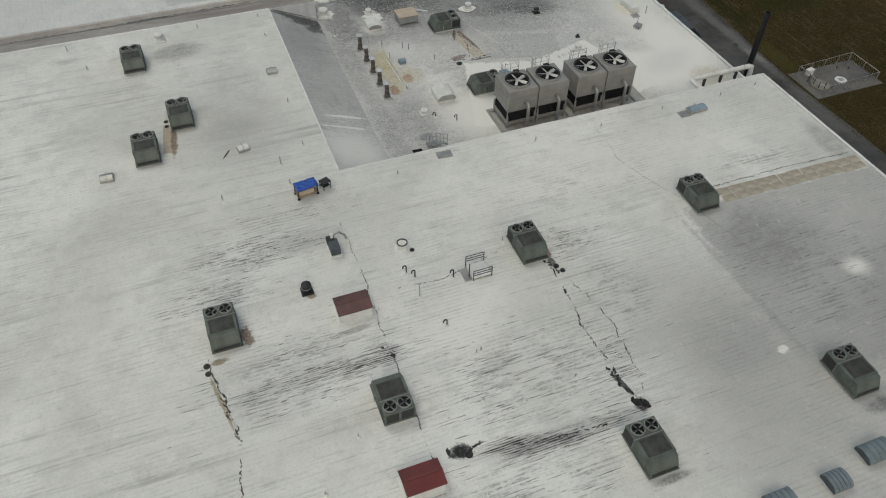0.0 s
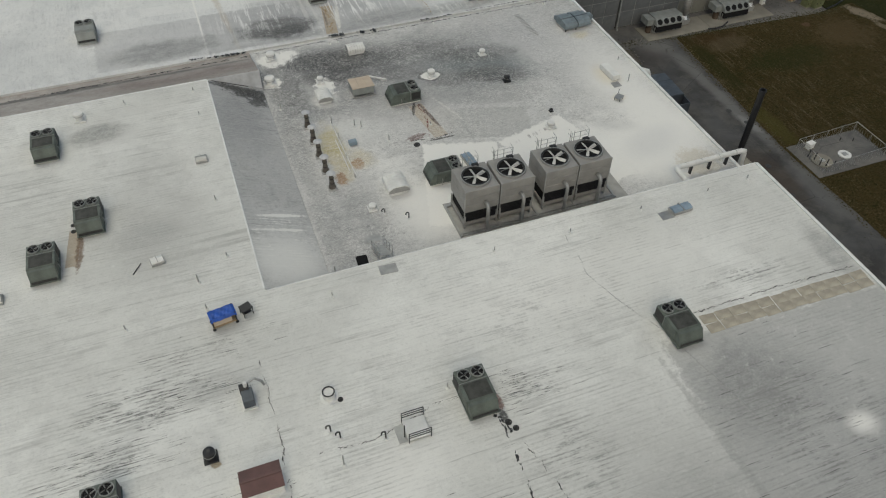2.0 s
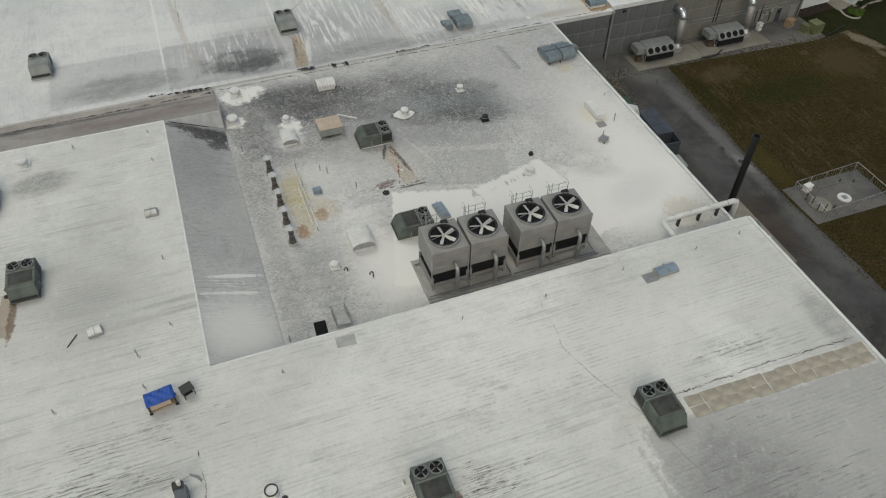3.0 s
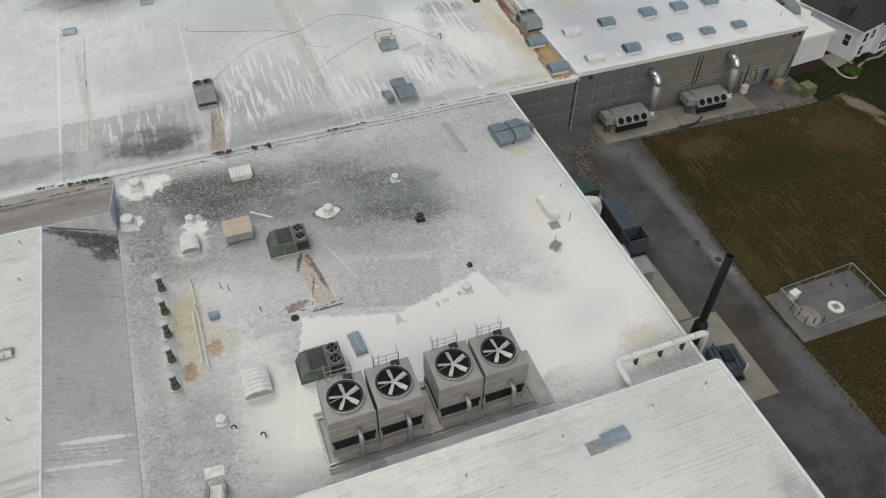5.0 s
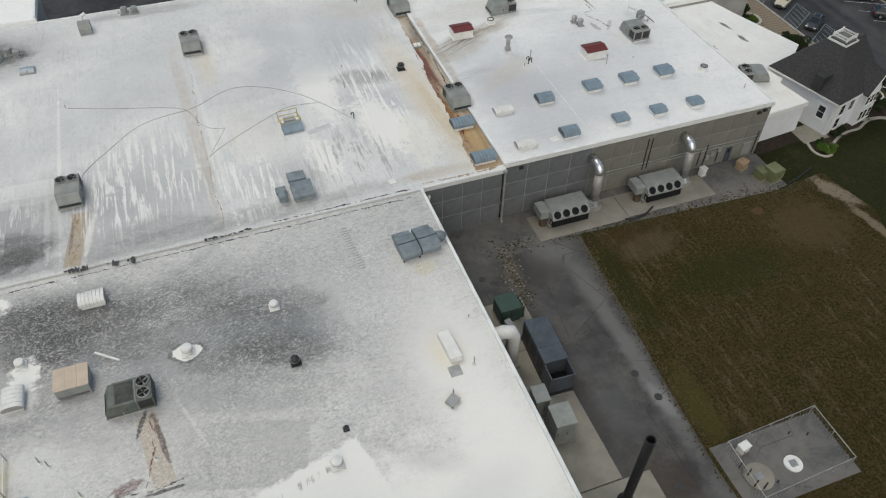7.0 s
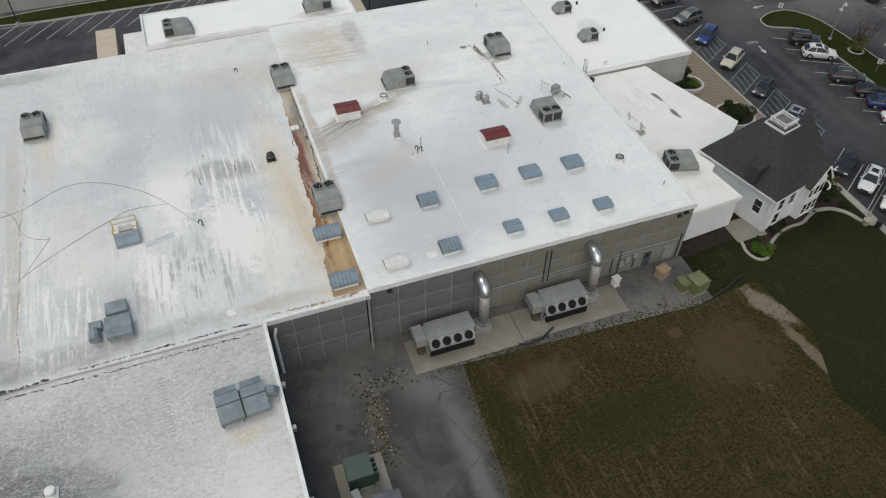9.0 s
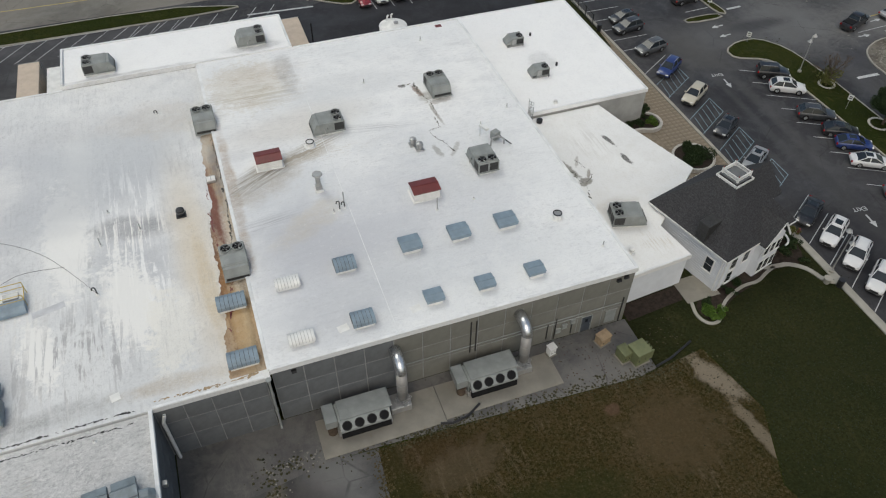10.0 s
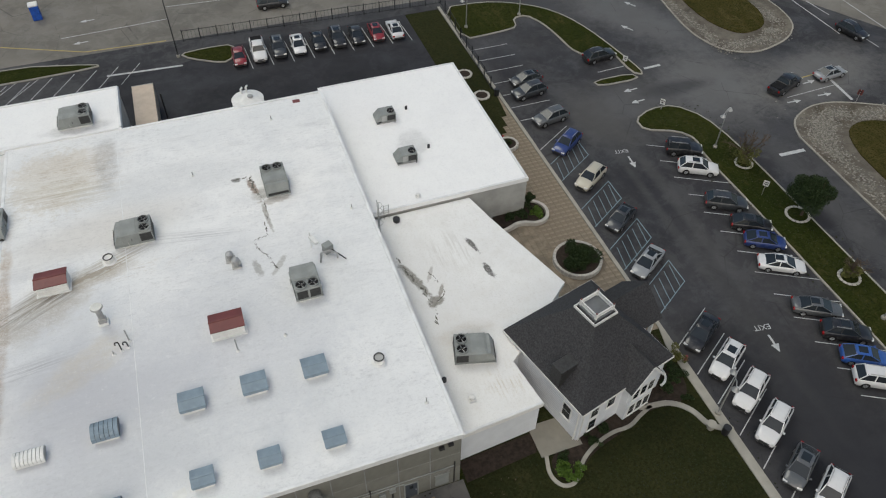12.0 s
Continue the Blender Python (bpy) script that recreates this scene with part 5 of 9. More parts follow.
for x, y, r, h in ((18.0, 90.2, 0.55, 0.95), (16.9, 85.2, 0.6, 0.95), (22.3, 83.6, 0.38, 0.75), (34.6, 80.6, 0.45, 0.85), (41.9, 82.9, 0.38, 0.7), (43.3, 67.3, 0.42, 0.75), (21.8, 61.5, 0.38, 0.6)):
    mushroom_vent(x, y, PIT_Z, r, h)
mushroom_vent(-2.8, 81.6, MAIN_Z, 0.5, 0.95)
mushroom_vent(4.0, 39.4, MAIN_Z, 0.42, 0.95, BLACK, "dark mushroom exhaust vent on a stained curb")
mushroom_vent(42.4, 76.8, PIT_Z, 0.36, 0.7, BLACK, "dark rusty roof vent on the grey roof")
mushroom_vent(44.6, 69.8, PIT_Z, 0.2, 0.35, BLACK, "small dark roof drain dome")
mushroom_vent(62.7, 113.2, REAR_Z, 0.4, 0.8, BLACK, "dark round vent beside the rusty gutter")
for x, y in ((86.3, 115.6), (86.7, 114.7)):
    mushroom_vent(x, y, EAST_Z, 0.36, 0.9, GALV, "grey galvanised turbine vent")
mushroom_vent(102.0, 97.2, LOW_Z, 0.25, 0.6)
mushroom_vent(105.2, 120.6, NEW_Z, 0.22, 0.4)


def round_curb(x, y, z, r, h, top):
    u = thing("round_curb", x, y, z, 0, "white round curb pipe with a dark rim", "roof curb")
    part("wall", ring(B(), (0, 0), r * 0.84, r, 0, h, 22), WHITE, u)
    part("rim", ring(B(), (0, 0), r * 0.82, r * 1.03, h, h + 0.05, 22), BLACK, u, "dark rubber rim")
    part("lid", rod(B(), (0, 0, h - 0.1), (0, 0, h - 0.04), r * 0.83, seg=22), top, u)
    part("flashing", rod(B(), (0, 0, 0.0), (0, 0, 0.06), r * 1.5, r * 1.1, 22), WHITE, u)
    return u


round_curb(12.6, 41.3, MAIN_Z, 0.45, 0.65, WHITE)
round_curb(95.6, 101.0, EAST_Z, 0.42, 0.55, GALV)
round_curb(76.3, 118.9, EAST_Z, 0.42, 0.5, WHITE)


def vent_stack(x, y, z, h=2.0):
    u = thing("vent_stack", x, y, z, 0, "galvanised stack with a conical cap and yellow-stained base", "vent stack", "row of exhaust stacks")
    part("base_pan", box(B(), -0.42, 0.42, -0.42, 0.42, 0, 0.14, 0.03), GALV, u, "rust stained curb")
    part("housing", rod(B(), (0, 0, 0.14), (0, 0, 0.7), 0.34, 0.26, 16), STACKMETAL, u)
    part("pipe", rod(B(), (0, 0, 0.7), (0, 0, h - 0.25), 0.22, seg=16), STACKMETAL, u)
    for z0 in (0.72, h * 0.62):
        part("band", ring(B(), (0, 0), 0.215, 0.25, z0, z0 + 0.06, 16), BLACK, u)
    part("rain_cap", rod(B(), (0, 0, h - 0.12), (0, 0, h + 0.1), 0.44, 0.04, 18), EDGEGREY, u, "pale conical rain cap")
    for a in range(3):
        c, s = math.cos(a * 2.1) * 0.21, math.sin(a * 2.1) * 0.21
        part("cap_strut", rod(B(), (c, s, h - 0.28), (c, s, h - 0.1), 0.02, seg=6), GALV, u)
    return u


for y in (65.6, 68.2, 70.75, 73.25, 75.9):
    vent_stack(19.0, y, PIT_Z, 2.05)


def barrel_hood(name, x, y, z, w, d, h, ribs, material, label, turn=0, curb=WHITE):
    """A ribbed barrel-topped hood on a curb; ribs run across its width w."""
    u = thing(name, x, y, z, turn, label, "roof hood")
    part("curb", box(B(), -w / 2 + 0.12, w / 2 - 0.12, -d / 2 + 0.12, d / 2 - 0.12, 0, h * 0.5), curb, u)
    n = ribs
    step = w / n
    for i in range(n):
        x0 = -w / 2 + i * step
        pts = [(-d / 2, h * 0.36), (-d / 2, h * 0.62)] + [(-d / 2 * math.cos(a), h * 0.62 + h * 0.38 * math.sin(a)) for a in (0.35, 0.8, 1.3, 1.84, 2.34, 2.8)] + [(d / 2, h * 0.62), (d / 2, h * 0.36)]
        part("rib", profile(B(), pts, x0 + 0.02, x0 + step - 0.02), material, u)
    # Darker metal than the ribs: shade between them is put into colour.
    part("barrel", profile(B(), [(-d / 2 + 0.03, h * 0.34), (-d / 2 + 0.03, h * 0.6), (-d / 4, h * 0.9), (d / 4, h * 0.9), (d / 2 - 0.03, h * 0.6), (d / 2 - 0.03, h * 0.34)], -w / 2 + 0.01, w / 2 - 0.01), GALV if material is WHITE else SLATE, u, "barrel in a darker metal to shade the rib gaps")
    return u


barrel_hood("louvre_hood", 27.8, 88.5, PIT_Z, 2.1, 1.5, 1.0, 7, WHITE, "white ribbed relief hood on a sooty roof")
barrel_hood("louvre_hood", 21.9, 80.3, PIT_Z, 2.0, 1.6, 0.85, 5, WHITE, "white ribbed relief hood beside small vents", 90)
barrel_hood("louvre_hood", 24.8, 63.6, PIT_Z, 2.3, 2.1, 1.1, 6, WHITE, "silver ribbed barrel hood on white roof", 90)
for x, y, w in ((36.0, 12.4, 2.2), (32.1, 11.6, 1.5), (27.8, 11.7, 1.9)):
    barrel_hood("ribbed_hood", x, y, MAIN_Z, w, 1.4, 0.9, 5, HOODGREY, "weathered blue-grey ribbed hood on the grimy roof")
for x, y in ((75.4, 101.4), (75.3, 95.1)):
    barrel_hood("ribbed_hood", x, y, EAST_Z, 1.9, 1.5, 1.0, 6, BLUEGREY, "blue-grey ribbed barrel hood on a curb")
for x, y in ((70.3, 101.0), (70.2, 94.9)):
    barrel_hood("ribbed_hood", x, y, EAST_Z, 2.1, 1.2, 0.75, 8, WHITE, "cream white ribbed barrel hood on a curb")
for x, y in ((65.5, 100.7), (65.5, 94.7)):
    barrel_hood("ribbed_hood", x, y, REAR_Z, 2.4, 1.5, 1.0, 7, BLUEGREY, "blue-grey ribbed hood in the rusty gutter")


def box_hood(x, y, z, w=1.9, d=1.7, h=0.9, label="pale blue-grey two-part roof hood on a curb"):
    u = thing("roof_hood", x, y, z, 0, label, "roof hood", "blue-grey roof hoods")
    part("curb", box(B(), -w / 2 + 0.15, w / 2 - 0.15, -d / 2 + 0.15, d / 2 - 0.15, 0, 0.45), WHITE, u)
    part("skirt", box(B(), -w / 2 + 0.02, w / 2 - 0.02, -d / 2 + 0.02, d / 2 - 0.02, 0.4, 0.7, 0.03), BLUEGREY, u)
    for s in (-1, 1):
        y0, y1 = (-d / 2, -0.02) if s < 0 else (0.02, d / 2)
        zz = [(y0, 0.7), (y1, 0.7), (y1, h if s < 0 else h - 0.12), (y0, h - 0.12 if s < 0 else h)]
        part("lid_half", profile(B(), zz, -w / 2, w / 2), BLUEGREY, u, "gently sloped sheet metal lid")
    part("ridge_cap", box(B(), -w / 2 - 0.01, w / 2 + 0.01, -0.08, 0.08, h + 0.002, h + 0.04), BLUEGREY, u)
    return u


for x in (81.5, 86.1, 90.7):
    box_hood(x, 101.8, EAST_Z)
    box_hood(x, 95.4, EAST_Z, 1.6, 1.4, 0.85)


def gable_hood(x, y, z, cap, w=2.7, d=1.9, label="white penthouse vent with a red metal cap"):
    u = thing("penthouse_vent", x, y, z, 0, label, "roof vent")
    part("body", box(B(), -w / 2 + 0.08, w / 2 - 0.08, -d / 2 + 0.08, d / 2 - 0.08, 0, 0.95, 0.02), WHITE, u, "white louvred base")
    for i in range(3):
        for s in (-1, 1):
            part("louvre", box(B(), -w / 2 + 0.2, w / 2 - 0.2, s * (d / 2 - 0.06) - 0.02, s * (d / 2 - 0.06) + 0.02, 0.3 + 0.2 * i, 0.38 + 0.2 * i), WHITE, u)
    for s in (-1, 1):
        part("cap_half", profile(B(), [(s * (d / 2), 0.952), (0.012 * s, 1.14), (0.012 * s, 1.24), (s * d / 2, 1.05)], -w / 2, w / 2), cap, u, "sloped metal cap sheet")
    part("ridge", box(B(), -w / 2 - 0.02, w / 2 + 0.02, -0.06, 0.06, 1.235, 1.28), cap, u)
    part("flashing", box(B(), -w / 2 - 0.08, w / 2 + 0.08, -d / 2 - 0.08, d / 2 + 0.08, 0, 0.06), WHITE, u)
    return u


gable_hood(6.9, 36.2, MAIN_Z, BROWNMETAL, label="white penthouse vent with a faded brown metal cap")
gable_hood(7.1, 20.9, MAIN_Z, REDMETAL)
gable_hood(85.0, 108.1, EAST_Z, REDMETAL)
gable_hood(71.8, 117.4, EAST_Z, REDMETAL, 2.6, 1.9)

# beige box on the sooty roof
u = thing("exhaust_box", 26.2, 80.3, PIT_Z, 0, "large exhaust box with a beige top on legs", "exhaust box")
part("case", box(B(), -1.2, 1.2, -1.0, 1.0, 0.3, 1.15, 0.03), LIGHTGREY, u)
for i in range(3):
    part("lid_panel", box(B(), -1.25 + i * 0.84, -0.43 + i * 0.84, -1.05, 1.05, 1.153, 1.22), BEIGE, u, "beige lid panel")
for sx in (-1.1, 1.1):
    for sy in (-0.9, 0.9):
        part("leg", box(B(), sx - 0.06, sx + 0.06, sy - 0.06, sy + 0.06, 0, 0.3), GALV, u)
part("skid", box(B(), -1.3, 1.3, -1.1, -1.0, 0.02, 0.14), GALV, u)
lump("conduit_bar", bar(B(), (-0.9, 0.7, 0.06), (0.9, -0.7, 0.06), 0.16, 0.12), WHITE, 28.6, 82.3, PIT_Z, 0, "white loose bar lying on the dark roof", "bar")


def vent_pipe(x, y, z, h=0.6, hook=False, r=0.055, material=None):
    u = thing("vent_pipe", x, y, z, 0, "hooked grey gooseneck pipe through the roof" if hook else "thin upright grey vent pipe through the roof", "vent pipe")
    m = material or GALV
    if hook:
        pts = [(0, 0, 0), (0, 0, h)] + [tuple(p) for p in arc((-0.14, 0, h), 0.14, 0, 180, 5)][1:] + [(-0.28, 0, h - 0.16)]
        part("pipe", pipe(B(), pts, r, 8), m, u)
    else:
        part("pipe", rod(B(), (0, 0, 0), (0, 0, h), r, seg=8), m, u)
    part("boot", rod(B(), (0, 0, 0), (0, 0, 0.14), r * 3.2, r * 1.5, 10), WHITE, u, "white flashing boot")
    return u


for x, y, h in ((-12.6, 82.6, 0.7), (-10.7, 78.1, 0.5), (1.6, 82.9, 0.5), (8.6, 82.9, 0.5), (8.2, 64.9, 0.6), (8.0, 57.6, 0.5), (5.4, 55.4, 1.0), (-0.5, 52.4, 0.6), (8.6, 78.5, 0.4), (5.6, 52.4, 0.6),
                (15.2, 50.3, 0.5), (29.4, 50.5, 0.5), (36.5, 50.3, 0.5), (20.8, 39.1, 0.6), (13.2, 25.3, 0.4), (4.2, 25.6, 0.4), (1.1, 22.4, 0.4), (20.2, 24.8, 0.4), (14.3, 29.2, 0.5), (14.7, 29.3, 0.5),
                (43.8, 50.7, 0.5), (50.9, 50.7, 0.5), (12.2, 35.8, 1.3), (55.5, 51.0, 0.5)):
    vent_pipe(x, y, MAIN_Z, h)
for x, y, z, h in ((12.0, 38.5, MAIN_Z, 0.8), (12.5, 37.8, MAIN_Z, 0.8), (15.4, 36.7, MAIN_Z, 0.9), (13.2, 32.4, MAIN_Z, 0.6), (22.7, 60.5, PIT_Z, 0.5), (24.6, 59.1, PIT_Z, 0.7), (76.8, 108.6, EAST_Z, 1.0),
                   (77.3, 108.8, EAST_Z, 0.6), (55.0, 105.6, REAR_Z, 0.8), (62.0, 130.0, REAR_Z, 0.4)):
    vent_pipe(x, y, z, h, True, 0.055, COIL)
for x, y, h in ((55.5, 72.0, 1.0), (56.8, 76.5, 0.4), (26.4, 70.8, 0.8), (23.7, 74.4, 0.9), (24.3, 73.9, 0.9), (31.4, 72.0, 0.4), (16.4, 54.7, 1.0), (17.0, 79.9, 1.0), (25.4, 91.2, 0.25), (26.4, 91.3, 0.25), (39, 91.6, 0.25), (54.2, 91.4, 0.3)):
    vent_pipe(x, y, PIT_Z, h)
for x, y, h in ((32.7, 136.6, 0.6), (26.1, 117.7, 0.5), (59.0, 112.4, 0.9), (55.5, 111.5, 1.0), (56.3, 115.7, 0.4)):
    vent_pipe(x, y, REAR_Z, h)
for x, y, h in ((85.4, 105.6, 1.5), (76.2, 108.4, 0.5), (84.5, 128, 0.5), (93.4, 134.5, 0.5), (97.9, 96.3, 0.6), (98.0, 118.5, 0.5), (89.2, 105.9, 0.25), (77.4, 109.4, 1.4)):
    vent_pipe(x, y, EAST_Z, h)

# tall grey flanged stack on the bright roof
u = thing("flue_stack", 75.6, 111.9, EAST_Z, 0, "leaning-topped grey flue stack with a wide flange", "flue")
part("curb", box(B(), -0.4, 0.4, -0.35, 0.35, 0, 0.25, 0.03), WHITE, u)
part("base", box(B(), -0.3, 0.3, -0.25, 0.25, 0.25, 0.75, 0.03), GALV, u)
part("pipe", rod(B(), (0, 0, 0.75), (0, 0, 2.0), 0.24, seg=16), GALV, u)
part("flange", rod(B(), (0, 0, 2.0), (0, 0, 2.12), 0.5, 0.44, 18), GALV, u, "wide flat flange")

# belt blower on the main roof
u = thing("blower", 7.2, 43.0, MAIN_Z, 0, "dark grey roof blower box with a bent duct", "blower")
part("case", box(B(), -0.4, 0.4, -0.75, 0.45, 0.15, 0.95, 0.04), SLATE, u)
part("base", box(B(), -0.5, 0.5, -0.85, 0.55, 0, 0.15), WHITE, u)
part("scroll", rod(B(), (-0.45, 0.55, 0.75), (0.2, 0.55, 0.75), 0.38, seg=18), BLACK, u)
part("duct", pipe(B(), [(0.1, 0.75, 1.0), (0.7, 0.95, 1.05), (1.15, 0.8, 0.7), (1.25, 0.75, 0.25)], 0.09, 10), GALV, u)
part("motor", rod(B(), (0.0, 0.5, 1.0), (0.0, 0.5, 1.45), 0.14, seg=12), WHITE, u)

# roof hatch with guard rails
u = thing("roof_hatch", 17.6, 36.7, MAIN_Z, 0, "roof hatch with a pale lid and steel guard rails", "roof hatch")
part("curb", box(B(), -0.75, 0.75, -0.75, 0.75, 0, 0.14, 0.02), GALV, u)
part("lid", box(B(), -0.8, 0.8, -0.8, 0.8, 0.142, 0.22, 0.03), WHITE, u)
part("mat", box(B(), -1.45, -0.8, -0.7, 0.7, 0.0, 0.03), GALV, u)
for y in (-0.85, 0.85):
    bm = B()
    for x in (-0.8, 0.8):
        rod(bm, (x, y, 0.0), (x, y, 1.15), 0.035, seg=6)
    for z in (0.62, 0.88, 1.15):
        rod(bm, (-0.8, y, z), (0.8, y, z), 0.035, seg=6)
    part("guard_rail", bm, COIL, u)
part("grab_post", rod(B(), (-0.95, -0.3, 0), (-0.95, -0.3, 1.5), 0.045, seg=8), BLACK, u)

# work cart with a blue tarpaulin and its side table
u = thing("tarp_cart", 6.7, 50.6, MAIN_Z, 8, "work cart under a bright blue tarpaulin", "cart")
for sx in (-0.9, 0.9):
    for sy in (-0.45, 0.45):
        part("post", box(B(), sx - 0.05, sx + 0.05, sy - 0.05, sy + 0.05, 0.12, 1.3), BLACK, u)
        part("wheel", rod(B(), (sx, sy - 0.05, 0.12), (sx, sy + 0.05, 0.12), 0.12, seg=12), RUBBER, u)
part("deck", box(B(), -0.95, 0.95, -0.5, 0.5, 0.3, 0.38), WOOD, u)
part("sheet_stack", box(B(), -0.8, 0.6, -0.42, 0.42, 0.383, 0.85, 0.02), BEIGE, u)
bm = B()
bmesh.ops.create_grid(bm, x_segments=10, y_segments=8, size=1.0)
for v in bm.verts:
    x, y = v.co.x, v.co.y
    v.co = Vector((x * 1.0, y * 0.6, 1.38 - 0.06 * (1 - x * x) - (0.2 if abs(y) > 0.99 else 0.0) - (0.12 if abs(x) > 0.99 else 0.0) + 0.03 * math.sin(9 * x + 5 * y)))
sol = bmesh.ops.solidify(bm, geom=bm.faces[:], thickness=0.02)
part("tarpaulin", bm, TARP, u, "creased blue tarpaulin")
u = thing("side_table", 8.5, 50.9, MAIN_Z, 20, "black folding table beside the cart", "table")
part("top", box(B(), -0.45, 0.45, -0.4, 0.4, 0.75, 0.82, 0.02), BLACK, u)
for sx in (-0.38, 0.38):
    for sy in (-0.32, 0.32):
        part("leg", rod(B(), (sx, sy, 0), (sx, sy, 0.75), 0.035, seg=6), BLACK, u)
part("tray", box(B(), -0.4, 0.3, -0.3, 0.3, 0.35, 0.42), BLACK, u)


def skylight(x, y, z, w, d, turn, material, label):
    u = thing("skylight", x, y, z, turn, label, "skylight")
    part("curb", box(B(), -w / 2, w / 2, -d / 2, d / 2, 0, 0.28, 0.02), GALV, u)
    part("dome", profile(B(), [(-d / 2 + 0.05, 0.283), (-d / 2 + 0.12, 0.38), (0, 0.46), (d / 2 - 0.12, 0.38), (d / 2 - 0.05, 0.283)], -w / 2 + 0.05, w / 2 - 0.05), material, u, "domed acrylic pane")
    part("mid_bar", box(B(), -0.03, 0.03, -d / 2, d / 2, 0.2, 0.475), GALV, u)
    return u


skylight(47.2, 49.5, MAIN_Z, 2.0, 1.0, 3, SKYBLUE, "blue acrylic skylight on a metal curb")
lump("walk_pad", box(B(), -0.6, 0.6, -0.5, 0.5, 0, 0.03, 0.01), GALV, 45.6, 49.3, MAIN_Z, 0, "grey rubber walk pad beside the skylight", "walk pad")
skylight(33.0, 64.9, PIT_Z, 1.0, 2.2, 5, SKYBLUE, "blue stained acrylic skylight on a beige curb")
skylight(2.5, 58.9, MAIN_Z, 1.1, 0.9, 10, WHITE, "small white skylight tied down on the roof")
skylight(-9.9, 58.8, MAIN_Z, 1.2, 1.0, 0, GALV, "small grey square roof box")
skylight(7.8, 71.0, MAIN_Z, 1.1, 0.9, 0, GALV, "small grey square roof box")
skylight(22.1, 126.6, REAR_Z, 1.6, 1.2, 0, SKYBLUE, "grey square skylight in a sooty patch")
skylight(12.6, 122.0, REAR_Z, 1.6, 1.2, 0, SKYBLUE, "grey square skylight on the rear roof")
skylight(66.0, 117.2, REAR_Z, 0.9, 0.8, 0, WHITE, "small white box in the rusty gutter")
lump("stick", rod(B(), (-0.6, -0.6, 0.05), (0.1, 0.4, 0.1), 0.04, seg=6), BLACK, 1.1, 58.7, MAIN_Z, 0, "dark stick lying on the roof", "stick")

# white bench-like box, its mat and a small frame
u = thing("long_cabinet", 54.2, 74.0, PIT_Z, 3, "long white metal cabinet lying on the roof", "cabinet")
part("case", box(B(), -0.5, 0.5, -1.4, 1.4, 0.08, 0.7, 0.03), WHITE, u)
part("skid", box(B(), -0.42, 0.42, -1.3, 1.3, 0.0, 0.08), GALV, u)
part("door_strip", box(B(), 0.502, 0.53, -1.3, 1.3, 0.2, 0.6), BEIGE, u)
lump("roof_mat", box(B(), -0.5, 0.5, -0.5, 0.5, 0, 0.03, 0.01), GALV, 53.9, 71.9, PIT_Z, 0, "grey rubber mat at the cabinet's end", "mat")
u = thing("pipe_support", 52.7, 69.3, PIT_Z, 35, "small rusty equipment frame on the roof", "frame")
part("plate", box(B(), -0.5, 0.5, -0.4, 0.4, 0.3, 0.4, 0.02), GALV, u)
for sx in (-0.4, 0.4):
    for sy in (-0.3, 0.3):
        part("leg", box(B(), sx - 0.03, sx + 0.03, sy - 0.03, sy + 0.03, 0, 0.3), BLACK, u)
part("bracket", rod(B(), (0.5, 0.3, 0.0), (0.5, 0.3, 0.95), 0.03, seg=6), BLACK, u)


def intake_cluster(x, y, z, turn, label):
    u = thing("intake_hood", x, y, z, turn, label, "roof hood")
    for i, sx in enumerate((-0.95, 0.95)):
        part("curb", box(B(), sx - 0.8, sx + 0.8, -0.8, 0.8, 0, 0.45), GALV, u)
        pts = [(-1.25, 0.35), (-1.25, 0.75), (-0.95, 1.05), (0.2, 1.2), (0.85, 1.2), (1.05, 1.0), (1.05, 0.35)]
        part("hood", profile(B(), pts, sx - 0.88, sx + 0.88), HOODGREY, u, "rounded blue-grey sheet metal hood")
        part("rear_hood", profile(B(), [(1.07, 0.4), (1.07, 1.0), (1.75, 0.8), (1.75, 0.4)], sx - 0.8, sx + 0.8), HOODGREY, u)
        part("strap", box(B(), sx - 0.9, sx + 0.9, -0.06, 0.02, 1.16, 1.22), SLATE, u)
    # Black filler between the two hoods paints the shade of their slot.
    part("gap", box(B(), -0.06, 0.06, -1.2, 1.0, 0.3, 0.9), BLACK, u)
    part("side_spout", pipe(B(), [(1.85, 0.1, 0.8), (2.3, 0.1, 0.75), (2.6, 0.1, 0.45)], 0.42, 12), HOODGREY, u, "bent side spout")
    for sx in (-1.7, -0.2):
        part("leg", box(B(), sx - 0.05, sx + 0.05, -1.2, -1.1, 0, 0.4), BLACK, u)
    return u


intake_cluster(55.3, 85.4, PIT_Z, 4, "pair of rounded blue-grey intake hoods with a side spout")
u = thing("intake_hood", 47.2, 95.6, REAR_Z, 0, "cluster of faded blue intake hoods on the wet roof", "roof hood")
part("curb", box(B(), -0.9, 0.9, -0.9, 0.9, 0, 0.4), GALV, u)
part("hood", profile(B(), [(-1.0, 0.35), (-1.0, 0.8), (-0.4, 1.1), (0.9, 1.1), (1.0, 0.35)], -1.0, 1.0), HOODGREY, u)
part("flat_hood", box(B(), -1.0, 0.7, 1.6, 2.9, 0.3, 0.7, 0.05), HOODGREY, u)
part("flat_curb", box(B(), -0.8, 0.5, 1.75, 2.75, 0.0, 0.3), GALV, u)
part("side_spout", pipe(B(), [(-1.9, 0.3, 0.3), (-1.9, 0.0, 0.6), (-1.9, -0.7, 0.5)], 0.45, 12), HOODGREY, u)
part("side_pan", box(B(), -2.4, -1.4, 0.6, 1.5, 0.02, 0.35, 0.03), HOODGREY, u)

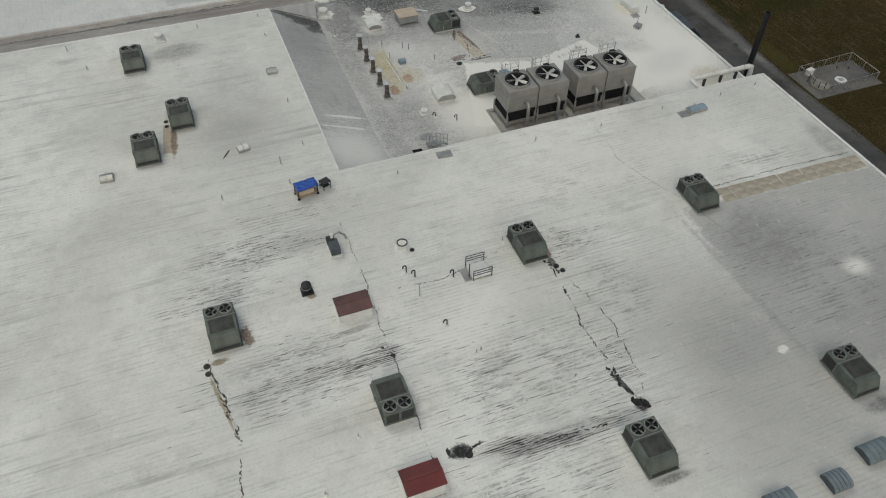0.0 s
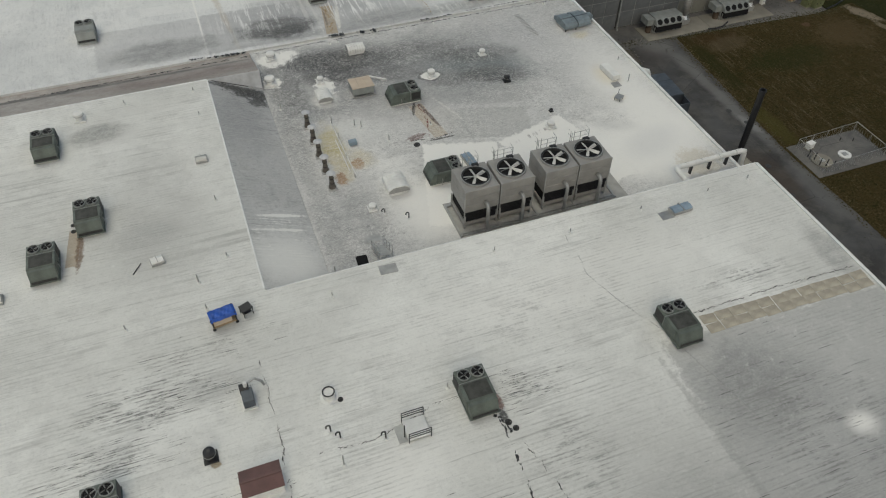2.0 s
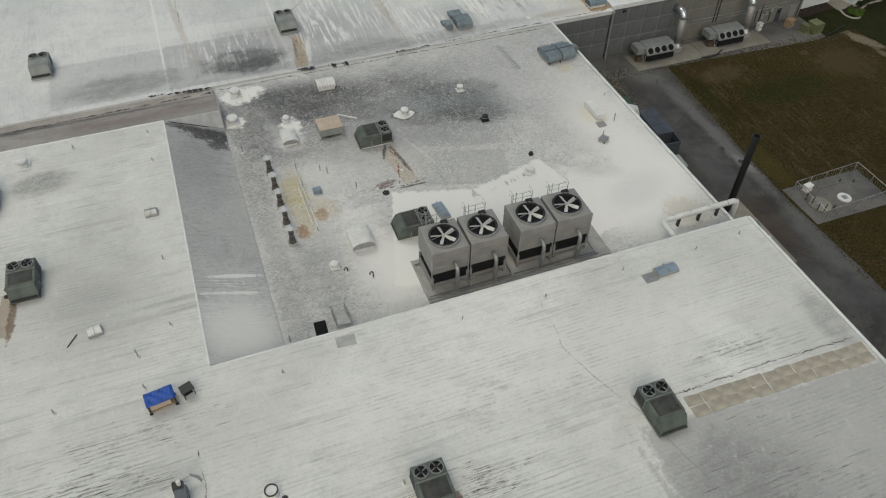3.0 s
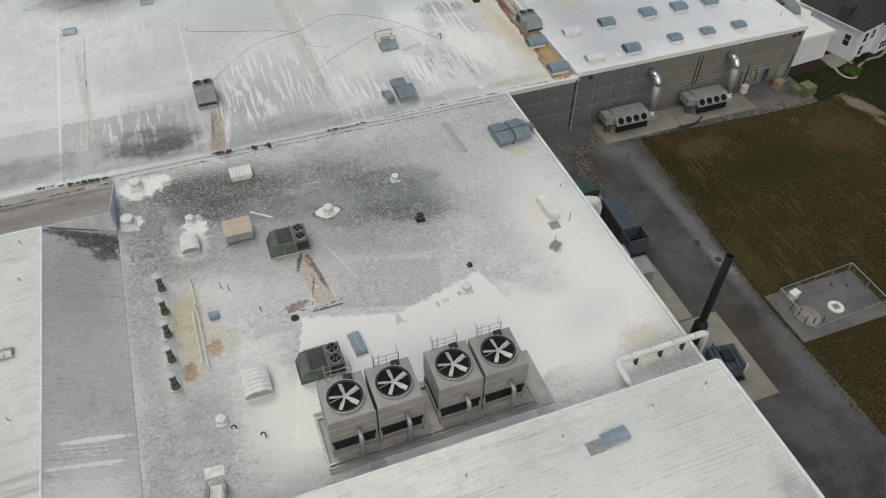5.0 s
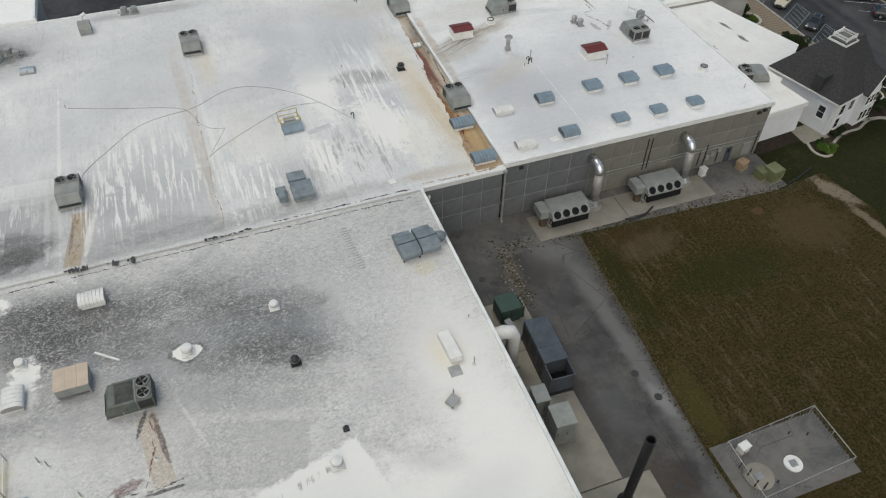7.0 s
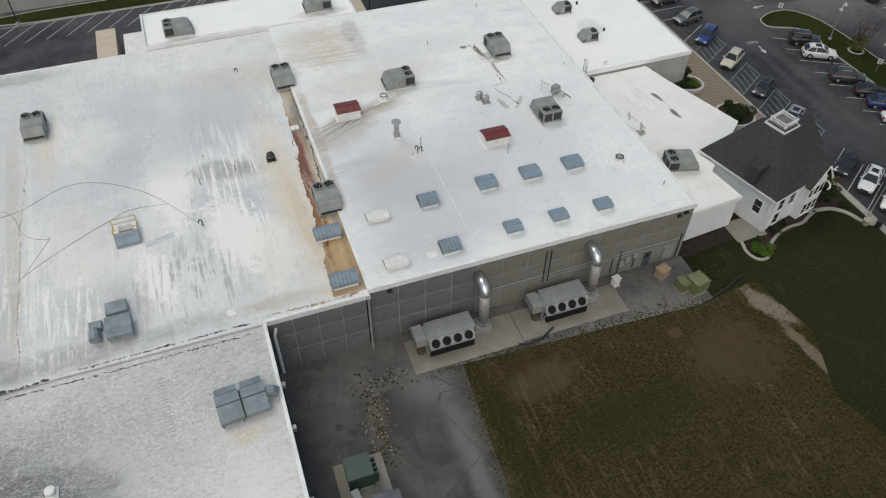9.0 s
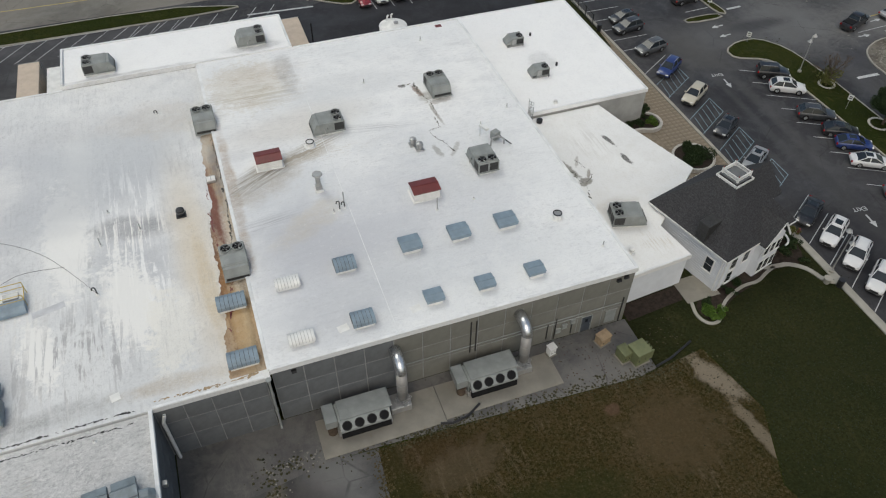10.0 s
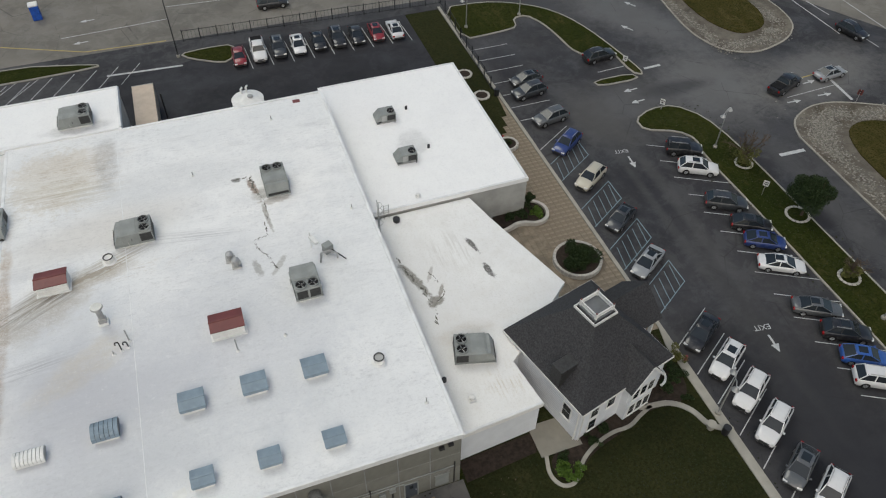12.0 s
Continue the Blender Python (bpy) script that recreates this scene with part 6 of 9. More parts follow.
# yellow-railed fan on the rear roof
u = thing("railed_hood", 48.4, 106.2, REAR_Z, 3, "blue-grey hood with a pale yellow guard frame", "roof hood")
part("hood", profile(B(), [(-0.9, 0.05), (-0.9, 0.35), (-0.5, 0.75), (0.3, 0.75), (0.3, 0.05)], -1.05, 1.05), BLUEGREY, u)
part("curb", box(B(), -0.95, 0.95, 0.3, 1.5, 0, 0.55), WHITE, u)
part("motor_rack", box(B(), -0.6, 0.6, 0.5, 1.2, 0.552, 0.75), GALV, u)
for y in (0.1, 1.6):
    bm = B()
    for x in (-1.05, 1.05):
        rod(bm, (x, y, 0), (x, y, 1.3), 0.035, seg=6)
    for z in (0.75, 1.3):
        rod(bm, (-1.05, y, z), (1.05, y, z), 0.035, seg=6)
    part("guard_rail", bm, YELLOWPAINT, u, "faded yellow guard rail")
for x in (-1.05, 1.05):
    part("side_rail", rod(B(), (x, 0.1, 0.75), (x, 1.6, 0.75), 0.035, seg=6), YELLOWPAINT, u)
lump("roof_board", box(B(), -1.3, 1.3, -0.35, 0.35, 0, 0.03, 0.01), EDGEGREY, 51.1, 105.2, REAR_Z, 12, "pale board lying on the rear roof", "board")
lump("roof_board", box(B(), -0.3, 0.4, -0.35, 0.35, 0, 0.05, 0.01), WHITE, 55.8, 94.6, REAR_Z, 12, "white paper-like panel on the roof edge", "board")
lump("roof_board", box(B(), -0.45, 0.45, -0.35, 0.35, 0, 0.02, 0.01), WHITE, 79.8, 95.0, EAST_Z, 10, "flat white patch board on the roof", "board")
lump("roof_board", box(B(), -0.45, 0.45, -0.35, 0.35, 0, 0.02, 0.01), WHITE, 73.6, 95.0, EAST_Z, 10, "flat white patch board on the roof", "board")
lump("roof_patch", box(B(), -0.4, 0.4, -0.3, 0.3, 0, 0.02, 0.01), REDMETAL, 96.6, 137.0, EAST_Z, 0, "small red lid on the white roof edge", "lid")

# stairs between the roof levels
u = thing("roof_stairs", 20.6, 53.0, PIT_Z, -3, "steel roof stairs with handrails down to the lower roof", "stairs")
for i in range(12):
    part("tread", box(B(), -0.5, 0.5, 3.3 - i * 0.28, 3.56 - i * 0.28, 0.16 + i * 0.2, 0.2 + i * 0.2), GALV, u)
for s in (-0.56, 0.56):
    part("stringer", bar(B(), (s, 3.5, 0.1), (s, 0.0, 2.45), 0.05, 0.24), GALV, u)
    bm = B()
    for k in range(4):
        y, z = 3.4 - k * 1.1, 0.15 + k * 0.78
        rod(bm, (s, y, z), (s, y, z + 1.05), 0.028, seg=6)
    for up in (0.55, 1.05):
        rod(bm, (s, 3.4, 0.15 + up), (s, 0.1, 2.49 + up), 0.028, seg=6)
    part("handrail", bm, GALV, u)
lump("grating", box(B(), -0.7, 0.7, -0.45, 0.45, 0, 0.05, 0.01), GALV, 20.7, 57.7, PIT_Z, -3, "grey grating mat at the foot of the stairs", "grating")
lump("grating", box(B(), -0.75, 0.75, -0.5, 0.5, 0, 0.05, 0.01), GALV, 20.3, 51.6, MAIN_Z, -3, "grey grating mat at the head of the stairs", "grating")
lump("black_mat", box(B(), -0.5, 0.5, -1.05, 1.05, 0, 0.04, 0.01), DEEP, 19.0, 55.0, PIT_Z, -3, "black rectangular mat on the white roof", "mat")

# pipe run over the step and its risers
u = thing("insulated_pipe", 0, 0, 0, 0, "fat white insulated pipe bending over the roof edge", "pipe")
pts = [(51.0, 52.9, 8.1), (51.0, 55.2, 8.1)] + [tuple(p) for p in arc((51.5, 55.2, 8.1), 0.5, 180, 90, 4, "xy")] + [(58.8, 55.75, 8.1), (59.15, 55.75, 7.95), (59.25, 55.75, 7.5), (59.25, 55.75, 0.05)]
smooth(part("pipe", pipe(B(), pts, 0.27, 14), WHITE, u))
for x in (53.0, 55.2, 57.2):
    part("support", box(B(), x - 0.08, x + 0.08, 55.6, 55.9, PIT_Z, 7.85), BLACK, u)
for x in (52.2, 54.0, 56.0, 58.0):
    part("band", rod(B(), (x, 55.75, 8.1), (x + 0.06, 55.75, 8.1), 0.285, seg=14), GALV, u)
u = thing("pipe_rack", 22.6, 71.0, PIT_Z, 0, "thin white gas pipes on stanchions over yellow stains", "pipe rack")
part("pipe", rod(B(), (-1.2, 4.6, 0.35), (-1.0, -4.8, 0.35), 0.05, seg=8), WHITE, u)
part("pipe", rod(B(), (-1.5, 1.4, 0.35), (-1.4, -4.0, 0.35), 0.05, seg=8), WHITE, u)
for y in (4.4, 1.5, -1.5, -4.6):
    part("stanchion", rod(B(), (-1.1, y, 0), (-1.1, y, 1.1 if y > 0 else 0.5), 0.04, seg=6), GALV, u)
part("valve_box", box(B(), -0.3, 0.5, 0.2, 0.8, 0.05, 0.5, 0.03), BLUEGREY, u)

# antenna frame, wall ladders and small fittings round the bright roofs
u = thing("antenna_frame", 94.6, 113.6, EAST_Z, 20, "white bracket frame with cables beside the unit", "antenna mount")
part("mast", rod(B(), (-0.8, 1.5, 0), (-0.8, 1.5, 1.9), 0.05, seg=8), WHITE, u)
part("panel", box(B(), -1.0, -0.6, 0.4, 1.5, 1.3, 1.55, 0.03), WHITE, u)
part("cabinet", box(B(), -0.4, 0.4, -0.3, 0.4, 0.2, 1.1, 0.03), LIGHTGREY, u)
part("pipes", pipe(B(), [(-1.2, -0.6, 0.1), (-0.9, -0.4, 0.9), (-0.2, -0.6, 0.95), (0.3, -1.0, 0.6), (0.3, -1.0, 0)], 0.09, 8), GALV, u)
part("strut", bar(B(), (0.1, -0.5, 0.8), (0.8, -1.6, 0.05), 0.08, 0.08), BLACK, u)
for x, y, z0, z1, name in ((101.5, 119.3, LOW_Z, 6.0, "steel wall ladder up to the white roof"), (100.25, 117.4, LOW_Z, 8.5, "caged steel ladder up to the high roof")):
    u = thing("ladder", x, y, z0, 0 if x > 101 else 90, name, "ladder")
    for s in (-0.25, 0.25):
        part("rail", rod(B(), (s, 0, 0), (s, 0, z1 - z0), 0.035, seg=6), GALV, u)
    for i in range(int((z1 - z0) / 0.3)):
        part("rung", rod(B(), (-0.25, 0, 0.2 + i * 0.3), (0.25, 0, 0.2 + i * 0.3), 0.02, seg=6), GALV, u)
    if x < 101:
        for i in range(4):
            part("cage_hoop", pipe(B(), [tuple(p) for p in arc((0, 0, 1.6 + i * 0.75), 0.4, 180, 360, 8, "xy")], 0.025, 6), GALV, u)
lump("tar_bucket", rod(B(), (0, 0, 0), (0, 0, 0.4), 0.32, 0.36, 14), BLACK, 102.3, 118.6, LOW_Z, 0, "black tub in the corner of the low roof", "tub")
lump("tar_bucket", rod(B(), (0, 0, 0), (0, 0, 0.35), 0.22, 0.2, 12), BLACK, 100.5, 99.6, LOW_Z, 0, "small black pipe cover by the wall", "cover")


def small_unit(x, y, z):
    u = thing("small_rooftop_unit", x, y, z, -90, "small light grey rooftop unit with one dark fan", "air conditioner", "small rooftop units")
    part("sleepers", box(B(), -0.8, 0.8, -1.1, 1.1, 0, 0.14), GALV, u)
    part("body", box(B(), -0.75, 0.75, -0.6, 1.1, 0.143, 1.1, 0.03), LIGHTGREY, u)
    part("hood", profile(B(), [(-0.604, 0.3), (-0.604, 1.05), (-1.2, 0.5), (-1.2, 0.3)], -0.7, 0.7), LIGHTGREY, u)
    fan(u, 0.15, 0.65, 1.102, 0.36, 4, 0.1, BLACK)
    part("side_coil", box(B(), 0.752, 0.775, 0.1, 1.0, 0.3, 0.95), COIL, u)
    part("side_panel", box(B(), 0.752, 0.775, -0.5, 0.0, 0.3, 0.95), GALV, u)
    part("gas_line", pipe(B(), [(1.0, 0.9, 0.02), (1.0, 0.9, 0.5), (0.75, 0.9, 0.5)], 0.04, 6), BLACK, u)
    return u


small_unit(105.7, 134.0, NEW_Z)
small_unit(105.8, 126.6, NEW_Z)
for x, y in ((108.5, 135.0), (108.7, 127.6)):
    lump("filter_can", rod(B(), (0, 0, 0), (0, 0, 0.4), 0.14, seg=10), BLACK, x, y, NEW_Z, 0, "small black can beside the roof unit", "can")
# exhaust unit and sooty fittings far on the rear roof
u = thing("exhaust_fan", 28.7, 133.6, REAR_Z, 0, "grey exhaust fan box with a pipe on top", "exhaust fan")
part("case", profile(B(), [(-0.7, 0), (-0.7, 0.7), (-0.3, 1.3), (0.6, 1.3), (0.7, 0)], -0.7, 0.7), LIGHTGREY, u)
part("outlet", pipe(B(), [(-0.2, 0.9, 1.0), (-0.2, 1.3, 1.5), (0.3, 1.6, 1.6)], 0.2, 10), WHITE, u)
for x, y in ((33.4, 136.8), (34.6, 136.6), (20.0, 131.2), (21.0, 130.4), (18.8, 130.2)):
    mushroom_vent(x, y, REAR_Z, 0.45, 0.9, LIGHTGREY, "grey vent fitting among soot on the rear roof")
# hose lying across the rear roof
for name, pts in (("hose", ((27.0, 104.6), (27.6, 104.2), (27.2, 105.6), (30.5, 109.2), (32.9, 111.9), (36, 112.9), (39.2, 113.1), (43.0, 115.9), (46.3, 115.3), (50.0, 112.7), (52.5, 109.6), (54.9, 105.8))),
                  ("hose", ((25.9, 117.8), (30.9, 115.9), (36.1, 114.5), (38.6, 113.2), (39.4, 109.6), (41.5, 108.4), (42.0, 109.0), (39.9, 105.0), (39.4, 104.0), (40.2, 105.0), (43.4, 107.2), (47.4, 109.5), (49.0, 110.4), (52.4, 109.8)))):
    cu = bpy.data.curves.new("hose", "CURVE")
    cu.dimensions, cu.bevel_depth, cu.bevel_resolution = "3D", 0.014, 1
    sp = cu.splines.new("NURBS")
    sp.points.add(len(pts) - 1)
    for q, (x, y) in zip(sp.points, pts):
        q.co = (x, y, REAR_Z + 0.022, 1)
    sp.use_endpoint_u, sp.order_u = True, 3
    cu.materials.append(BLACK)
    tagged(new(name, cu), "thin dark hose snaking over the white roof", "hose")


# ---- tar seams, drains and pads on the roofs ----
CRACK = plain("cracked_mastic", (0.15, 0.145, 0.125), 0.9, 0.0, 2.0, 0.4)


def tar_seam(name, pts, z, width, seed, material, label):
    """A ragged, broken line of mastic along a course."""
    rng = random.Random(seed)
    bm = B()
    for (ax, ay), (bx, by) in zip(pts, pts[1:]):
        n = max(1, int(math.hypot(bx - ax, by - ay) / 0.16))
        for i in range(n):
            t = (i + rng.random()) / n
            heavy = noise.noise((ax + (bx - ax) * t, ay + (by - ay) * t, seed * 1.7)) + 0.55 * noise.noise((3 * (ax + (bx - ax) * t), 3 * (ay + (by - ay) * t), seed))
            if heavy < -0.22:
                continue
            w, l = width * (0.25 + 0.9 * max(0.0, heavy)) * rng.uniform(0.5, 1.3), rng.uniform(0.08, 0.26)
            cx, cy = ax + (bx - ax) * t + rng.gauss(0, width * 0.3) + 0.25 * noise.noise((0.7 * ay, 0.7 * ax, t * 4)), ay + (by - ay) * t + rng.gauss(0, 0.04)
            a = math.atan2(by - ay, bx - ax) + rng.gauss(0, 0.3)
            k = rng.randint(5, 7)
            poly = []
            for j in range(k):
                th = 2 * math.pi * j / k
                u_, v_ = l * math.cos(th) * rng.uniform(0.6, 1.1), w * math.sin(th) * rng.uniform(0.5, 1.2)
                poly.append((cx + u_ * math.cos(a) - v_ * math.sin(a), cy + u_ * math.sin(a) + v_ * math.cos(a)))
            prism(bm, poly, z, z + 0.008 + rng.random() * 0.01)
    return tagged(new(name, mesh(name, bm, material)), label, "roof seam", kind="stuff")


for i, (pts, z, w, m) in enumerate((
        (((8.5, 46), (8.7, 40), (8.5, 36), (8.4, 31), (8.4, 26), (8.2, 18)), MAIN_Z, 0.07, BLACK), (((23.3, 35.4), (23.4, 32.6), (22.9, 28.3), (23.1, 24.1), (23.5, 21.6)), MAIN_Z, 0.13, BLACK),
        (((24.1, 33.5), (24.6, 31.8), (25.2, 28.3), (24.8, 24.0), (24.2, 22.2)), MAIN_Z, 0.07, COIL), (((25.6, 92.7), (28.5, 92.4), (31.2, 92.2)), REAR_Z, 0.6, BLACK), (((37.4, 92.6), (39.5, 92.5), (41.4, 92.7)), REAR_Z, 0.4, BLACK), (((9, 92.9), (13, 92.5), (16, 92.4)), REAR_Z, 0.5, BLACK), (((44, 92.8), (50, 92.9), (57, 93)), REAR_Z, 0.16, COIL), (((-4.3, 35.4), (-3.8, 30.6), (-3.3, 28.1)), MAIN_Z, 0.16, BARK), (((-4.2, 34.0), (-3.6, 30.6), (-3.3, 28.1), (-3.9, 24.1), (-3.9, 18)), MAIN_Z, 0.11, BLACK),
        (((10.6, 37.3), (14.6, 36.9), (20, 38.2)), MAIN_Z, 0.06, BLACK), (((41.4, 38.9), (50, 38.9), (57, 38.6)), MAIN_Z, 0.07, BLACK), (((-75, 91.0), (-10, 91.2), (16, 91.6)), PIT_Z + 0.08, 0.16, BLACK),
        (((16.5, 91.9), (35, 92.0), (57, 92.0)), PIT_Z, 0.13, BLACK), (((39.6, 120), (39.2, 110), (39.4, 93.4)), REAR_Z, 0.07, WOOD), (((14.2, 120), (14.0, 108)), REAR_Z, 0.07, BLACK),
        (((26.4, 100.2), (27.0, 97), (26.2, 93.4)), REAR_Z, 0.3, WOOD), (((89.8, 126.2), (89.9, 123.6), (90.5, 122.2), (90.2, 120), (89.8, 117.6), (88.5, 117.2), (89.0, 115.7), (90.1, 113.2)), EAST_Z, 0.12, CRACK), (((88.2, 126.0), (89.8, 126.2), (89.8, 124.0)), EAST_Z, 0.24, CRACK),
        (((100.8, 113.8), (101.4, 111.4), (101.9, 109.6), (102.3, 107.2), (101.9, 105.2)), LOW_Z, 0.2, CRACK), (((102.4, 107.4), (103.8, 108.4), (103.2, 111.2)), LOW_Z, 0.12, CRACK), (((58.6, 93.3), (62, 93.2), (66.4, 93.2)), REAR_Z, 0.16, WOOD),
        (((65.4, 116.6), (65.2, 110), (66.0, 104), (65.0, 98)), REAR_Z + 0.012, 0.14, REDMETAL), (((66.9, 124), (67.0, 117), (66.6, 106)), REAR_Z + 0.012, 0.12, COIL), (((31.2, 76), (31.4, 73), (30.6, 70.2)), PIT_Z, 0.12, REDMETAL),
        (((28.6, 70.0), (31.0, 69.6), (33.2, 69.9)), PIT_Z, 0.1, BLACK), (((35.9, 50), (35.7, 45), (39, 36), (41, 28)), MAIN_Z, 0.05, GALV))):
    tar_seam("tar_seam", pts, z + 0.002, w, 11 + i, m, "ragged line of weathered mastic along a roof seam")
for x, y, z, r in ((23.8, 35.0, MAIN_Z, 0.2), (24.1, 34.4, MAIN_Z, 0.18), (-4.5, 34.9, MAIN_Z, 0.2), (-4.5, 34.2, MAIN_Z, 0.18), (10.2, 22.2, MAIN_Z, 0.3), (10.7, 21.8, MAIN_Z, 0.22), (23.3, 21.4, MAIN_Z, 0.24), (23.8, 21.1, MAIN_Z, 0.22), (28.9, 69.2, PIT_Z, 0.28), (13.3, 40.8, MAIN_Z, 0.16), (-3.9, 65.8, MAIN_Z, 0.18), (-3.9, 65.0, MAIN_Z, 0.18)):
    u = thing("roof_drain", x, y, z, 0, "black domed roof drain strainer", "roof drain")
    part("ring", ring(B(), (0, 0), r * 0.8, r * 1.25, 0, 0.05, 16), BLACK, u)
    part("dome", rod(B(), (0, 0, 0.0), (0, 0, 0.16), r * 0.78, r * 0.4, 12), COIL, u)

def grime_streaks(areas, z, seed, material, label):
    """Thin dark deposits lying along the lap ribs of the roof coat: (x, y, half length, half width, count)."""
    rng = random.Random(seed)
    verts, faces = [], []
    for cx, cy, rx, ry, n in areas:
        for _ in range(n):
            x, y = cx + rng.gauss(0, rx * 0.5), cy + rng.gauss(0, ry * 0.5)
            y = round(y / 0.17) * 0.17 + rng.gauss(0, 0.03)
            if noise.noise((0.3 * x, 0.9 * y, seed)) < -0.12:
                continue
            length, wide = rng.uniform(0.08, 0.7) * (2.4 if rng.random() < 0.15 else 1.0), rng.uniform(0.006, 0.026)
            k, m = len(verts), rng.randint(3, 4)
            for side in (1, -1):
                for i in range(m):
                    u_ = (-1 + 2 * i / (m - 1)) * side
                    verts.append((x + u_ * length + rng.gauss(0, 0.02), y + side * wide * rng.uniform(0.2, 1.3) * (1.1 - abs(u_)), z + 0.004 + 0.003 * rng.random()))
            faces.append(tuple(range(k, k + 2 * m))[::-1])
    me = bpy.data.meshes.new("grime_streaks")
    me.from_pydata(verts, [], faces)
    me.materials.append(material)
    return tagged(new("grime_streaks", me), label, "grime", kind="stuff")


grime_streaks([(2.0, 32.0, 7.0, 3.4, 520), (6.4, 31.2, 3.0, 0.7, 110), (0.8, 45.0, 6.0, 2.4, 260), (-2.6, 41.4, 4.5, 1.4, 170), (17, 26.4, 8.0, 4.6, 420), (17.5, 20.8, 5.5, 0.8, 420), (13.4, 21.6, 2.4, 0.9, 200), (26, 37.4, 4.5, 1.6, 120),
               (46, 28, 10, 8, 260), (13, 18, 9, 3, 150), (4.5, 48.4, 5, 1.5, 70), (8.2, 31.3, 0.7, 1.2, 70), (23.6, 25, 1.6, 4, 120)], MAIN_Z, 71, BLACK, "short black grime streaks along the roof laps")
for pts, w, m in ((((9.7, 22.5), (10.9, 21.9)), 0.55, BLACK), (((10.6, 22.2), (12.3, 22.4)), 0.22, BLACK), (((22.7, 24.8), (23.0, 23.4), (23.4, 22.0)), 0.3, BLACK), (((23.2, 21.8), (23.9, 20.6)), 0.5, MULCH), (((23.2, 35.9), (23.9, 34.2)), 0.28, BLACK),
                  (((8.1, 32.2), (8.5, 30.6)), 0.3, BLACK), (((17.0, 20.9), (20.6, 20.6)), 0.2, BLACK)):
    tar_seam("tar_patch", pts, MAIN_Z + 0.003, w, 90 + len(pts), m, "black ragged patch of pooled tar")

# tan walk pads laid in two rows from the unit to the roof edge
pad_mesh = mesh("walk_pad", box(B(), -0.645, 0.645, -0.43, 0.43, 0, 0.03, 0.008), plain("tan_walk_pad", (0.42, 0.385, 0.32), 0.9, 0.0, 0.8, 0.3, (0.16, 0.13, 0.1), 0.7))
path_ = thing("walkway_pads", 41.7, 37.6, MAIN_Z, -1.5, "tan square walk pads in two rows on the roof", "walkway")
rng = random.Random(5)
for i in range(12):
    for j in range(2):
        p = part("pad", pad_mesh, None, path_)
        p.matrix_basis = pose(0.7 + i * 1.3 + rng.gauss(0, 0.03), -0.45 + j * 0.88 + rng.gauss(0, 0.04), 0.002 + 0.004 * ((i + j) % 3), 0, 0, rng.gauss(0, 1.5))
path_ = thing("step_marks", 49.6, 90.2, PIT_Z, -86, "row of short bars laid like a ladder on the roof", "bars")
mark_mesh = mesh("bar", box(B(), -0.03, 0.03, -0.35, 0.35, 0, 0.04), GALV)
for i in range(17):
    p = part("bar", mark_mesh, None, path_)
    p.matrix_basis = pose(0.2 + i * 0.33, 0, 0.002)


# ---- precast panels on the long front wall ----
front = thing("wall_panels", 0, 0, 0, 0, "grey precast panels with pale sealed joints on the front wall", "wall panels")
tagged(front, kind="structure")
rows_ = ((0.05, 2.35), (2.43, 4.55), (4.63, 6.85))
cell = {}
for i in range(13):
    for j, (z0, z1) in enumerate(rows_):
        key = (i >= 4, j)
        if key not in cell:
            cell[key] = mesh("panel", box(B(), -1.195, 1.195, -0.06, 0.06, 0, z1 - z0, 0.015), PANEL_TAN if i >= 4 else PANEL)
        p = part("panel", cell[key], None, front)
        p.matrix_basis = pose(68.55 + i * 2.48, 93.085, z0)
for i in range(4):
    for j, (z0, z1) in enumerate(rows_):
        key = ("rear", j)
        if key not in cell:
            cell[key] = mesh("panel", box(B(), -1.02, 1.02, -0.06, 0.06, 0, min(z1, 6.5) - z0, 0.015), PANEL)
        p = part("panel", cell[key], None, front)
        p.matrix_basis = pose(59.4 + i * 2.11, 92.725, z0)
for i in range(16):
    for j, (z0, z1) in enumerate(rows_[:2] + ((4.63, 6.3),)):
        key = ("side", j)
        if key not in cell:
            cell[key] = mesh("panel", box(B(), -0.06, 0.06, -1.2, 1.2, 0, z1 - z0, 0.015), PANEL)
        p = part("panel", cell[key], None, front)
        p.matrix_basis = pose(58.245, 54.6 + i * 2.46, z0)

u = thing("downspout", 66.98, 92.4, 0, 0, "long grey rain downspout at the wall corner", "downspout")
part("pipe", rod(B(), (0, 0, 0.25), (0, 0, 6.9), 0.11, seg=10), LIGHTGREY, u)
part("outlet", pipe(B(), [(0, 0, 0.3), (0.0, -0.25, 0.1)], 0.11, 10), LIGHTGREY, u)
part("funnel", rod(B(), (0, 0, 6.6), (0, 0, 7.0), 0.12, 0.24, 10), LIGHTGREY, u)
for z in (2.4, 4.6):
    part("strap", box(B(), -0.14, 0.14, -0.05, 0.4, z, z + 0.05), GALV, u)
u = thing("downspout", 58.75, 92.3, 0, 0, "bent white overflow pipe in the wall corner", "downspout")
part("pipe", pipe(B(), [(0, 0, 0.1), (0, 0, 5.4), (0.2, 0.2, 5.9), (0.2, 0.35, 5.9)], 0.14, 10), WHITE, u)
for x, z in ((69.0, 6.4), (98.6, 6.5), (97.9, 6.3)):
    lump("wall_light", profile(B(), [(-0.3, 0), (-0.1, -0.15), (0.0, -0.15), (0.0, 0.2), (-0.2, 0.2)], -0.2, 0.2), BLACK, x, 93.02, z, 0, "small dark wall pack light", "wall light")
door_ = thing("door_1", 95.5, 93.02, 0.06, 0, "closed grey-blue steel service door in the wall", "door")
tagged(door_, kind="structure")
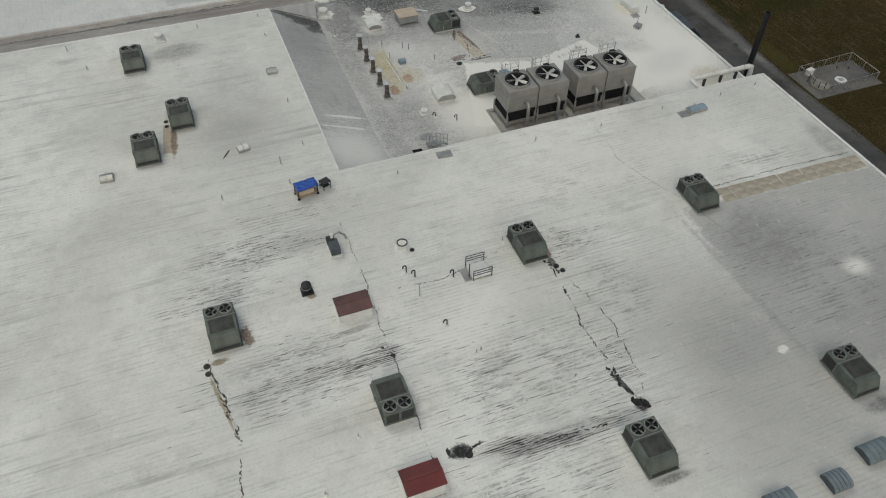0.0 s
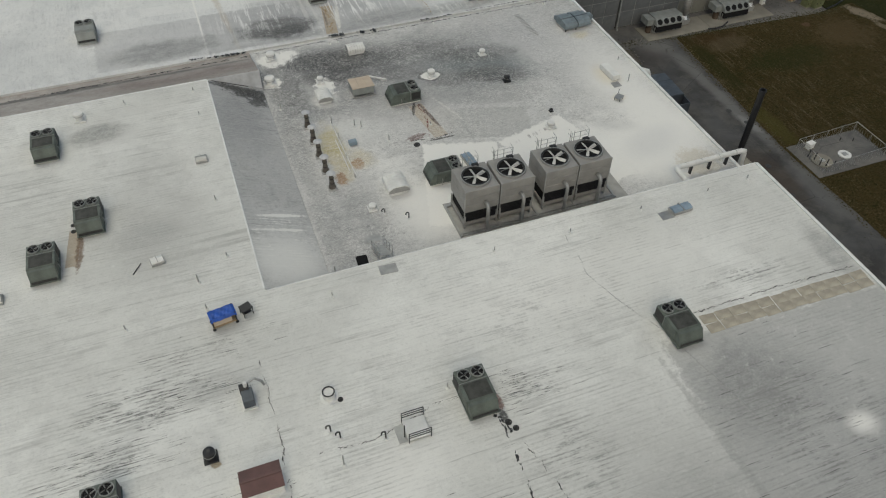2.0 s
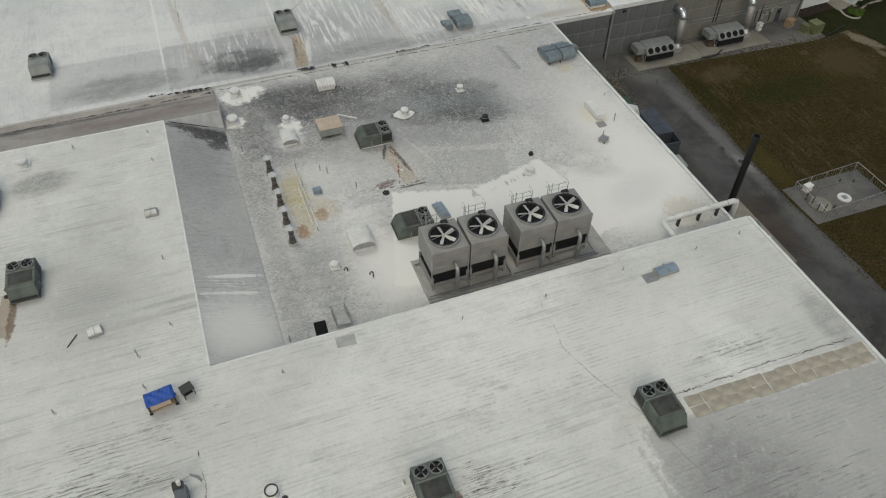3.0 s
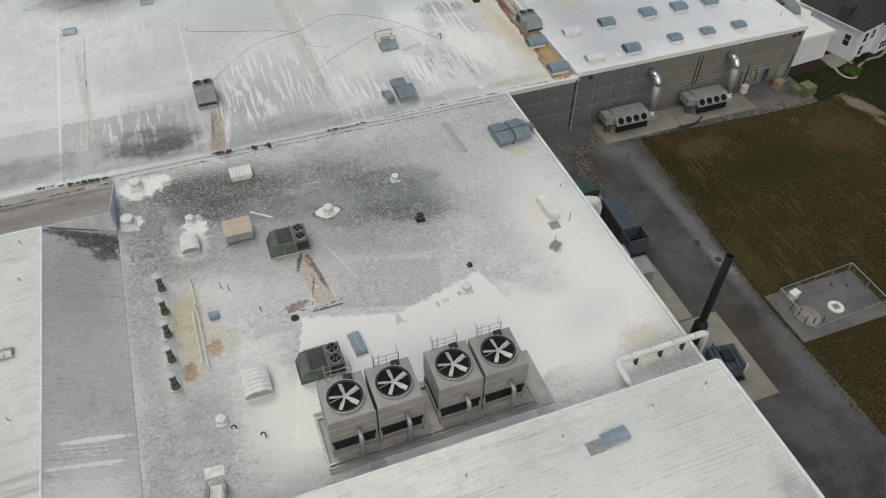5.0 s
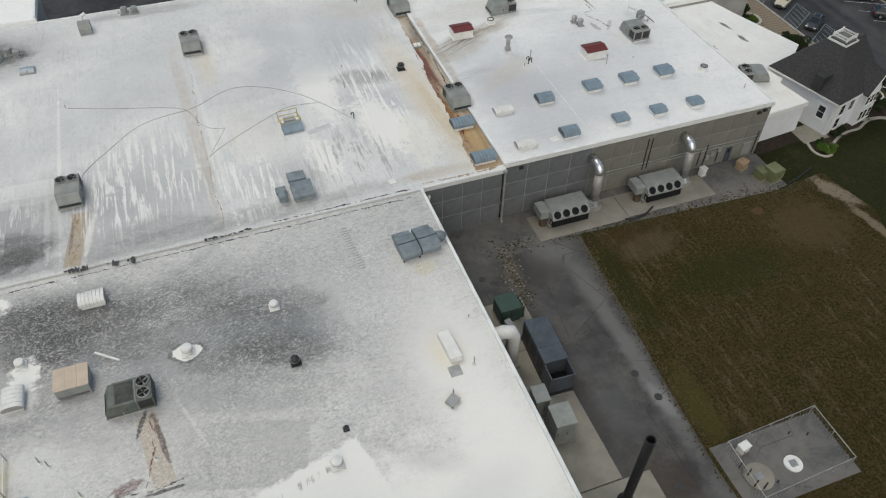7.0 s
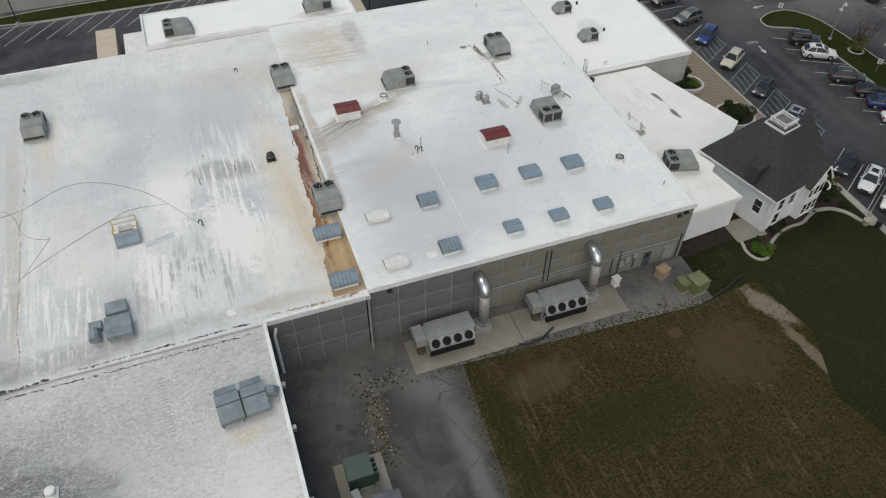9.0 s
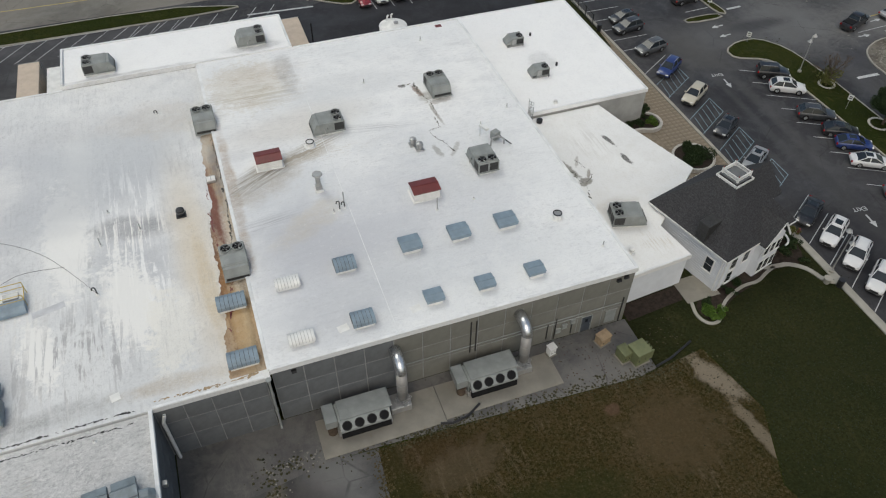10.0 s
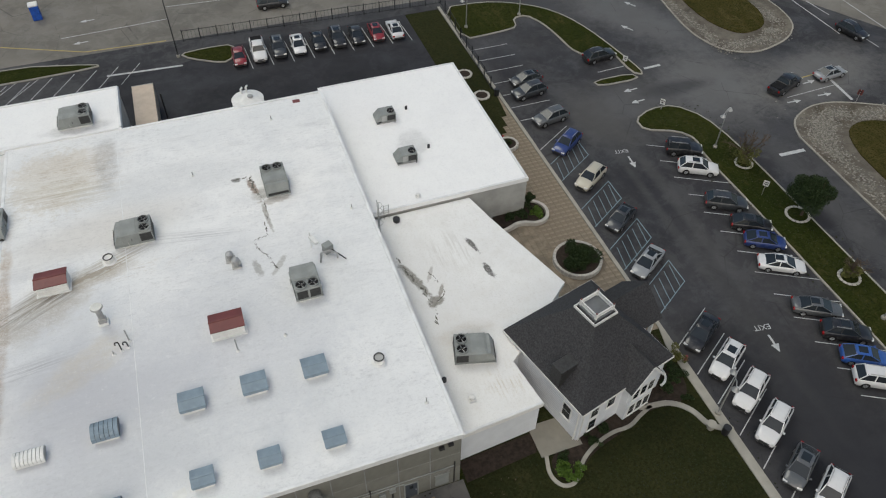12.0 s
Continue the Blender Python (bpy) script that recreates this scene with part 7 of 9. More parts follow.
part("leaf", box(B(), -0.48, 0.48, -0.05, 0.0, 0.02, 2.1, 0.01), SLATE, door_)
part("frame", box(B(), -0.58, -0.485, -0.07, 0.0, 0, 2.2), LIGHTGREY, door_)
part("frame", box(B(), 0.485, 0.58, -0.07, 0.0, 0, 2.2), LIGHTGREY, door_)
part("frame", box(B(), -0.484, 0.484, -0.07, 0.0, 2.11, 2.2), LIGHTGREY, door_)
part("door_window", box(B(), -0.15, 0.15, -0.062, -0.052, 1.35, 1.8), GLASS, door_)
part("handle", box(B(), 0.3, 0.42, -0.1, -0.052, 1.0, 1.05), BRIGHTSTEEL, door_)
u = thing("roller_panel", 98.0, 93.02, 0.1, 0, "grey metal service panel on the wall", "wall panel")
part("sheet", box(B(), -0.55, 0.55, -0.05, 0, 0.3, 2.0, 0.01), LIGHTGREY, u)
part("rim", box(B(), -0.62, 0.62, -0.07, 0, 2.003, 2.1), GALV, u)
for a, b in (((78.0, 2.9), (99.0, 2.9)), ((86.0, 2.5), (95.0, 2.5))):
    lump("wall_conduit", rod(B(), (a[0], 92.97, a[1]), (b[0], 92.97, b[1]), 0.05, seg=8), LIGHTGREY, 0, 0, 0, 0, "long grey conduit fixed along the wall", "conduit")
for x, z0, z1 in ((84.0, 2.0, 6.2), (84.5, 2.0, 6.2), (92.3, 0.3, 3.2), (94.0, 0.4, 1.9), (99.0, 0.2, 3.5), (91.5, 0.6, 2.6)):
    lump("wall_conduit", rod(B(), (x, 92.96, z0), (x, 92.96, z1), 0.06, seg=8), COIL, 0, 0, 0, 0, "dark upright conduit fixed to the wall", "conduit")
for x, z in ((93.2, 1.5), (94.0, 1.9), (92.6, 1.1)):
    lump("meter_box", box(B(), -0.25, 0.25, -0.2, 0, 0, 0.6, 0.02), LIGHTGREY, x, 93.02, z, 0, "grey meter box on the wall", "meter box")


# ---- chillers and ducts on the apron ----
def chiller(x, y):
    u = thing("chiller", x, y, 0.1, 0, "long grey air handler with four black fans", "chiller", "chillers on the apron")
    part("skid", box(B(), -2.3, 2.3, -0.9, 1.1, 0, 0.3, 0.02), GALV, u)
    part("body", box(B(), -2.2, 2.2, -0.6, 1.2, 0.3, 1.9, 0.03), LIGHTGREY, u)
    part("roof_panel", box(B(), -2.0, 2.4, -0.55, 1.35, 1.903, 2.05, 0.04), LIGHTGREY, u, "overhanging top panel")
    part("end_hood", profile(B(), [(-0.5, 1.1), (-0.5, 2.0), (1.3, 2.0), (1.3, 1.1)], -3.2, -2.25), LIGHTGREY, u, "projecting end hood")
    part("pump", pipe(B(), [(-2.7, -0.2, 0.0), (-2.7, -0.2, 0.8)], 0.4, 12), BARK, u, "rusty round pump")
    part("front_coil", profile(B(), [(-1.3, 0.35), (-0.62, 0.35), (-0.62, 1.2), (-1.18, 1.2)], -2.1, 2.1), DEEP, u, "dark slanted coil")
    part("fan_deck", profile(B(), [(-1.3, 1.203), (-0.604, 1.203), (-0.604, 2.0), (-0.75, 2.0), (-1.3, 1.45)], -2.12, 2.12), LIGHTGREY, u, "pale sloped fan deck")
    for i in range(4):
        fx = -1.56 + i * 1.04
        # Each opening is a solid disc with its shade given as near-black.
        part("fan", rod(B(), (fx, -1.0, 1.70), (fx, -1.05, 1.75), 0.36, seg=20), DEEP, u, "black disc for the shade in a round fan opening")
        part("fan_rim", rod(B(), (fx, -1.0, 1.70), (fx, -1.04, 1.74), 0.42, seg=20), COIL, u)
    for s in (-2.15, -0.7, 0.7, 2.15):
        part("post", box(B(), s - 0.05, s + 0.05, -1.0, -0.9, 0.3, 1.0), GALV, u)
    return u


chiller(73.6, 90.6)
chiller(85.0, 90.7)


def duct(x, y, top):
    u = thing("exhaust_duct", x, y, 0.1, 0, "shiny spiral duct rising and bending into the wall", "duct", "ducts on the front wall")
    part("plenum", box(B(), -0.9, 0.9, -0.6, 0.9, 0, 0.75, 0.04), GALV, u)
    bm = B()
    for i, (a, b) in enumerate((((0.9, 0.75), (0.47, 1.25)),)):
        rod(bm, (0.3, 0.15, 0.75), (0.3, 0.15, 1.3), 0.85, 0.47, 4)
    part("transition", bm, BRIGHTSTEEL, u, "bright tapered collar")
    smooth(part("riser", rod(B(), (0.3, 0.15, 1.2), (0.3, 0.15, top - 0.9), 0.46, seg=22), TOWER, u))
    pts = [(0.3, 0.15, top - 0.9)] + [tuple(p) for p in arc((0.3, 1.0, top - 0.9), 0.85, 180, 90, 5, "yz")] + [(0.3, 2.0, top - 0.05)]
    smooth(part("elbow", pipe(B(), pts, 0.46, 22), BRIGHTSTEEL, u, "bright segmented elbow"))
    for k in range(int((top - 2) / 0.9)):
        part("seam", ring(B(), (0.3, 0.15), 0.455, 0.48, 1.5 + k * 0.9, 1.54 + k * 0.9, 22), GALV, u)
    return u


duct(76.9, 90.9, 5.6)
duct(88.1, 91.0, 5.6)


def cabinet(name, x, y, z, w, d, h, material, label, category, turn=0, fins=0, doors=2):
    u = thing(name, x, y, z, turn, label, category)
    part("base", box(B(), -w / 2 - 0.08, w / 2 + 0.08, -d / 2 - 0.08, d / 2 + 0.08, 0, 0.12), CONCRETE, u)
    part("body", box(B(), -w / 2, w / 2, -d / 2, d / 2, 0.12, h - 0.1, 0.03), material, u)
    part("lid", box(B(), -w / 2 - 0.05, w / 2 + 0.05, -d / 2 - 0.05, d / 2 + 0.05, h - 0.098, h, 0.02), material, u)
    for i in range(doors):
        x0 = -w / 2 + 0.06 + i * (w - 0.06) / doors
        dr = part("door", box(B(), x0, x0 + (w - 0.06) / doors - 0.06, -d / 2 - 0.03, -d / 2 - 0.002, 0.2, h - 0.18, 0.01), material, u)
        part("handle", box(B(), x0 + 0.1, x0 + 0.14, -d / 2 - 0.08, -d / 2 - 0.032, h * 0.45, h * 0.6), BLACK, dr)
    for i in range(fins):
        y0 = -d / 2 + 0.1 + i * (d - 0.2) / fins
        part("cooling_fin", box(B(), w / 2 + 0.002, w / 2 + 0.4, y0, y0 + 0.12, 0.25, h - 0.25), material, u)
    return u


cabinet("transformer", 98.6, 88.6, 0.02, 1.5, 1.5, 1.7, OLIVE, "olive green pad transformer", "transformer", 8, 4)
cabinet("transformer", 97.4, 89.1, 0.02, 0.9, 1.2, 1.3, OLIVE, "small olive green cabinet", "cabinet", 8)
cabinet("crate", 96.5, 91.3, 0.02, 1.2, 0.9, 1.1, WOOD, "tan wooden crate by the wall", "crate", 15, 0, 1)
cabinet("ice_box", 91.4, 91.6, 0.1, 0.7, 0.6, 1.2, WHITE, "white louvred condenser box near the wall", "condenser", 10)
cabinet("transformer", 62.4, 80.4, 0.1, 2.0, 1.9, 2.0, FOREST, "dark green transformer with black fins", "transformer", 0, 4)
cabinet("switch_box", 61.7, 78.3, 0.1, 0.5, 0.9, 1.7, LIGHTGREY, "tall narrow grey switch box", "cabinet", 10, 0, 1)
u = thing("generator", 63.6, 74.3, 0.1, -3, "long slate blue generator enclosure with an open end", "generator")
part("skid", box(B(), -1.15, 1.15, -3.4, 3.2, 0, 0.3), BLACK, u)
for i in range(3):
    part("enclosure", box(B(), -1.1, 1.1, -1.7 + i * 1.62, -0.1 + i * 1.62, 0.3, 2.6, 0.04), SLATE, u)
for s in (-1, 1):
    part("side_wall", box(B(), s * 1.05 - 0.05, s * 1.05 + 0.05, -3.3, -1.72, 0.3, 2.4), SLATE, u)
part("end_wall", box(B(), -0.99, 0.99, -3.3, -3.2, 0.3, 2.3), SLATE, u)
# Near-black block gives the open bay its inner shade by colour.
part("radiator", box(B(), -0.95, 0.95, -3.1, -1.8, 0.35, 0.9), DEEP, u, "open radiator bay, near-black for its inner shade")
for s in (-1, 1):
    for i in range(3):
        part("louvre_door", box(B(), s * 1.115 - 0.012, s * 1.115 + 0.012, -1.55 + i * 1.62, -0.3 + i * 1.62, 0.5, 2.3), BLACK, u)
for x, y, w, d, h in ((60.9, 70.2, 1.2, 1.6, 2.4), (61.6, 67.6, 1.7, 2.0, 2.8)):
    cabinet("switchgear", x, y, 0.1, w, d, h, LIGHTGREY, "grey-green metal switchgear cabinet on the pad", "cabinet", -4, 0, 2)
u = thing("wall_duct", 58.3, 75.2, 0, 0, "fat pale duct elbow coming out of the wall", "duct")
smooth(part("elbow", pipe(B(), [(-0.1, 0, 5.2), (1.2, 0, 5.2), (1.9, 0, 4.9), (2.2, 0, 4.2), (2.2, 0, 0.4)], 0.6, 18), WHITE, u))
part("base", box(B(), 1.5, 2.9, -0.7, 0.7, 0.1, 0.5), CONCRETE, u)
u = thing("chimney", 62.5, 59.3, 0.1, 0, "tall slim black steel chimney with an open top", "chimney")
smooth(part("shaft", rod(B(), (0, 0, 3.8), (0, 0, 12.0), 0.34, seg=20, caps=False), BLACK, u))
part("top_ring", ring(B(), (0, 0), 0.3, 0.38, 11.9, 12.1, 20), BLACK, u)
# Near-black disc down the shaft stands for the shade inside it.
part("flue_liner", rod(B(), (0, 0, 11.3), (0, 0, 11.5), 0.31, seg=20), DEEP, u)
part("base_drum", rod(B(), (0, 0, 0), (0, 0, 3.4), 0.62, seg=20), BLACK, u)
part("cone", rod(B(), (0, 0, 3.4), (0, 0, 3.9), 0.62, 0.34, 20), BLACK, u)
for s in (-0.45, 0.0, 0.45):
    part("guy_bracket", box(B(), s - 0.04, s + 0.04, -0.66, -0.6, 2.6, 3.0), GALV, u)
u = thing("boiler_unit", 63.6, 56.3, 0.1, -8, "black finned equipment skid beside the chimney", "equipment skid")
part("skid", box(B(), -1.5, 1.5, -1.5, 1.5, 0, 0.25), BLACK, u)
part("tank", box(B(), -1.3, 1.3, -1.2, 1.2, 0.25, 1.7, 0.05), SLATE, u)
for i in range(6):
    part("fin_panel", box(B(), -1.3 + i * 0.45, -0.95 + i * 0.45, -1.25, 1.25, 1.703, 1.85), SLATE, u)
part("top_block", box(B(), -0.4, 0.5, -0.5, 0.6, 1.853, 2.1), BLACK, u)
part("valve", rod(B(), (-0.6, 1.4, 0.25), (-0.6, 1.4, 2.2), 0.12, seg=10), GALV, u)
for s in (-1.2, 1.2):
    part("bushing", rod(B(), (s, -1.3, 1.0), (s, -1.3, 2.2), 0.08, seg=8), WHITE, u)
for y in (52.0, 49.0, 46.0, 43.0):
    u = thing("bollard", 60.6, y, 0, 0, "yellow steel bollard beside the wall", "bollard", "yellow bollards")
    part("post", rod(B(), (0, 0, 0), (0, 0, 1.0), 0.09, seg=12), YELLOWPAINT, u)
    part("cap", rod(B(), (0, 0, 1.0), (0, 0, 1.06), 0.09, 0.03, 12), YELLOWPAINT, u)
for y in (62, 66, 71, 77, 83, 87):
    lump("scupper_box", box(B(), 0, 0.35, -0.2, 0.2, 0, 0.45, 0.03), GALV, 58.32, y, 5.6, 0, "grey scupper box on the side wall", "scupper")

# fenced tank pad in the field
u = thing("fence", 0, 0, 0.07, 0, "low chain-link fence with steel posts round a pad", "fence")
corners = [(73.7, 61.6), (82.5, 62.0), (82.5, 57.0), (73.6, 56.6)]
for (ax, ay), (bx, by) in zip(corners, corners[1:] + corners[:1]):
    n = max(2, round(math.hypot(bx - ax, by - ay) / 2.3))
    for i in range(n):
        x, y = ax + (bx - ax) * i / n, ay + (by - ay) * i / n
        part("post", rod(B(), (x, y, 0), (x, y, 1.3), 0.04, seg=6), GALV, u)
    part("top_rail", rod(B(), (ax, ay, 1.28), (bx, by, 1.28), 0.03, seg=6), GALV, u)
    bm = B()
    m = int(math.hypot(bx - ax, by - ay) / 0.35)
    for i in range(m):
        t, t2 = i / m, (i + 1) / m
        p, q = (ax + (bx - ax) * t, ay + (by - ay) * t), (ax + (bx - ax) * t2, ay + (by - ay) * t2)
        bar(bm, (*p, 0.05), (*q, 1.25), 0.008, 0.008)
        bar(bm, (*q, 0.05), (*p, 1.25), 0.008, 0.008)
    part("mesh_panel", bm, GALV, u, "wire mesh")
for x, y, r in ((78.2, 58.6, 0.75), (74.9, 58.6, 1.2)):
    u = thing("tank_lid", x, y, 0.07, 0, "round pale concrete tank lid", "tank lid")
    part("disc", rod(B(), (0, 0, 0), (0, 0, 0.12), r, seg=28), CONCRETE if r > 1 else WHITE, u)
    part("hatch", box(B(), -0.3, 0.3, -0.3, 0.3, 0.122, 0.17), GALV, u)
cabinet("control_box", 75.0, 61.0, 0.07, 0.9, 0.6, 0.9, WHITE, "white control box inside the fence", "control box", 10, 0, 1)
for x, y in ((73.9, 59.8), (74.1, 59.0), (74.0, 58.0), (74.6, 57.6), (76.0, 57.7), (81.0, 60.4), (79.6, 61.0)):
    lump("pad_post", rod(B(), (0, 0, 0), (0, 0, 1.1 if x < 76 else 0.4), 0.06, seg=8), COIL, x, y, 0.07, 0, "dark pipe post on the fenced pad", "post")
for x, y in ((70.6, 70.6), (71.3, 67.8), (67.8, 54.9), (62.0, 85.4), (68.5, 60.0)):
    lump("manhole_cover", rod(B(), (0, 0, 0), (0, 0, 0.02), 0.36, seg=20), COIL, x, y, 0.009, 0, "round dark manhole cover in the drive", "manhole cover")


def scatter(name, n, spots, size, material, label, category, seed, z=0.02, flat=0.5):
    """Many small uneven stones or clods in one mesh."""
    rng = random.Random(seed)
    verts, faces = [], []
    base = [(1, 0, 0), (0.3, 0.95, 0), (-0.8, 0.6, 0), (-0.8, -0.6, 0), (0.3, -0.95, 0), (0.1, 0.1, 1)]
    for _ in range(n):
        cx, cy, rx, ry = rng.choice(spots)
        x, y = cx + rng.gauss(0, rx), cy + rng.gauss(0, ry)
        s, a = size * rng.uniform(0.4, 1.5), rng.random() * 6.28
        k = len(verts)
        for u_, v_, w_ in base:
            u_, v_ = u_ * rng.uniform(0.7, 1.2), v_ * rng.uniform(0.7, 1.2)
            verts.append((x + s * (u_ * math.cos(a) - v_ * math.sin(a)), y + s * (u_ * math.sin(a) + v_ * math.cos(a)), z + s * flat * w_))
        faces += [(k + i, k + (i + 1) % 5, k + 5) for i in range(5)]
    me = bpy.data.meshes.new(name)
    me.from_pydata(verts, [], faces)
    me.materials.append(material)
    return tagged(new(name, me), label, category, kind="stuff")


WEEDS = leaves("weed_leaf", (0.018, 0.022, 0.008), (0.07, 0.06, 0.03))
scatter("weeds", 260, [(65.2, 87.6, 0.5, 1.0), (65.3, 84.0, 0.5, 1.6), (64.8, 81.9, 0.6, 0.8), (66.6, 88.6, 1.0, 0.5)], 0.11, WEEDS, "scrubby weeds and rubble along the drive", "weeds", 3)
scatter("rubble", 220, [(65.4, 86, 0.8, 2.0), (64.9, 83, 0.7, 1.2), (67.6, 88.8, 1.2, 0.5)], 0.08, STONE, "pale broken stones by the drive", "rubble", 4)
scatter("weeds", 1100, [(83, 87.6, 6, 0.35), (92, 87.3, 4, 0.4), (99, 86.6, 3, 0.35), (78, 87.8, 3, 0.3)], 0.085, WEEDS, "ragged grass tufts along the apron edge", "weeds", 6)
scatter("dead_leaves", 160, [(93, 90.5, 3, 1.2), (95.5, 89.5, 3, 1), (102, 90, 1.4, 1.4), (90, 88.6, 2, 0.4)], 0.055, BARK, "dead leaves scattered on the apron", "leaves", 7)
for pts in (((79.6, 88.2), (80.6, 87.9), (82.0, 88.1), (83.4, 88.9)), ((99.8, 87.2), (101.6, 87.6), (104.2, 88.6))):
    u = lump("drain_hose", pipe(B(), [(x, y, 0.14) for x, y in pts], 0.11, 8), BLACK, 0, 0, 0, 0, "black corrugated drain hose on the ground", "hose")
scatter("weeds", 1500, [(72.7, 64, 0.35, 6), (73.3, 76, 0.35, 5), (73.8, 83, 0.35, 3), (72.5, 54, 0.35, 5)], 0.08, leaves("edge_grass", (0.03, 0.026, 0.008), (0.075, 0.055, 0.022)), "ragged dry grass along the drive edge", "weeds", 12, 0.02, 0.5)
scatter("field_tufts", 7000, [(80 + 4 * i, 46 + 11 * j, 3.5, 6.5) for i in range(6) for j in range(4)], 0.07, leaves("dry_grass", (0.022, 0.02, 0.006), (0.06, 0.045, 0.018)), "short dry grass tufts over the field", "grass", 9, 0.02, 0.5)


# ---- the white house with the dark shingled roof ----
house = thing("house", 113.05, 98.85, 0, 15.0, "white sided house with a steep charcoal shingle roof and roof deck", "house")
HW, EAVE, DECK, DH = 4.7, 4.75, 0.9, 9.45
for name, x0, x1, y0, y1 in (("wall", -HW, HW, -HW, -HW + 0.2), ("wall", -HW, HW, HW - 0.2, HW), ("wall", -HW, -HW + 0.2, -HW + 0.203, HW - 0.203), ("wall", HW - 0.2, HW, -HW + 0.203, HW - 0.203)):
    part(name, box(B(), x0, x1, y0, y1, 0, EAVE), SIDING, house)
for i in range(15):
    z = 0.3 + i * 0.29
    part("clapboard", box(B(), -HW - 0.012, HW + 0.012, -HW - 0.018, -HW - 0.002, z, z + 0.25), SIDING, house)
    part("clapboard", box(B(), -HW - 0.018, -HW - 0.002, -HW - 0.012, HW, z, z + 0.25), SIDING, house)


def hip_face(k, half, z, top, ztop, mat):
    """One sloped roof face made of overlapping shingle courses."""
    n = 26
    for i in range(n):
        a, b = i / n, (i + 1) / n
        ha, hb = half + (top - half) * a, half + (top - half) * b
        za, zb = z + (ztop - z) * a, z + (ztop - z) * b
        bm = B()
        v = [bm.verts.new(p) for p in ((-ha, -ha, za + 0.05), (ha, -ha, za + 0.05), (hb, -hb, zb + 0.02), (-hb, -hb, zb + 0.02), (-ha, -ha, za - 0.05), (ha, -ha, za - 0.05), (hb, -hb, zb - 0.08), (-hb, -hb, zb - 0.08))]
        for f in ((0, 1, 2, 3), (7, 6, 5, 4), (4, 5, 1, 0), (5, 6, 2, 1), (6, 7, 3, 2), (7, 4, 0, 3)):
            bm.faces.new([v[j] for j in f])
        c = part("shingle_course", bm, mat, house)
        c.matrix_basis = pose(0, 0, 0, 0, 0, k * 90)


for k in range(4):
    hip_face(k, HW + 0.35, EAVE, DECK, DH, SHINGLE)
part("soffit", box(B(), -HW - 0.33, HW + 0.33, -HW - 0.33, HW + 0.33, EAVE - 0.22, EAVE - 0.06), WHITE, house)
for k in range(4):
    g = part("fascia", box(B(), -HW - 0.38, HW + 0.38, -HW - 0.4, -HW - 0.34, EAVE - 0.2, EAVE - 0.0), WHITE, house, "white eave board")
    g.matrix_basis = pose(0, 0, 0, 0, 0, k * 90)
deck = part("roof_deck", box(B(), -DECK - 0.12, DECK + 0.12, -DECK - 0.12, DECK + 0.12, DH - 0.05, DH + 0.12, 0.02), PANEL, house, "grey flat deck on the roof top")
for s in (-1, 1):
    for horizontal in (0, 1):
        r = part("deck_rail", box(B(), -DECK, DECK, -0.05, 0.05, DH + 0.55, DH + 0.62), WHITE, house, "white wooden balustrade")
        r.matrix_basis = pose(0, s * DECK, 0) if not horizontal else pose(s * DECK, 0, 0, 0, 0, 90)
        r = part("deck_rail", box(B(), -DECK, DECK, -0.04, 0.04, DH + 0.2, DH + 0.27), WHITE, house)
        r.matrix_basis = pose(0, s * DECK, 0) if not horizontal else pose(s * DECK, 0, 0, 0, 0, 90)
        for i in range(11):
            b = part("baluster", box(B(), -0.03, 0.03, -0.03, 0.03, DH + 0.27, DH + 0.55), WHITE, house)
            q = -DECK + 0.22 + i * (2 * DECK - 0.44) / 10
            b.matrix_basis = pose(q, s * DECK, 0) if not horizontal else pose(s * DECK, q, 0)
        part("newel_post", box(B(), s * DECK - 0.09, s * DECK + 0.09, (1 if horizontal else -1) * DECK - 0.09, (1 if horizontal else -1) * DECK + 0.09, DH + 0.1, DH + 0.75, 0.02), WHITE, house)
        part("finial", rod(B(), (s * DECK, (1 if horizontal else -1) * DECK, DH + 0.75), (s * DECK, (1 if horizontal else -1) * DECK, DH + 0.9), 0.08, 0.03, 10), REDMETAL, house)
for s in (-1, 1):
    part("deck_kerb", box(B(), -DECK - 0.35, DECK + 0.35, s * (DECK + 0.3) - 0.045, s * (DECK + 0.3) + 0.045, DH - 0.32, DH - 0.08), WHITE, house)
    part("deck_kerb", box(B(), s * (DECK + 0.3) - 0.045, s * (DECK + 0.3) + 0.045, -DECK - 0.2, DECK + 0.2, DH - 0.32, DH - 0.08), WHITE, house)


def gable(cx, y_front, y_back, half, z0, zr, name):
    """A cross gable with its white front wall facing -y."""
    part("gable_wall", profile_x(cx, half - 0.25, y_front + 0.35, y_front + 0.5, z0, zr - 0.25), SIDING, house)
    for s in (-1, 1):
        bm = B()
        v = []
        for y in (y_front, y_back):
            for x, z in ((cx + s * (half + 0.25), z0 - 0.1), (cx, zr)):
                v += [bm.verts.new((x, y, z)), bm.verts.new((x, y, z + 0.14))]
        for f in ((0, 2, 3, 1), (4, 5, 7, 6), (1, 3, 7, 5), (0, 4, 6, 2), (0, 1, 5, 4), (2, 6, 7, 3)):
            bm.faces.new([v[i] for i in f])
        bmesh.ops.recalc_face_normals(bm, faces=bm.faces)
        part(name, bm, SHINGLE, house)
        part("rake_board", bar(B(), (cx + s * (half + 0.22), y_front - 0.03, z0 - 0.06), (cx, y_front - 0.03, zr + 0.04), 0.05, 0.2), WHITE, house, "white rake board")


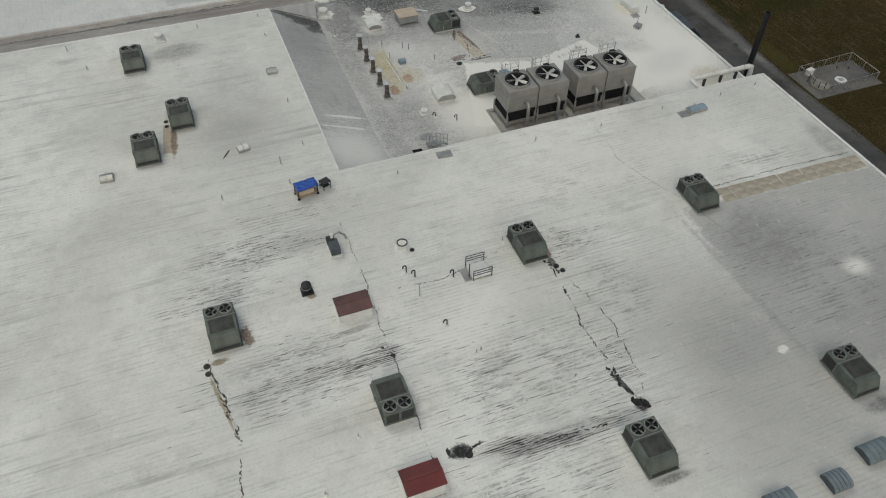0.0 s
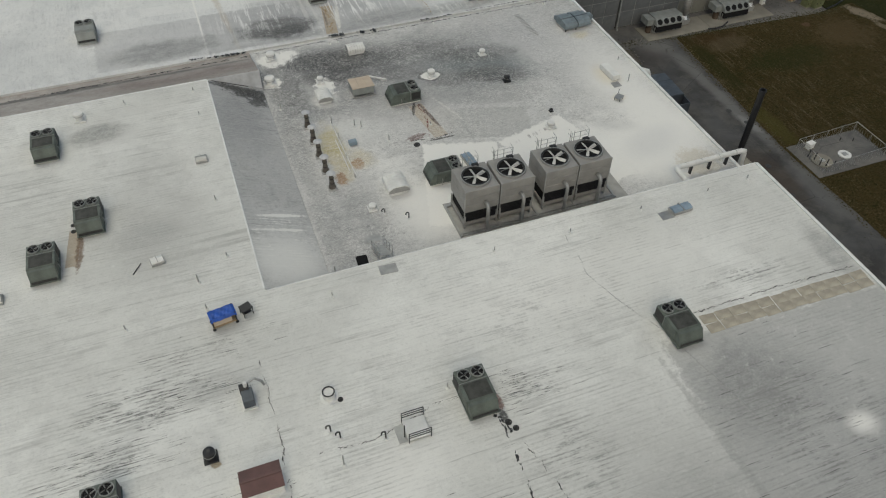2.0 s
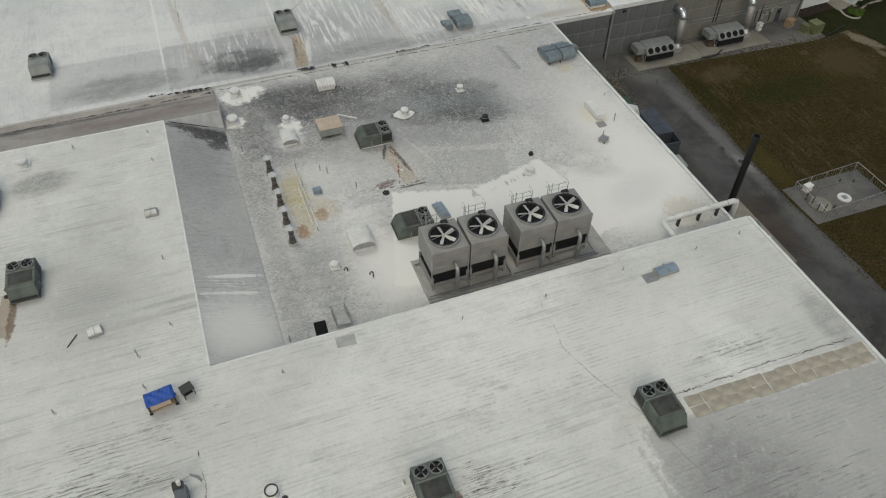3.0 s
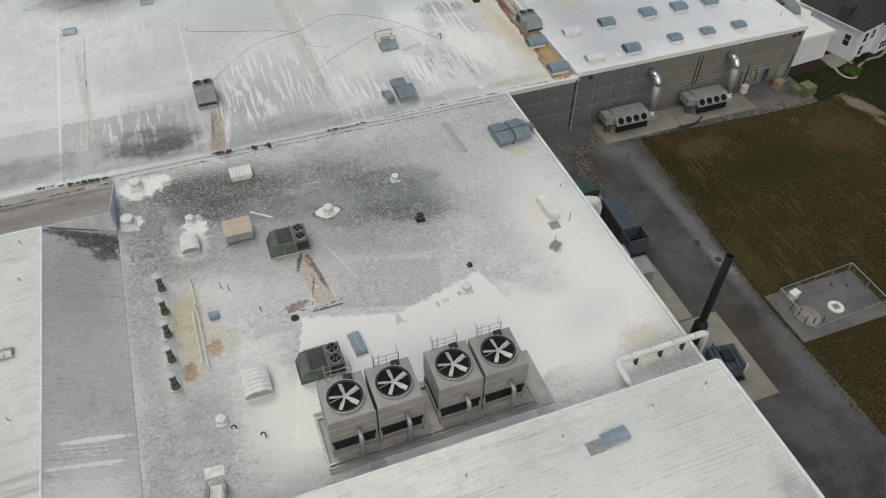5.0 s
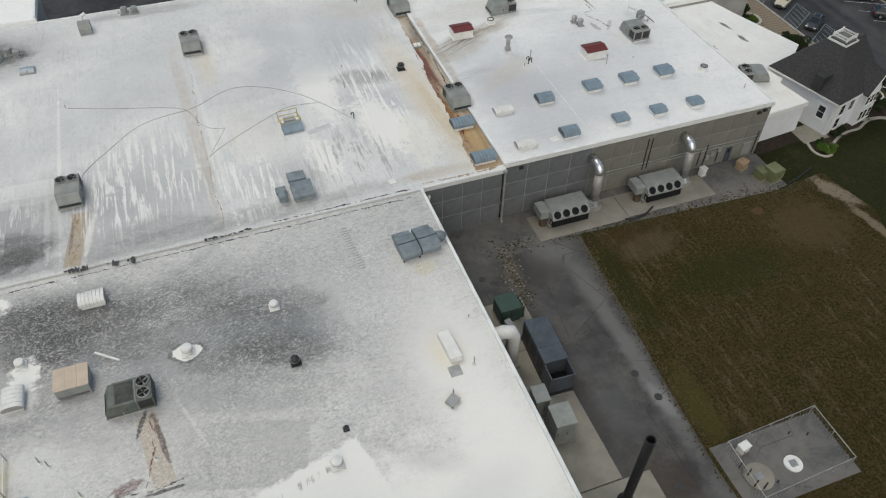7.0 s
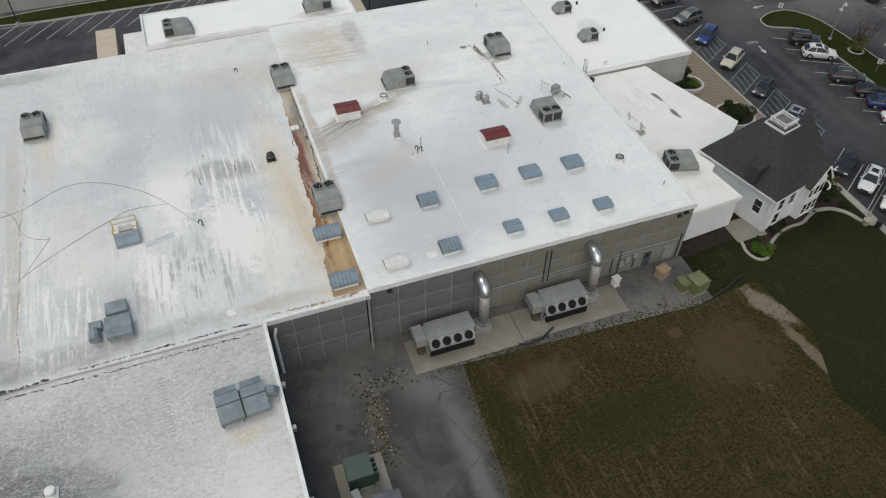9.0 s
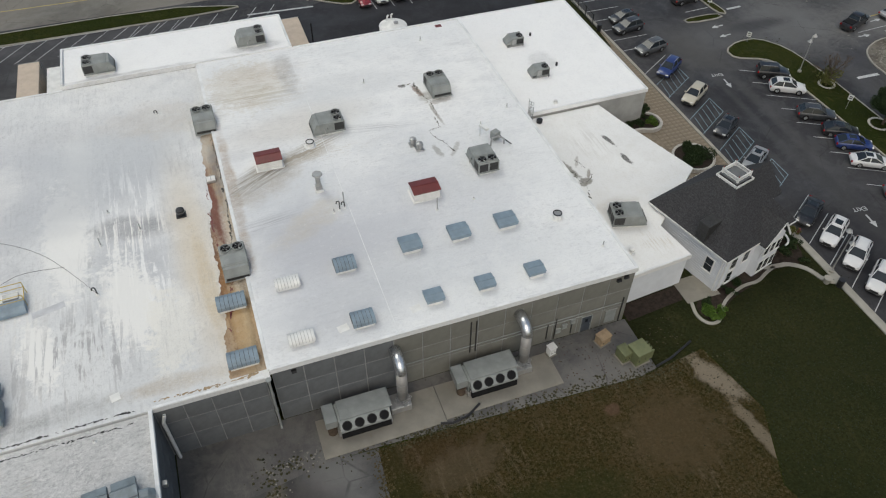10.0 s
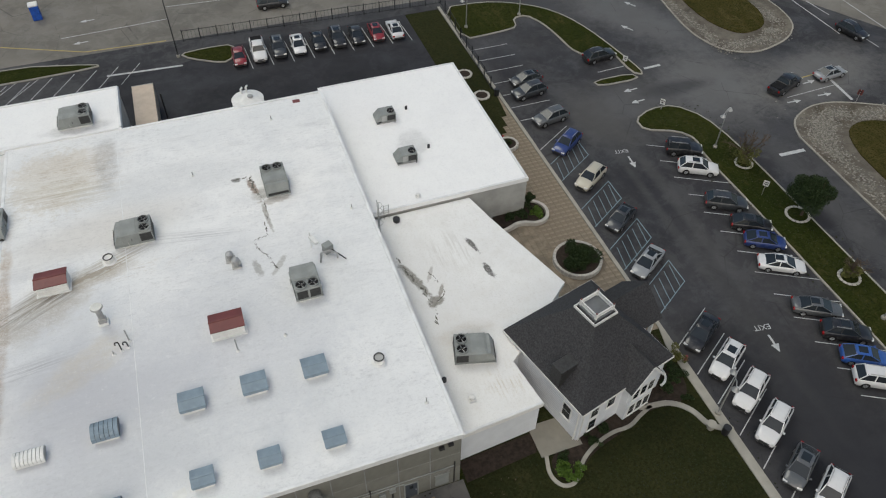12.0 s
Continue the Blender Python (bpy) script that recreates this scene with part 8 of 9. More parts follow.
def profile_x(cx, half, y0, y1, z0, zr):
    bm = B()
    a = [bm.verts.new((x, y0, z)) for x, z in ((cx - half, z0 - 2.3), (cx + half, z0 - 2.3), (cx + half, z0), (cx, zr), (cx - half, z0))]
    b = [bm.verts.new((v.co.x, y1, v.co.z)) for v in a]
    bm.faces.new(a), bm.faces.new(b[::-1])
    for i in range(5):
        bm.faces.new((a[i], b[i], b[(i + 1) % 5], a[(i + 1) % 5]))
    bmesh.ops.recalc_face_normals(bm, faces=bm.faces)
    return bm


gable(1.35, -HW - 1.15, -1.5, 1.6, EAVE - 0.1, 7.0, "gable_roof")
part("bay_wall", box(B(), -0.1, 2.8, -HW - 0.8, -HW - 0.003, 0, EAVE - 2.3), SIDING, house)
part("bay_side", box(B(), -0.1, 0.05, -HW - 0.62, -HW - 0.003, EAVE - 2.3, EAVE), SIDING, house)
part("bay_side", box(B(), 2.65, 2.8, -HW - 0.62, -HW - 0.003, EAVE - 2.3, EAVE), SIDING, house)
# porch wing on the street side
for s in (-1, 1):
    bm = B()
    v = []
    for x in (2.0, 7.3):
        for y, z in ((0.9 + s * 2.5, EAVE - 0.2), (0.9, 7.0)):
            v += [bm.verts.new((x, y, z)), bm.verts.new((x, y, z + 0.14))]
    for f in ((0, 2, 3, 1), (4, 5, 7, 6), (1, 3, 7, 5), (0, 4, 6, 2), (0, 1, 5, 4), (2, 6, 7, 3)):
        bm.faces.new([v[i] for i in f])
    bmesh.ops.recalc_face_normals(bm, faces=bm.faces)
    part("porch_roof", bm, SHINGLE, house)
    part("porch_column", box(B(), 6.7, 6.95, 0.9 + s * 2.0 - 0.12, 0.9 + s * 2.0 + 0.12, 0, EAVE), WHITE, house)
for s in (-1, 1):
    part("porch_beam", box(B(), HW + 0.05, 7.2, 0.9 + s * 2.0 - 0.1, 0.9 + s * 2.0 + 0.1, EAVE - 0.35, EAVE - 0.02), WHITE, house)
# rounded balcony rail at the corner
part("balcony", pipe(B(), [tuple(p) for p in arc((3.3, -HW - 0.1, 3.0), 1.1, -95, 0, 8, "xy")], 0.1, 8), WHITE, house, "curved white balcony rail")


def window(x, y, z, w, h, turn):
    win = part("window", box(B(), -w / 2 - 0.09, w / 2 + 0.09, -0.06, -0.004, -0.09, h + 0.09), WHITE, house, "white framed window with dark panes")
    win.matrix_basis = pose(x, y, z, 0, 0, turn)
    for i in (0, 1):
        part("pane", box(B(), -w / 2 + 0.03, w / 2 - 0.03, -0.075, -0.062, i * h / 2 + 0.03, (i + 1) * h / 2 - 0.03), GLASS, win)
    part("sill", box(B(), -w / 2 - 0.12, w / 2 + 0.12, -0.14, -0.062, -0.16, -0.1), WHITE, win)


for x, z in ((-3.2, 2.6), (-1.4, 2.6), (-3.2, 0.7)):
    window(x, -HW - 0.02, z, 0.8, 1.35, 0)
for x in (0.5, 1.35, 2.2):
    window(x, -HW - 0.82, 0.7, 0.65, 1.3, 0)
    window(x, -HW - 0.82, 3.0, 0.6, 1.2, 0)
for y in (-3.2,):
    window(-HW - 0.02, y, 1.9, 0.9, 1.6, -90)
for k in (-0.35, 0.35):
    part("corner_pipe", rod(B(), (-HW - 0.1 if k < 0 else -HW + 0.2, -HW + 0.2 if k < 0 else -HW - 0.1, 0.1), (-HW - 0.1 if k < 0 else -HW + 0.2, -HW + 0.2 if k < 0 else -HW - 0.1, EAVE - 0.3), 0.06, seg=8), WHITE, house)
part("chimney_chase", box(B(), -HW - 0.3, -HW + 1.5, -2.1, -0.9, EAVE - 0.3, EAVE + 2.1, 0.03), COIL, house, "dark shingled dormer box")
part("plumbing_vent", rod(B(), (-HW + 1.9, -0.4, EAVE + 1.2), (-HW + 1.9, -0.4, EAVE + 2.4), 0.07, seg=8), BLACK, house)


# ---- kerbed islands and planted beds ----
def inset(poly, d):
    n = len(poly)
    out = []
    for i in range(n):
        p, a, b = Vector(poly[i]), Vector(poly[i - 1]), Vector(poly[(i + 1) % n])
        e1, e2 = (p - a).normalized(), (b - p).normalized()
        n1, n2 = Vector((-e1.y, e1.x)), Vector((-e2.y, e2.x))
        m = (n1 + n2)
        m = m / max(0.35, m.length_squared / 2) / 1.0
        out.append(tuple(p + m * d))
    return out


def rounded(poly, times=2):
    for _ in range(times):
        out = []
        for i in range(len(poly)):
            (ax, ay), (bx, by) = poly[i], poly[(i + 1) % len(poly)]
            out += [(ax * 0.78 + bx * 0.22, ay * 0.78 + by * 0.22), (ax * 0.22 + bx * 0.78, ay * 0.22 + by * 0.78)]
        poly = out
    return poly


def island(poly, fill, label, name="kerb_island", soft=1, kerb_w=0.2, h=0.15):
    poly = rounded(poly, soft) if soft else poly
    inner = inset(poly, kerb_w)
    u = thing(name, 0, 0, 0, 0, label, "kerb island")
    tagged(u, kind="structure")
    bm = B()
    n = len(poly)
    rows = [[bm.verts.new((x, y, z)) for x, y in p] for p, z in ((poly, -0.1), (poly, h), (inner, h), (inner, -0.1))]
    for a, b in zip(rows, rows[1:]):
        for i in range(n):
            bm.faces.new((a[i], a[(i + 1) % n], b[(i + 1) % n], b[i]))
    bmesh.ops.recalc_face_normals(bm, faces=bm.faces)
    part("kerb", bm, KERB, u, "pale concrete kerb")
    bm = B()
    f = bm.faces.new([bm.verts.new((x, y, h - 0.02)) for x, y in inset(poly, kerb_w * 0.4)])
    f.normal_update()
    bmesh.ops.triangulate(bm, faces=[f], ngon_method="EAR_CLIP")
    bmesh.ops.recalc_face_normals(bm, faces=bm.faces)
    if bm.faces[:][0].normal.z < 0:
        bmesh.ops.reverse_faces(bm, faces=bm.faces[:])
    part("planting", bm, fill, u)
    return u


island([(140.9, -60), (145.8, -60), (145.8, 113), (145.7, 122.6), (145.0, 128.0), (142.6, 131.4), (139.3, 131.6), (136.4, 130.2), (136.4, 127.9), (140.2, 126.4), (141.4, 124.4), (140.6, 121.7), (140.8, 111)],
       VERGE, "long kerbed grass island between the parking rows")
island([(122.9, 154.2), (127.3, 154.4), (129.6, 154.6), (131.4, 155.0), (131.9, 157.4), (133.9, 157.6), (135.2, 154.8), (135.8, 150.9), (136.0, 147.4), (137.0, 145.2), (141.0, 145.0), (141.2, 139.4), (142.4, 138.4), (142.8, 139.7), (141.9, 145.9), (141.0, 150.9), (139.5, 155.5), (137.2, 159.0), (133.0, 162.0), (129.0, 163.4), (122.9, 163.6)],
       VERGE, "kerbed grass island at the head of the parking bays")
island([(135.3, 139.3), (135.6, 137.9), (141.6, 137.8), (141.0, 139.3)], VERGE, "narrow kerbed tip of a parking island", kerb_w=0.16)
island([(64, 163.0), (30, 163.2), (30, 166.6), (64, 167.0), (74.6, 164.2), (74.8, 163.4)][::-1], VERGE, "kerbed grass strip beside the entry road")
island([(85.0, 163.2), (86.2, 161.6), (90.4, 159.0), (92.0, 160.0), (92.5, 163.5), (88.5, 163.7)], VERGE, "small triangular kerbed grass island")
island([(152.8, -60), (240, -60), (240, 96), (190, 110), (170, 121.5), (162.6, 125.4), (158.6, 125.6), (154.6, 123.7), (152.9, 119.0)], BEDSTONE, "kerbed bed of river stones round a grass mound", soft=2)
island([(155.2, 156.5), (154.0, 146.0), (155.6, 140.2), (160.0, 137.9), (166.5, 139.6), (170.2, 143.0), (171.0, 150.0), (166, 172), (158, 172)], BEDSTONE, "kerbed stone and grass island beside the main road", soft=2)
scatter("river_stones", 4200, [(155.3, 112, 0.75, 5), (155.7, 118, 0.8, 1.8), (157.8, 121.8, 0.9, 0.9), (160.5, 123.0, 1.3, 0.7), (165, 121.4, 1.8, 0.6), (155.2, 104, 0.75, 5), (157.0, 120.5, 0.8, 0.8)], 0.11, STONE, "pale river stones in a kerbed bed", "stones", 21, 0.13)
scatter("river_stones", 2400, [(156.0, 143.5, 0.5, 2.0), (158.4, 140.6, 1.0, 0.6), (163, 140.6, 1.6, 0.6), (167.8, 146, 0.5, 1.6), (155.9, 150, 0.4, 2.5), (165.6, 142.2, 0.7, 0.4)], 0.11, STONE, "pale river stones in a kerbed bed", "stones", 22, 0.13)
for name, poly, m, label in (("grass_mound", [(158.0, 60), (238, 60), (238, 92), (190, 106), (170, 117), (163.5, 121.0), (159.4, 119.8), (157.4, 113)], MOUND, "grass mound inside the stone bed"),
                             ("grass_mound", [(158.4, 160), (157.8, 148), (160.4, 142.6), (165.4, 143.4), (167.6, 148), (166.6, 160)], MOUND, "dull grass mound inside the stone bed")):
    bm = B()
    prism(bm, rounded(poly), 0.0, 0.24)
    structure(name, bm, m, label, "grass")

# sidewalks, pavers and bed edging by the house
sheet("pavement_walk", [(121.95, -60), (122.8, -60), (122.8, 164), (122.4, 164), (122.4, 101), (121.95, 99)], 0.13, KERB, "pale concrete sidewalk and kerb along the bays", "sidewalk")
sheet("pavement_plaza", [(108.5, 101.0), (122.38, 101.0), (122.38, 141), (117.2, 141), (110, 124)], 0.03, PAVER, "brown joint bed under the brick pavers", "paving")
plaza = thing("paver_field", 0, 0, 0, 0, "tan and brown brick pavers by the entrance", "paving")
tagged(plaza, kind="structure")
pv = mesh("paver", box(B(), -0.302, 0.302, -0.302, 0.302, 0, 0.05, 0.008), PAVER)
count = 0
bm_rest = B()
for i in range(8):
    for j in range(56):
        x, y = 117.65 + i * 0.62, 102.2 + j * 0.62
        if math.hypot(x - 119.0, y - 111.2) < 2.7 or (x < 118.9 and 117.4 < y < 120.8) or y > 124.5 + (x - 117) * 2.6 or y < 101.8 + (122 - x) * 0.7:
            continue
        if count < 300:
            p = part("paver", pv, None, plaza)
            p.matrix_basis = pose(x, y, 0.032)
            count += 1
for i in range(1, 16):
    for j in range(40):
        x, y = 117.65 - i * 0.62, 102.2 + j * 0.62
        if x < 109.5 + max(0.0, 106 - y) * -0.2 or y > 119.5 or y > 117.4:
            continue
        box(bm_rest, x - 0.302, x + 0.302, y - 0.302, y + 0.302, 0.032, 0.082)
tagged(part("paver_rows", bm_rest, PAVER, plaza), kind="stuff")
sheet("ground_strip", [(117.2, 124), (119.6, 124), (121.4, 132), (122.3, 141), (122.3, 163.4), (117.2, 163.4)], 0.05, LAWN, "dark grass strip beside the bright roof building", "grass")


def strip(name, pts, w, z, h, material, label, category):
    """A continuous band along a smoothed line."""
    fine = [Vector(p) for p in pts]
    for _ in range(3):
        out = [fine[0]]
        for a, b in zip(fine, fine[1:]):
            out += [a * 0.75 + b * 0.25, a * 0.25 + b * 0.75]
        fine = out + [fine[-1]]
    bm = B()
    cols = []
    for i, p in enumerate(fine):
        d = (fine[min(i + 1, len(fine) - 1)] - fine[max(i - 1, 0)]).normalized()
        nrm = Vector((-d.y, d.x)) * w / 2
        cols.append([bm.verts.new((*(p + nrm), z)), bm.verts.new((*(p + nrm), z + h)), bm.verts.new((*(p - nrm), z + h)), bm.verts.new((*(p - nrm), z))])
    for a, b in zip(cols, cols[1:]):
        for k in range(3):
            bm.faces.new((a[k], a[k + 1], b[k + 1], b[k]))
    bm.faces.new(cols[0][::-1]), bm.faces.new(cols[-1])
    bmesh.ops.recalc_face_normals(bm, faces=bm.faces)
    return structure(name, bm, material, label, category)


def bed_ring(x, y, r, h=0.45, label="round planter with a pale block wall"):
    u = thing("planter", x, y, 0.03, 0, label, "planter")
    n = int(2 * math.pi * r / 0.42)
    blk = mesh("block", box(B(), -0.2, 0.2, -0.15, 0.15, 0, h, 0.03), PLANTERBLOCK)
    for i in range(n):
        a = 2 * math.pi * i / n
        p = part("block", blk, None, u)
        p.matrix_basis = pose(r * math.cos(a), r * math.sin(a), 0, 0, 0, math.degrees(a) + 90)
    part("soil", rod(B(), (0, 0, 0), (0, 0, h - 0.08), r - 0.12, seg=28), MULCH, u, "dark mulch")
    return u


bed_ring(119.0, 111.2, 2.35, 0.55)
sheet("ground_corner_bed", rounded([(113.6, 117.6), (115.6, 118.2), (117.4, 117.4), (118.7, 118.0), (118.9, 119.2), (118.4, 120.2), (117.0, 121.0), (112.5, 119.6)], 1), 0.36, MULCH, "dark mulch bed in the building's corner", "mulch bed")
WALLCURVE = [(112.9, 117.2), (114.1, 117.4), (115.6, 118.0), (117.4, 117.1), (118.8, 117.7), (119.2, 119.1), (118.6, 120.3), (117.2, 121.0)]
strip("trim_corner_planter", WALLCURVE, 0.34, 0.0, 0.55, PLANTERBLOCK, "winding pale block wall of a planter", "planter wall")
# Dark strip on the ground along the foot of the low wall.
sheet("ground_wall_bed", [(100.0, 92.6), (106.3, 93.2), (107.0, 95.0), (100.0, 94.5)], 0.05, MULCH, "dark brown strip along the low white wall", "soil")
bed_ring(119.6, 130.6, 1.1)
bed_ring(120.0, 146.2, 0.9, 0.2)
bed_ring(120.4, 141.0, 0.9, 0.2)
for x, y, r in ((144.2, 118.7, 0.95), (144.6, 109.5, 1.2), (143.7, 100.3, 1.0)):
    bed_ring(x, y, r, 0.16, "low ring of edging blocks round a tree")
sheet("ground_bed", rounded([(107.0, 92.4), (107.0, 90.4), (108.4, 89.8), (110.4, 91.6), (114.5, 92.7), (117.3, 93.7), (119.9, 93.2), (121.7, 94.6), (121.9, 101.4), (118.0, 101.4), (116.0, 95.4), (109.9, 93.3)]), 0.06, MULCH, "dark mulch bed round the house", "mulch bed")


strip("trim_bed_edge", [(106.9, 92.6), (106.4, 91.0), (107.0, 89.7), (108.3, 89.7), (109.2, 91.0), (110.6, 92.0), (112.9, 92.8), (114.7, 92.7), (116.0, 93.4), (117.4, 93.9)], 0.32, 0.0, 0.12, KERB, "winding pale concrete bed edging", "edging")
strip("pavement_path", [(115.6, 94.9), (116.4, 94.0), (117.6, 93.9), (119.2, 93.7), (120.6, 92.4), (121.0, 90.6), (122.8, 89.6)], 0.5, 0.0, 0.12, KERB, "curved pale concrete garden path", "path")

# ---- painted lines ----
def line(name, a, b, w, material, label, z=0.022):
    bm = B()
    bar(bm, (*a, z), (*b, z), w, 0.008)
    return structure(name, bm, material, label, "painted line")


def bays(n, start, step, along, material=LINE, label="white painted bay line"):
    for i in range(n):
        a = (start[0] + step[0] * i, start[1] + step[1] * i)
        line("trim_bay_line", a, (a[0] + along[0], a[1] + along[1]), 0.09, material, label)


WL, EL = (4.9, 3.1), (5.5, -3.0)
bays(6, (123.0, 98.6), (0, -3.2), WL)
bays(7, (123.0, 151.4), (0.0, -2.8), (5.3, 0))
bays(1, (123.0, 128.7), (0.0, -2.8), WL)
bays(14, (135.3, 125.4), (0, -3.05), EL)
bays(9, (93.95, 156.6), (2.77, 0), (-0.3, 5.4))
bays(14, (28.0, 158.0), (2.7, 0), (6.4, 8.0))
bays(8, (58.0, 158.4), (2.75, 0), (2.6, 4.4))
line("trim_bay_line", (28, 163.0), (58, 163.0), 0.11, LINE, "white painted bay line")
for cy in (124.4, 116.5, 110.1, 103.7):
    for k in range(5):
        a = (123.3 + k * 0.95, cy - 1.45 + k * 0.62)
        line("trim_hatch_line", a, (a[0] + 0.5, a[1] + 3.0), 0.07, TEALLINE, "pale blue hatched access line")
    for s in (-1.5, 1.5):
        line("trim_hatch_line", (123.0, cy + s), (127.9, cy + s + 3.1), 0.08, TEALLINE, "pale blue hatched access line")
    line("trim_hatch_line", (127.9, cy + 1.6), (127.9, cy + 4.6), 0.1, TEALLINE, "pale blue hatched access line")
for a, b, w in (((149.2, 118.6), (152.6, 118.5), 0.5), ((143.3, 139.8), (145.8, 139.9), 0.4), ((165.4, 129.5), (165.0, 124.9), 0.4), ((75.6, 161.0), (85.2, 160.4), 0.35), ((140.0, 138.0), (137.0, 138.4), 0.1), ((137.0, 141.0), (141.0, 141.2), 0.11),
                ((174.1, 149.0), (174.4, 138.6), 0.14), ((181.4, 150.0), (181.8, 136.0), 0.14), ((176.0, 148), (176.5, 143.5), 0.14), ((176.8, 139), (177.2, 134), 0.14), ((165.6, 128.4), (157.4, 128.0), 0.1),
                ((84.5, 177.0), (125, 174.4), 0.12), ((70, 172.6), (84.5, 173.4), 0.12)):
    line("trim_road_line", a, b, w, LINE, "white painted road line")
for a, b in (((40, 173.4), (62.1, 172.9)), ((62.1, 172.9), (73.0, 168.0)), ((73, 168), (83.7, 167.4)), ((157.5, 130.8), (165.4, 131.4))):
    line("trim_road_line", a, b, 0.2, YELLOWLINE, "faded yellow road line")


def arrow(x, y, turn, s=1.0):
    bm = B()
    prism(bm, [(-1.0 * s, -0.1 * s), (0.1 * s, -0.1 * s), (0.1 * s, -0.4 * s), (1.0 * s, 0), (0.1 * s, 0.4 * s), (0.1 * s, 0.1 * s), (-1.0 * s, 0.1 * s)], 0.018, 0.027)
    ob = structure("trim_arrow", bm, LINE, "white painted direction arrow", "painted arrow")
    ob.matrix_basis = pose(x, y, 0, 0, 0, turn)


for x, y, a in ((132.1, 123.2, -95), (131.6, 96.0, -95), (138.8, 133.5, 185), (139.1, 136.0, 185), (150.1, 155.7, 120), (146.3, 149.8, 120), (157.7, 127.0, -5), (162.4, 127.0, -5), (162.3, 130.0, 5), (73.5, 176.5, 185), (72.5, 170.6, 185), (91, 179, 185)):
    arrow(x, y, a)


def words(text, x, y, size, turn, label):
    cu = bpy.data.curves.new("painted_word", "FONT")
    cu.body, cu.size, cu.extrude, cu.align_x = text, size, 0.004, "CENTER"
    cu.materials.append(LINE)
    ob = tagged(new("painted_word", cu), label, "painted word")
    ob.matrix_basis = pose(x, y, 0.024, 0, 0, turn)


words("EXIT", 131.7, 98.2, 0.85, 172, "white painted word on the asphalt aisle")
words("EXIT", 131.9, 125.6, 0.85, 172, "white painted word on the asphalt aisle")


# ---- cars ----
KINDS = {  # length, width, bonnet height, belt, roof height, roof from, roof to, screen foot, rear foot
    "sedan": (4.65, 1.8, 0.8, 0.92, 1.42, -0.75, 0.15, 1.2, -1.7), "suv": (4.55, 1.84, 0.98, 1.06, 1.66, -1.5, 0.15, 1.08, -2.12),
    "hatch": (4.25, 1.76, 0.88, 0.96, 1.47, -1.0, 0.15, 1.15, -1.93), "pickup": (5.5, 1.95, 1.08, 1.18, 1.84, -0.5, 0.7, 1.3, -0.75), "jeep": (4.2, 1.84, 1.1, 1.15, 1.82, -1.9, 0.35, 0.62, -2.0)}
CACHE = {}


def loft(bm, rings, close=True):
    loops = [[bm.verts.new(p) for p in r] for r in rings]
    n = len(loops[0])
    for a, b in zip(loops, loops[1:]):
        for i in range(n):
            bm.faces.new((a[i], a[(i + 1) % n], b[(i + 1) % n], b[i]))
    bm.faces.new(loops[0][::-1]), bm.faces.new(loops[-1])
    bmesh.ops.recalc_face_normals(bm, faces=bm.faces)
    return bm


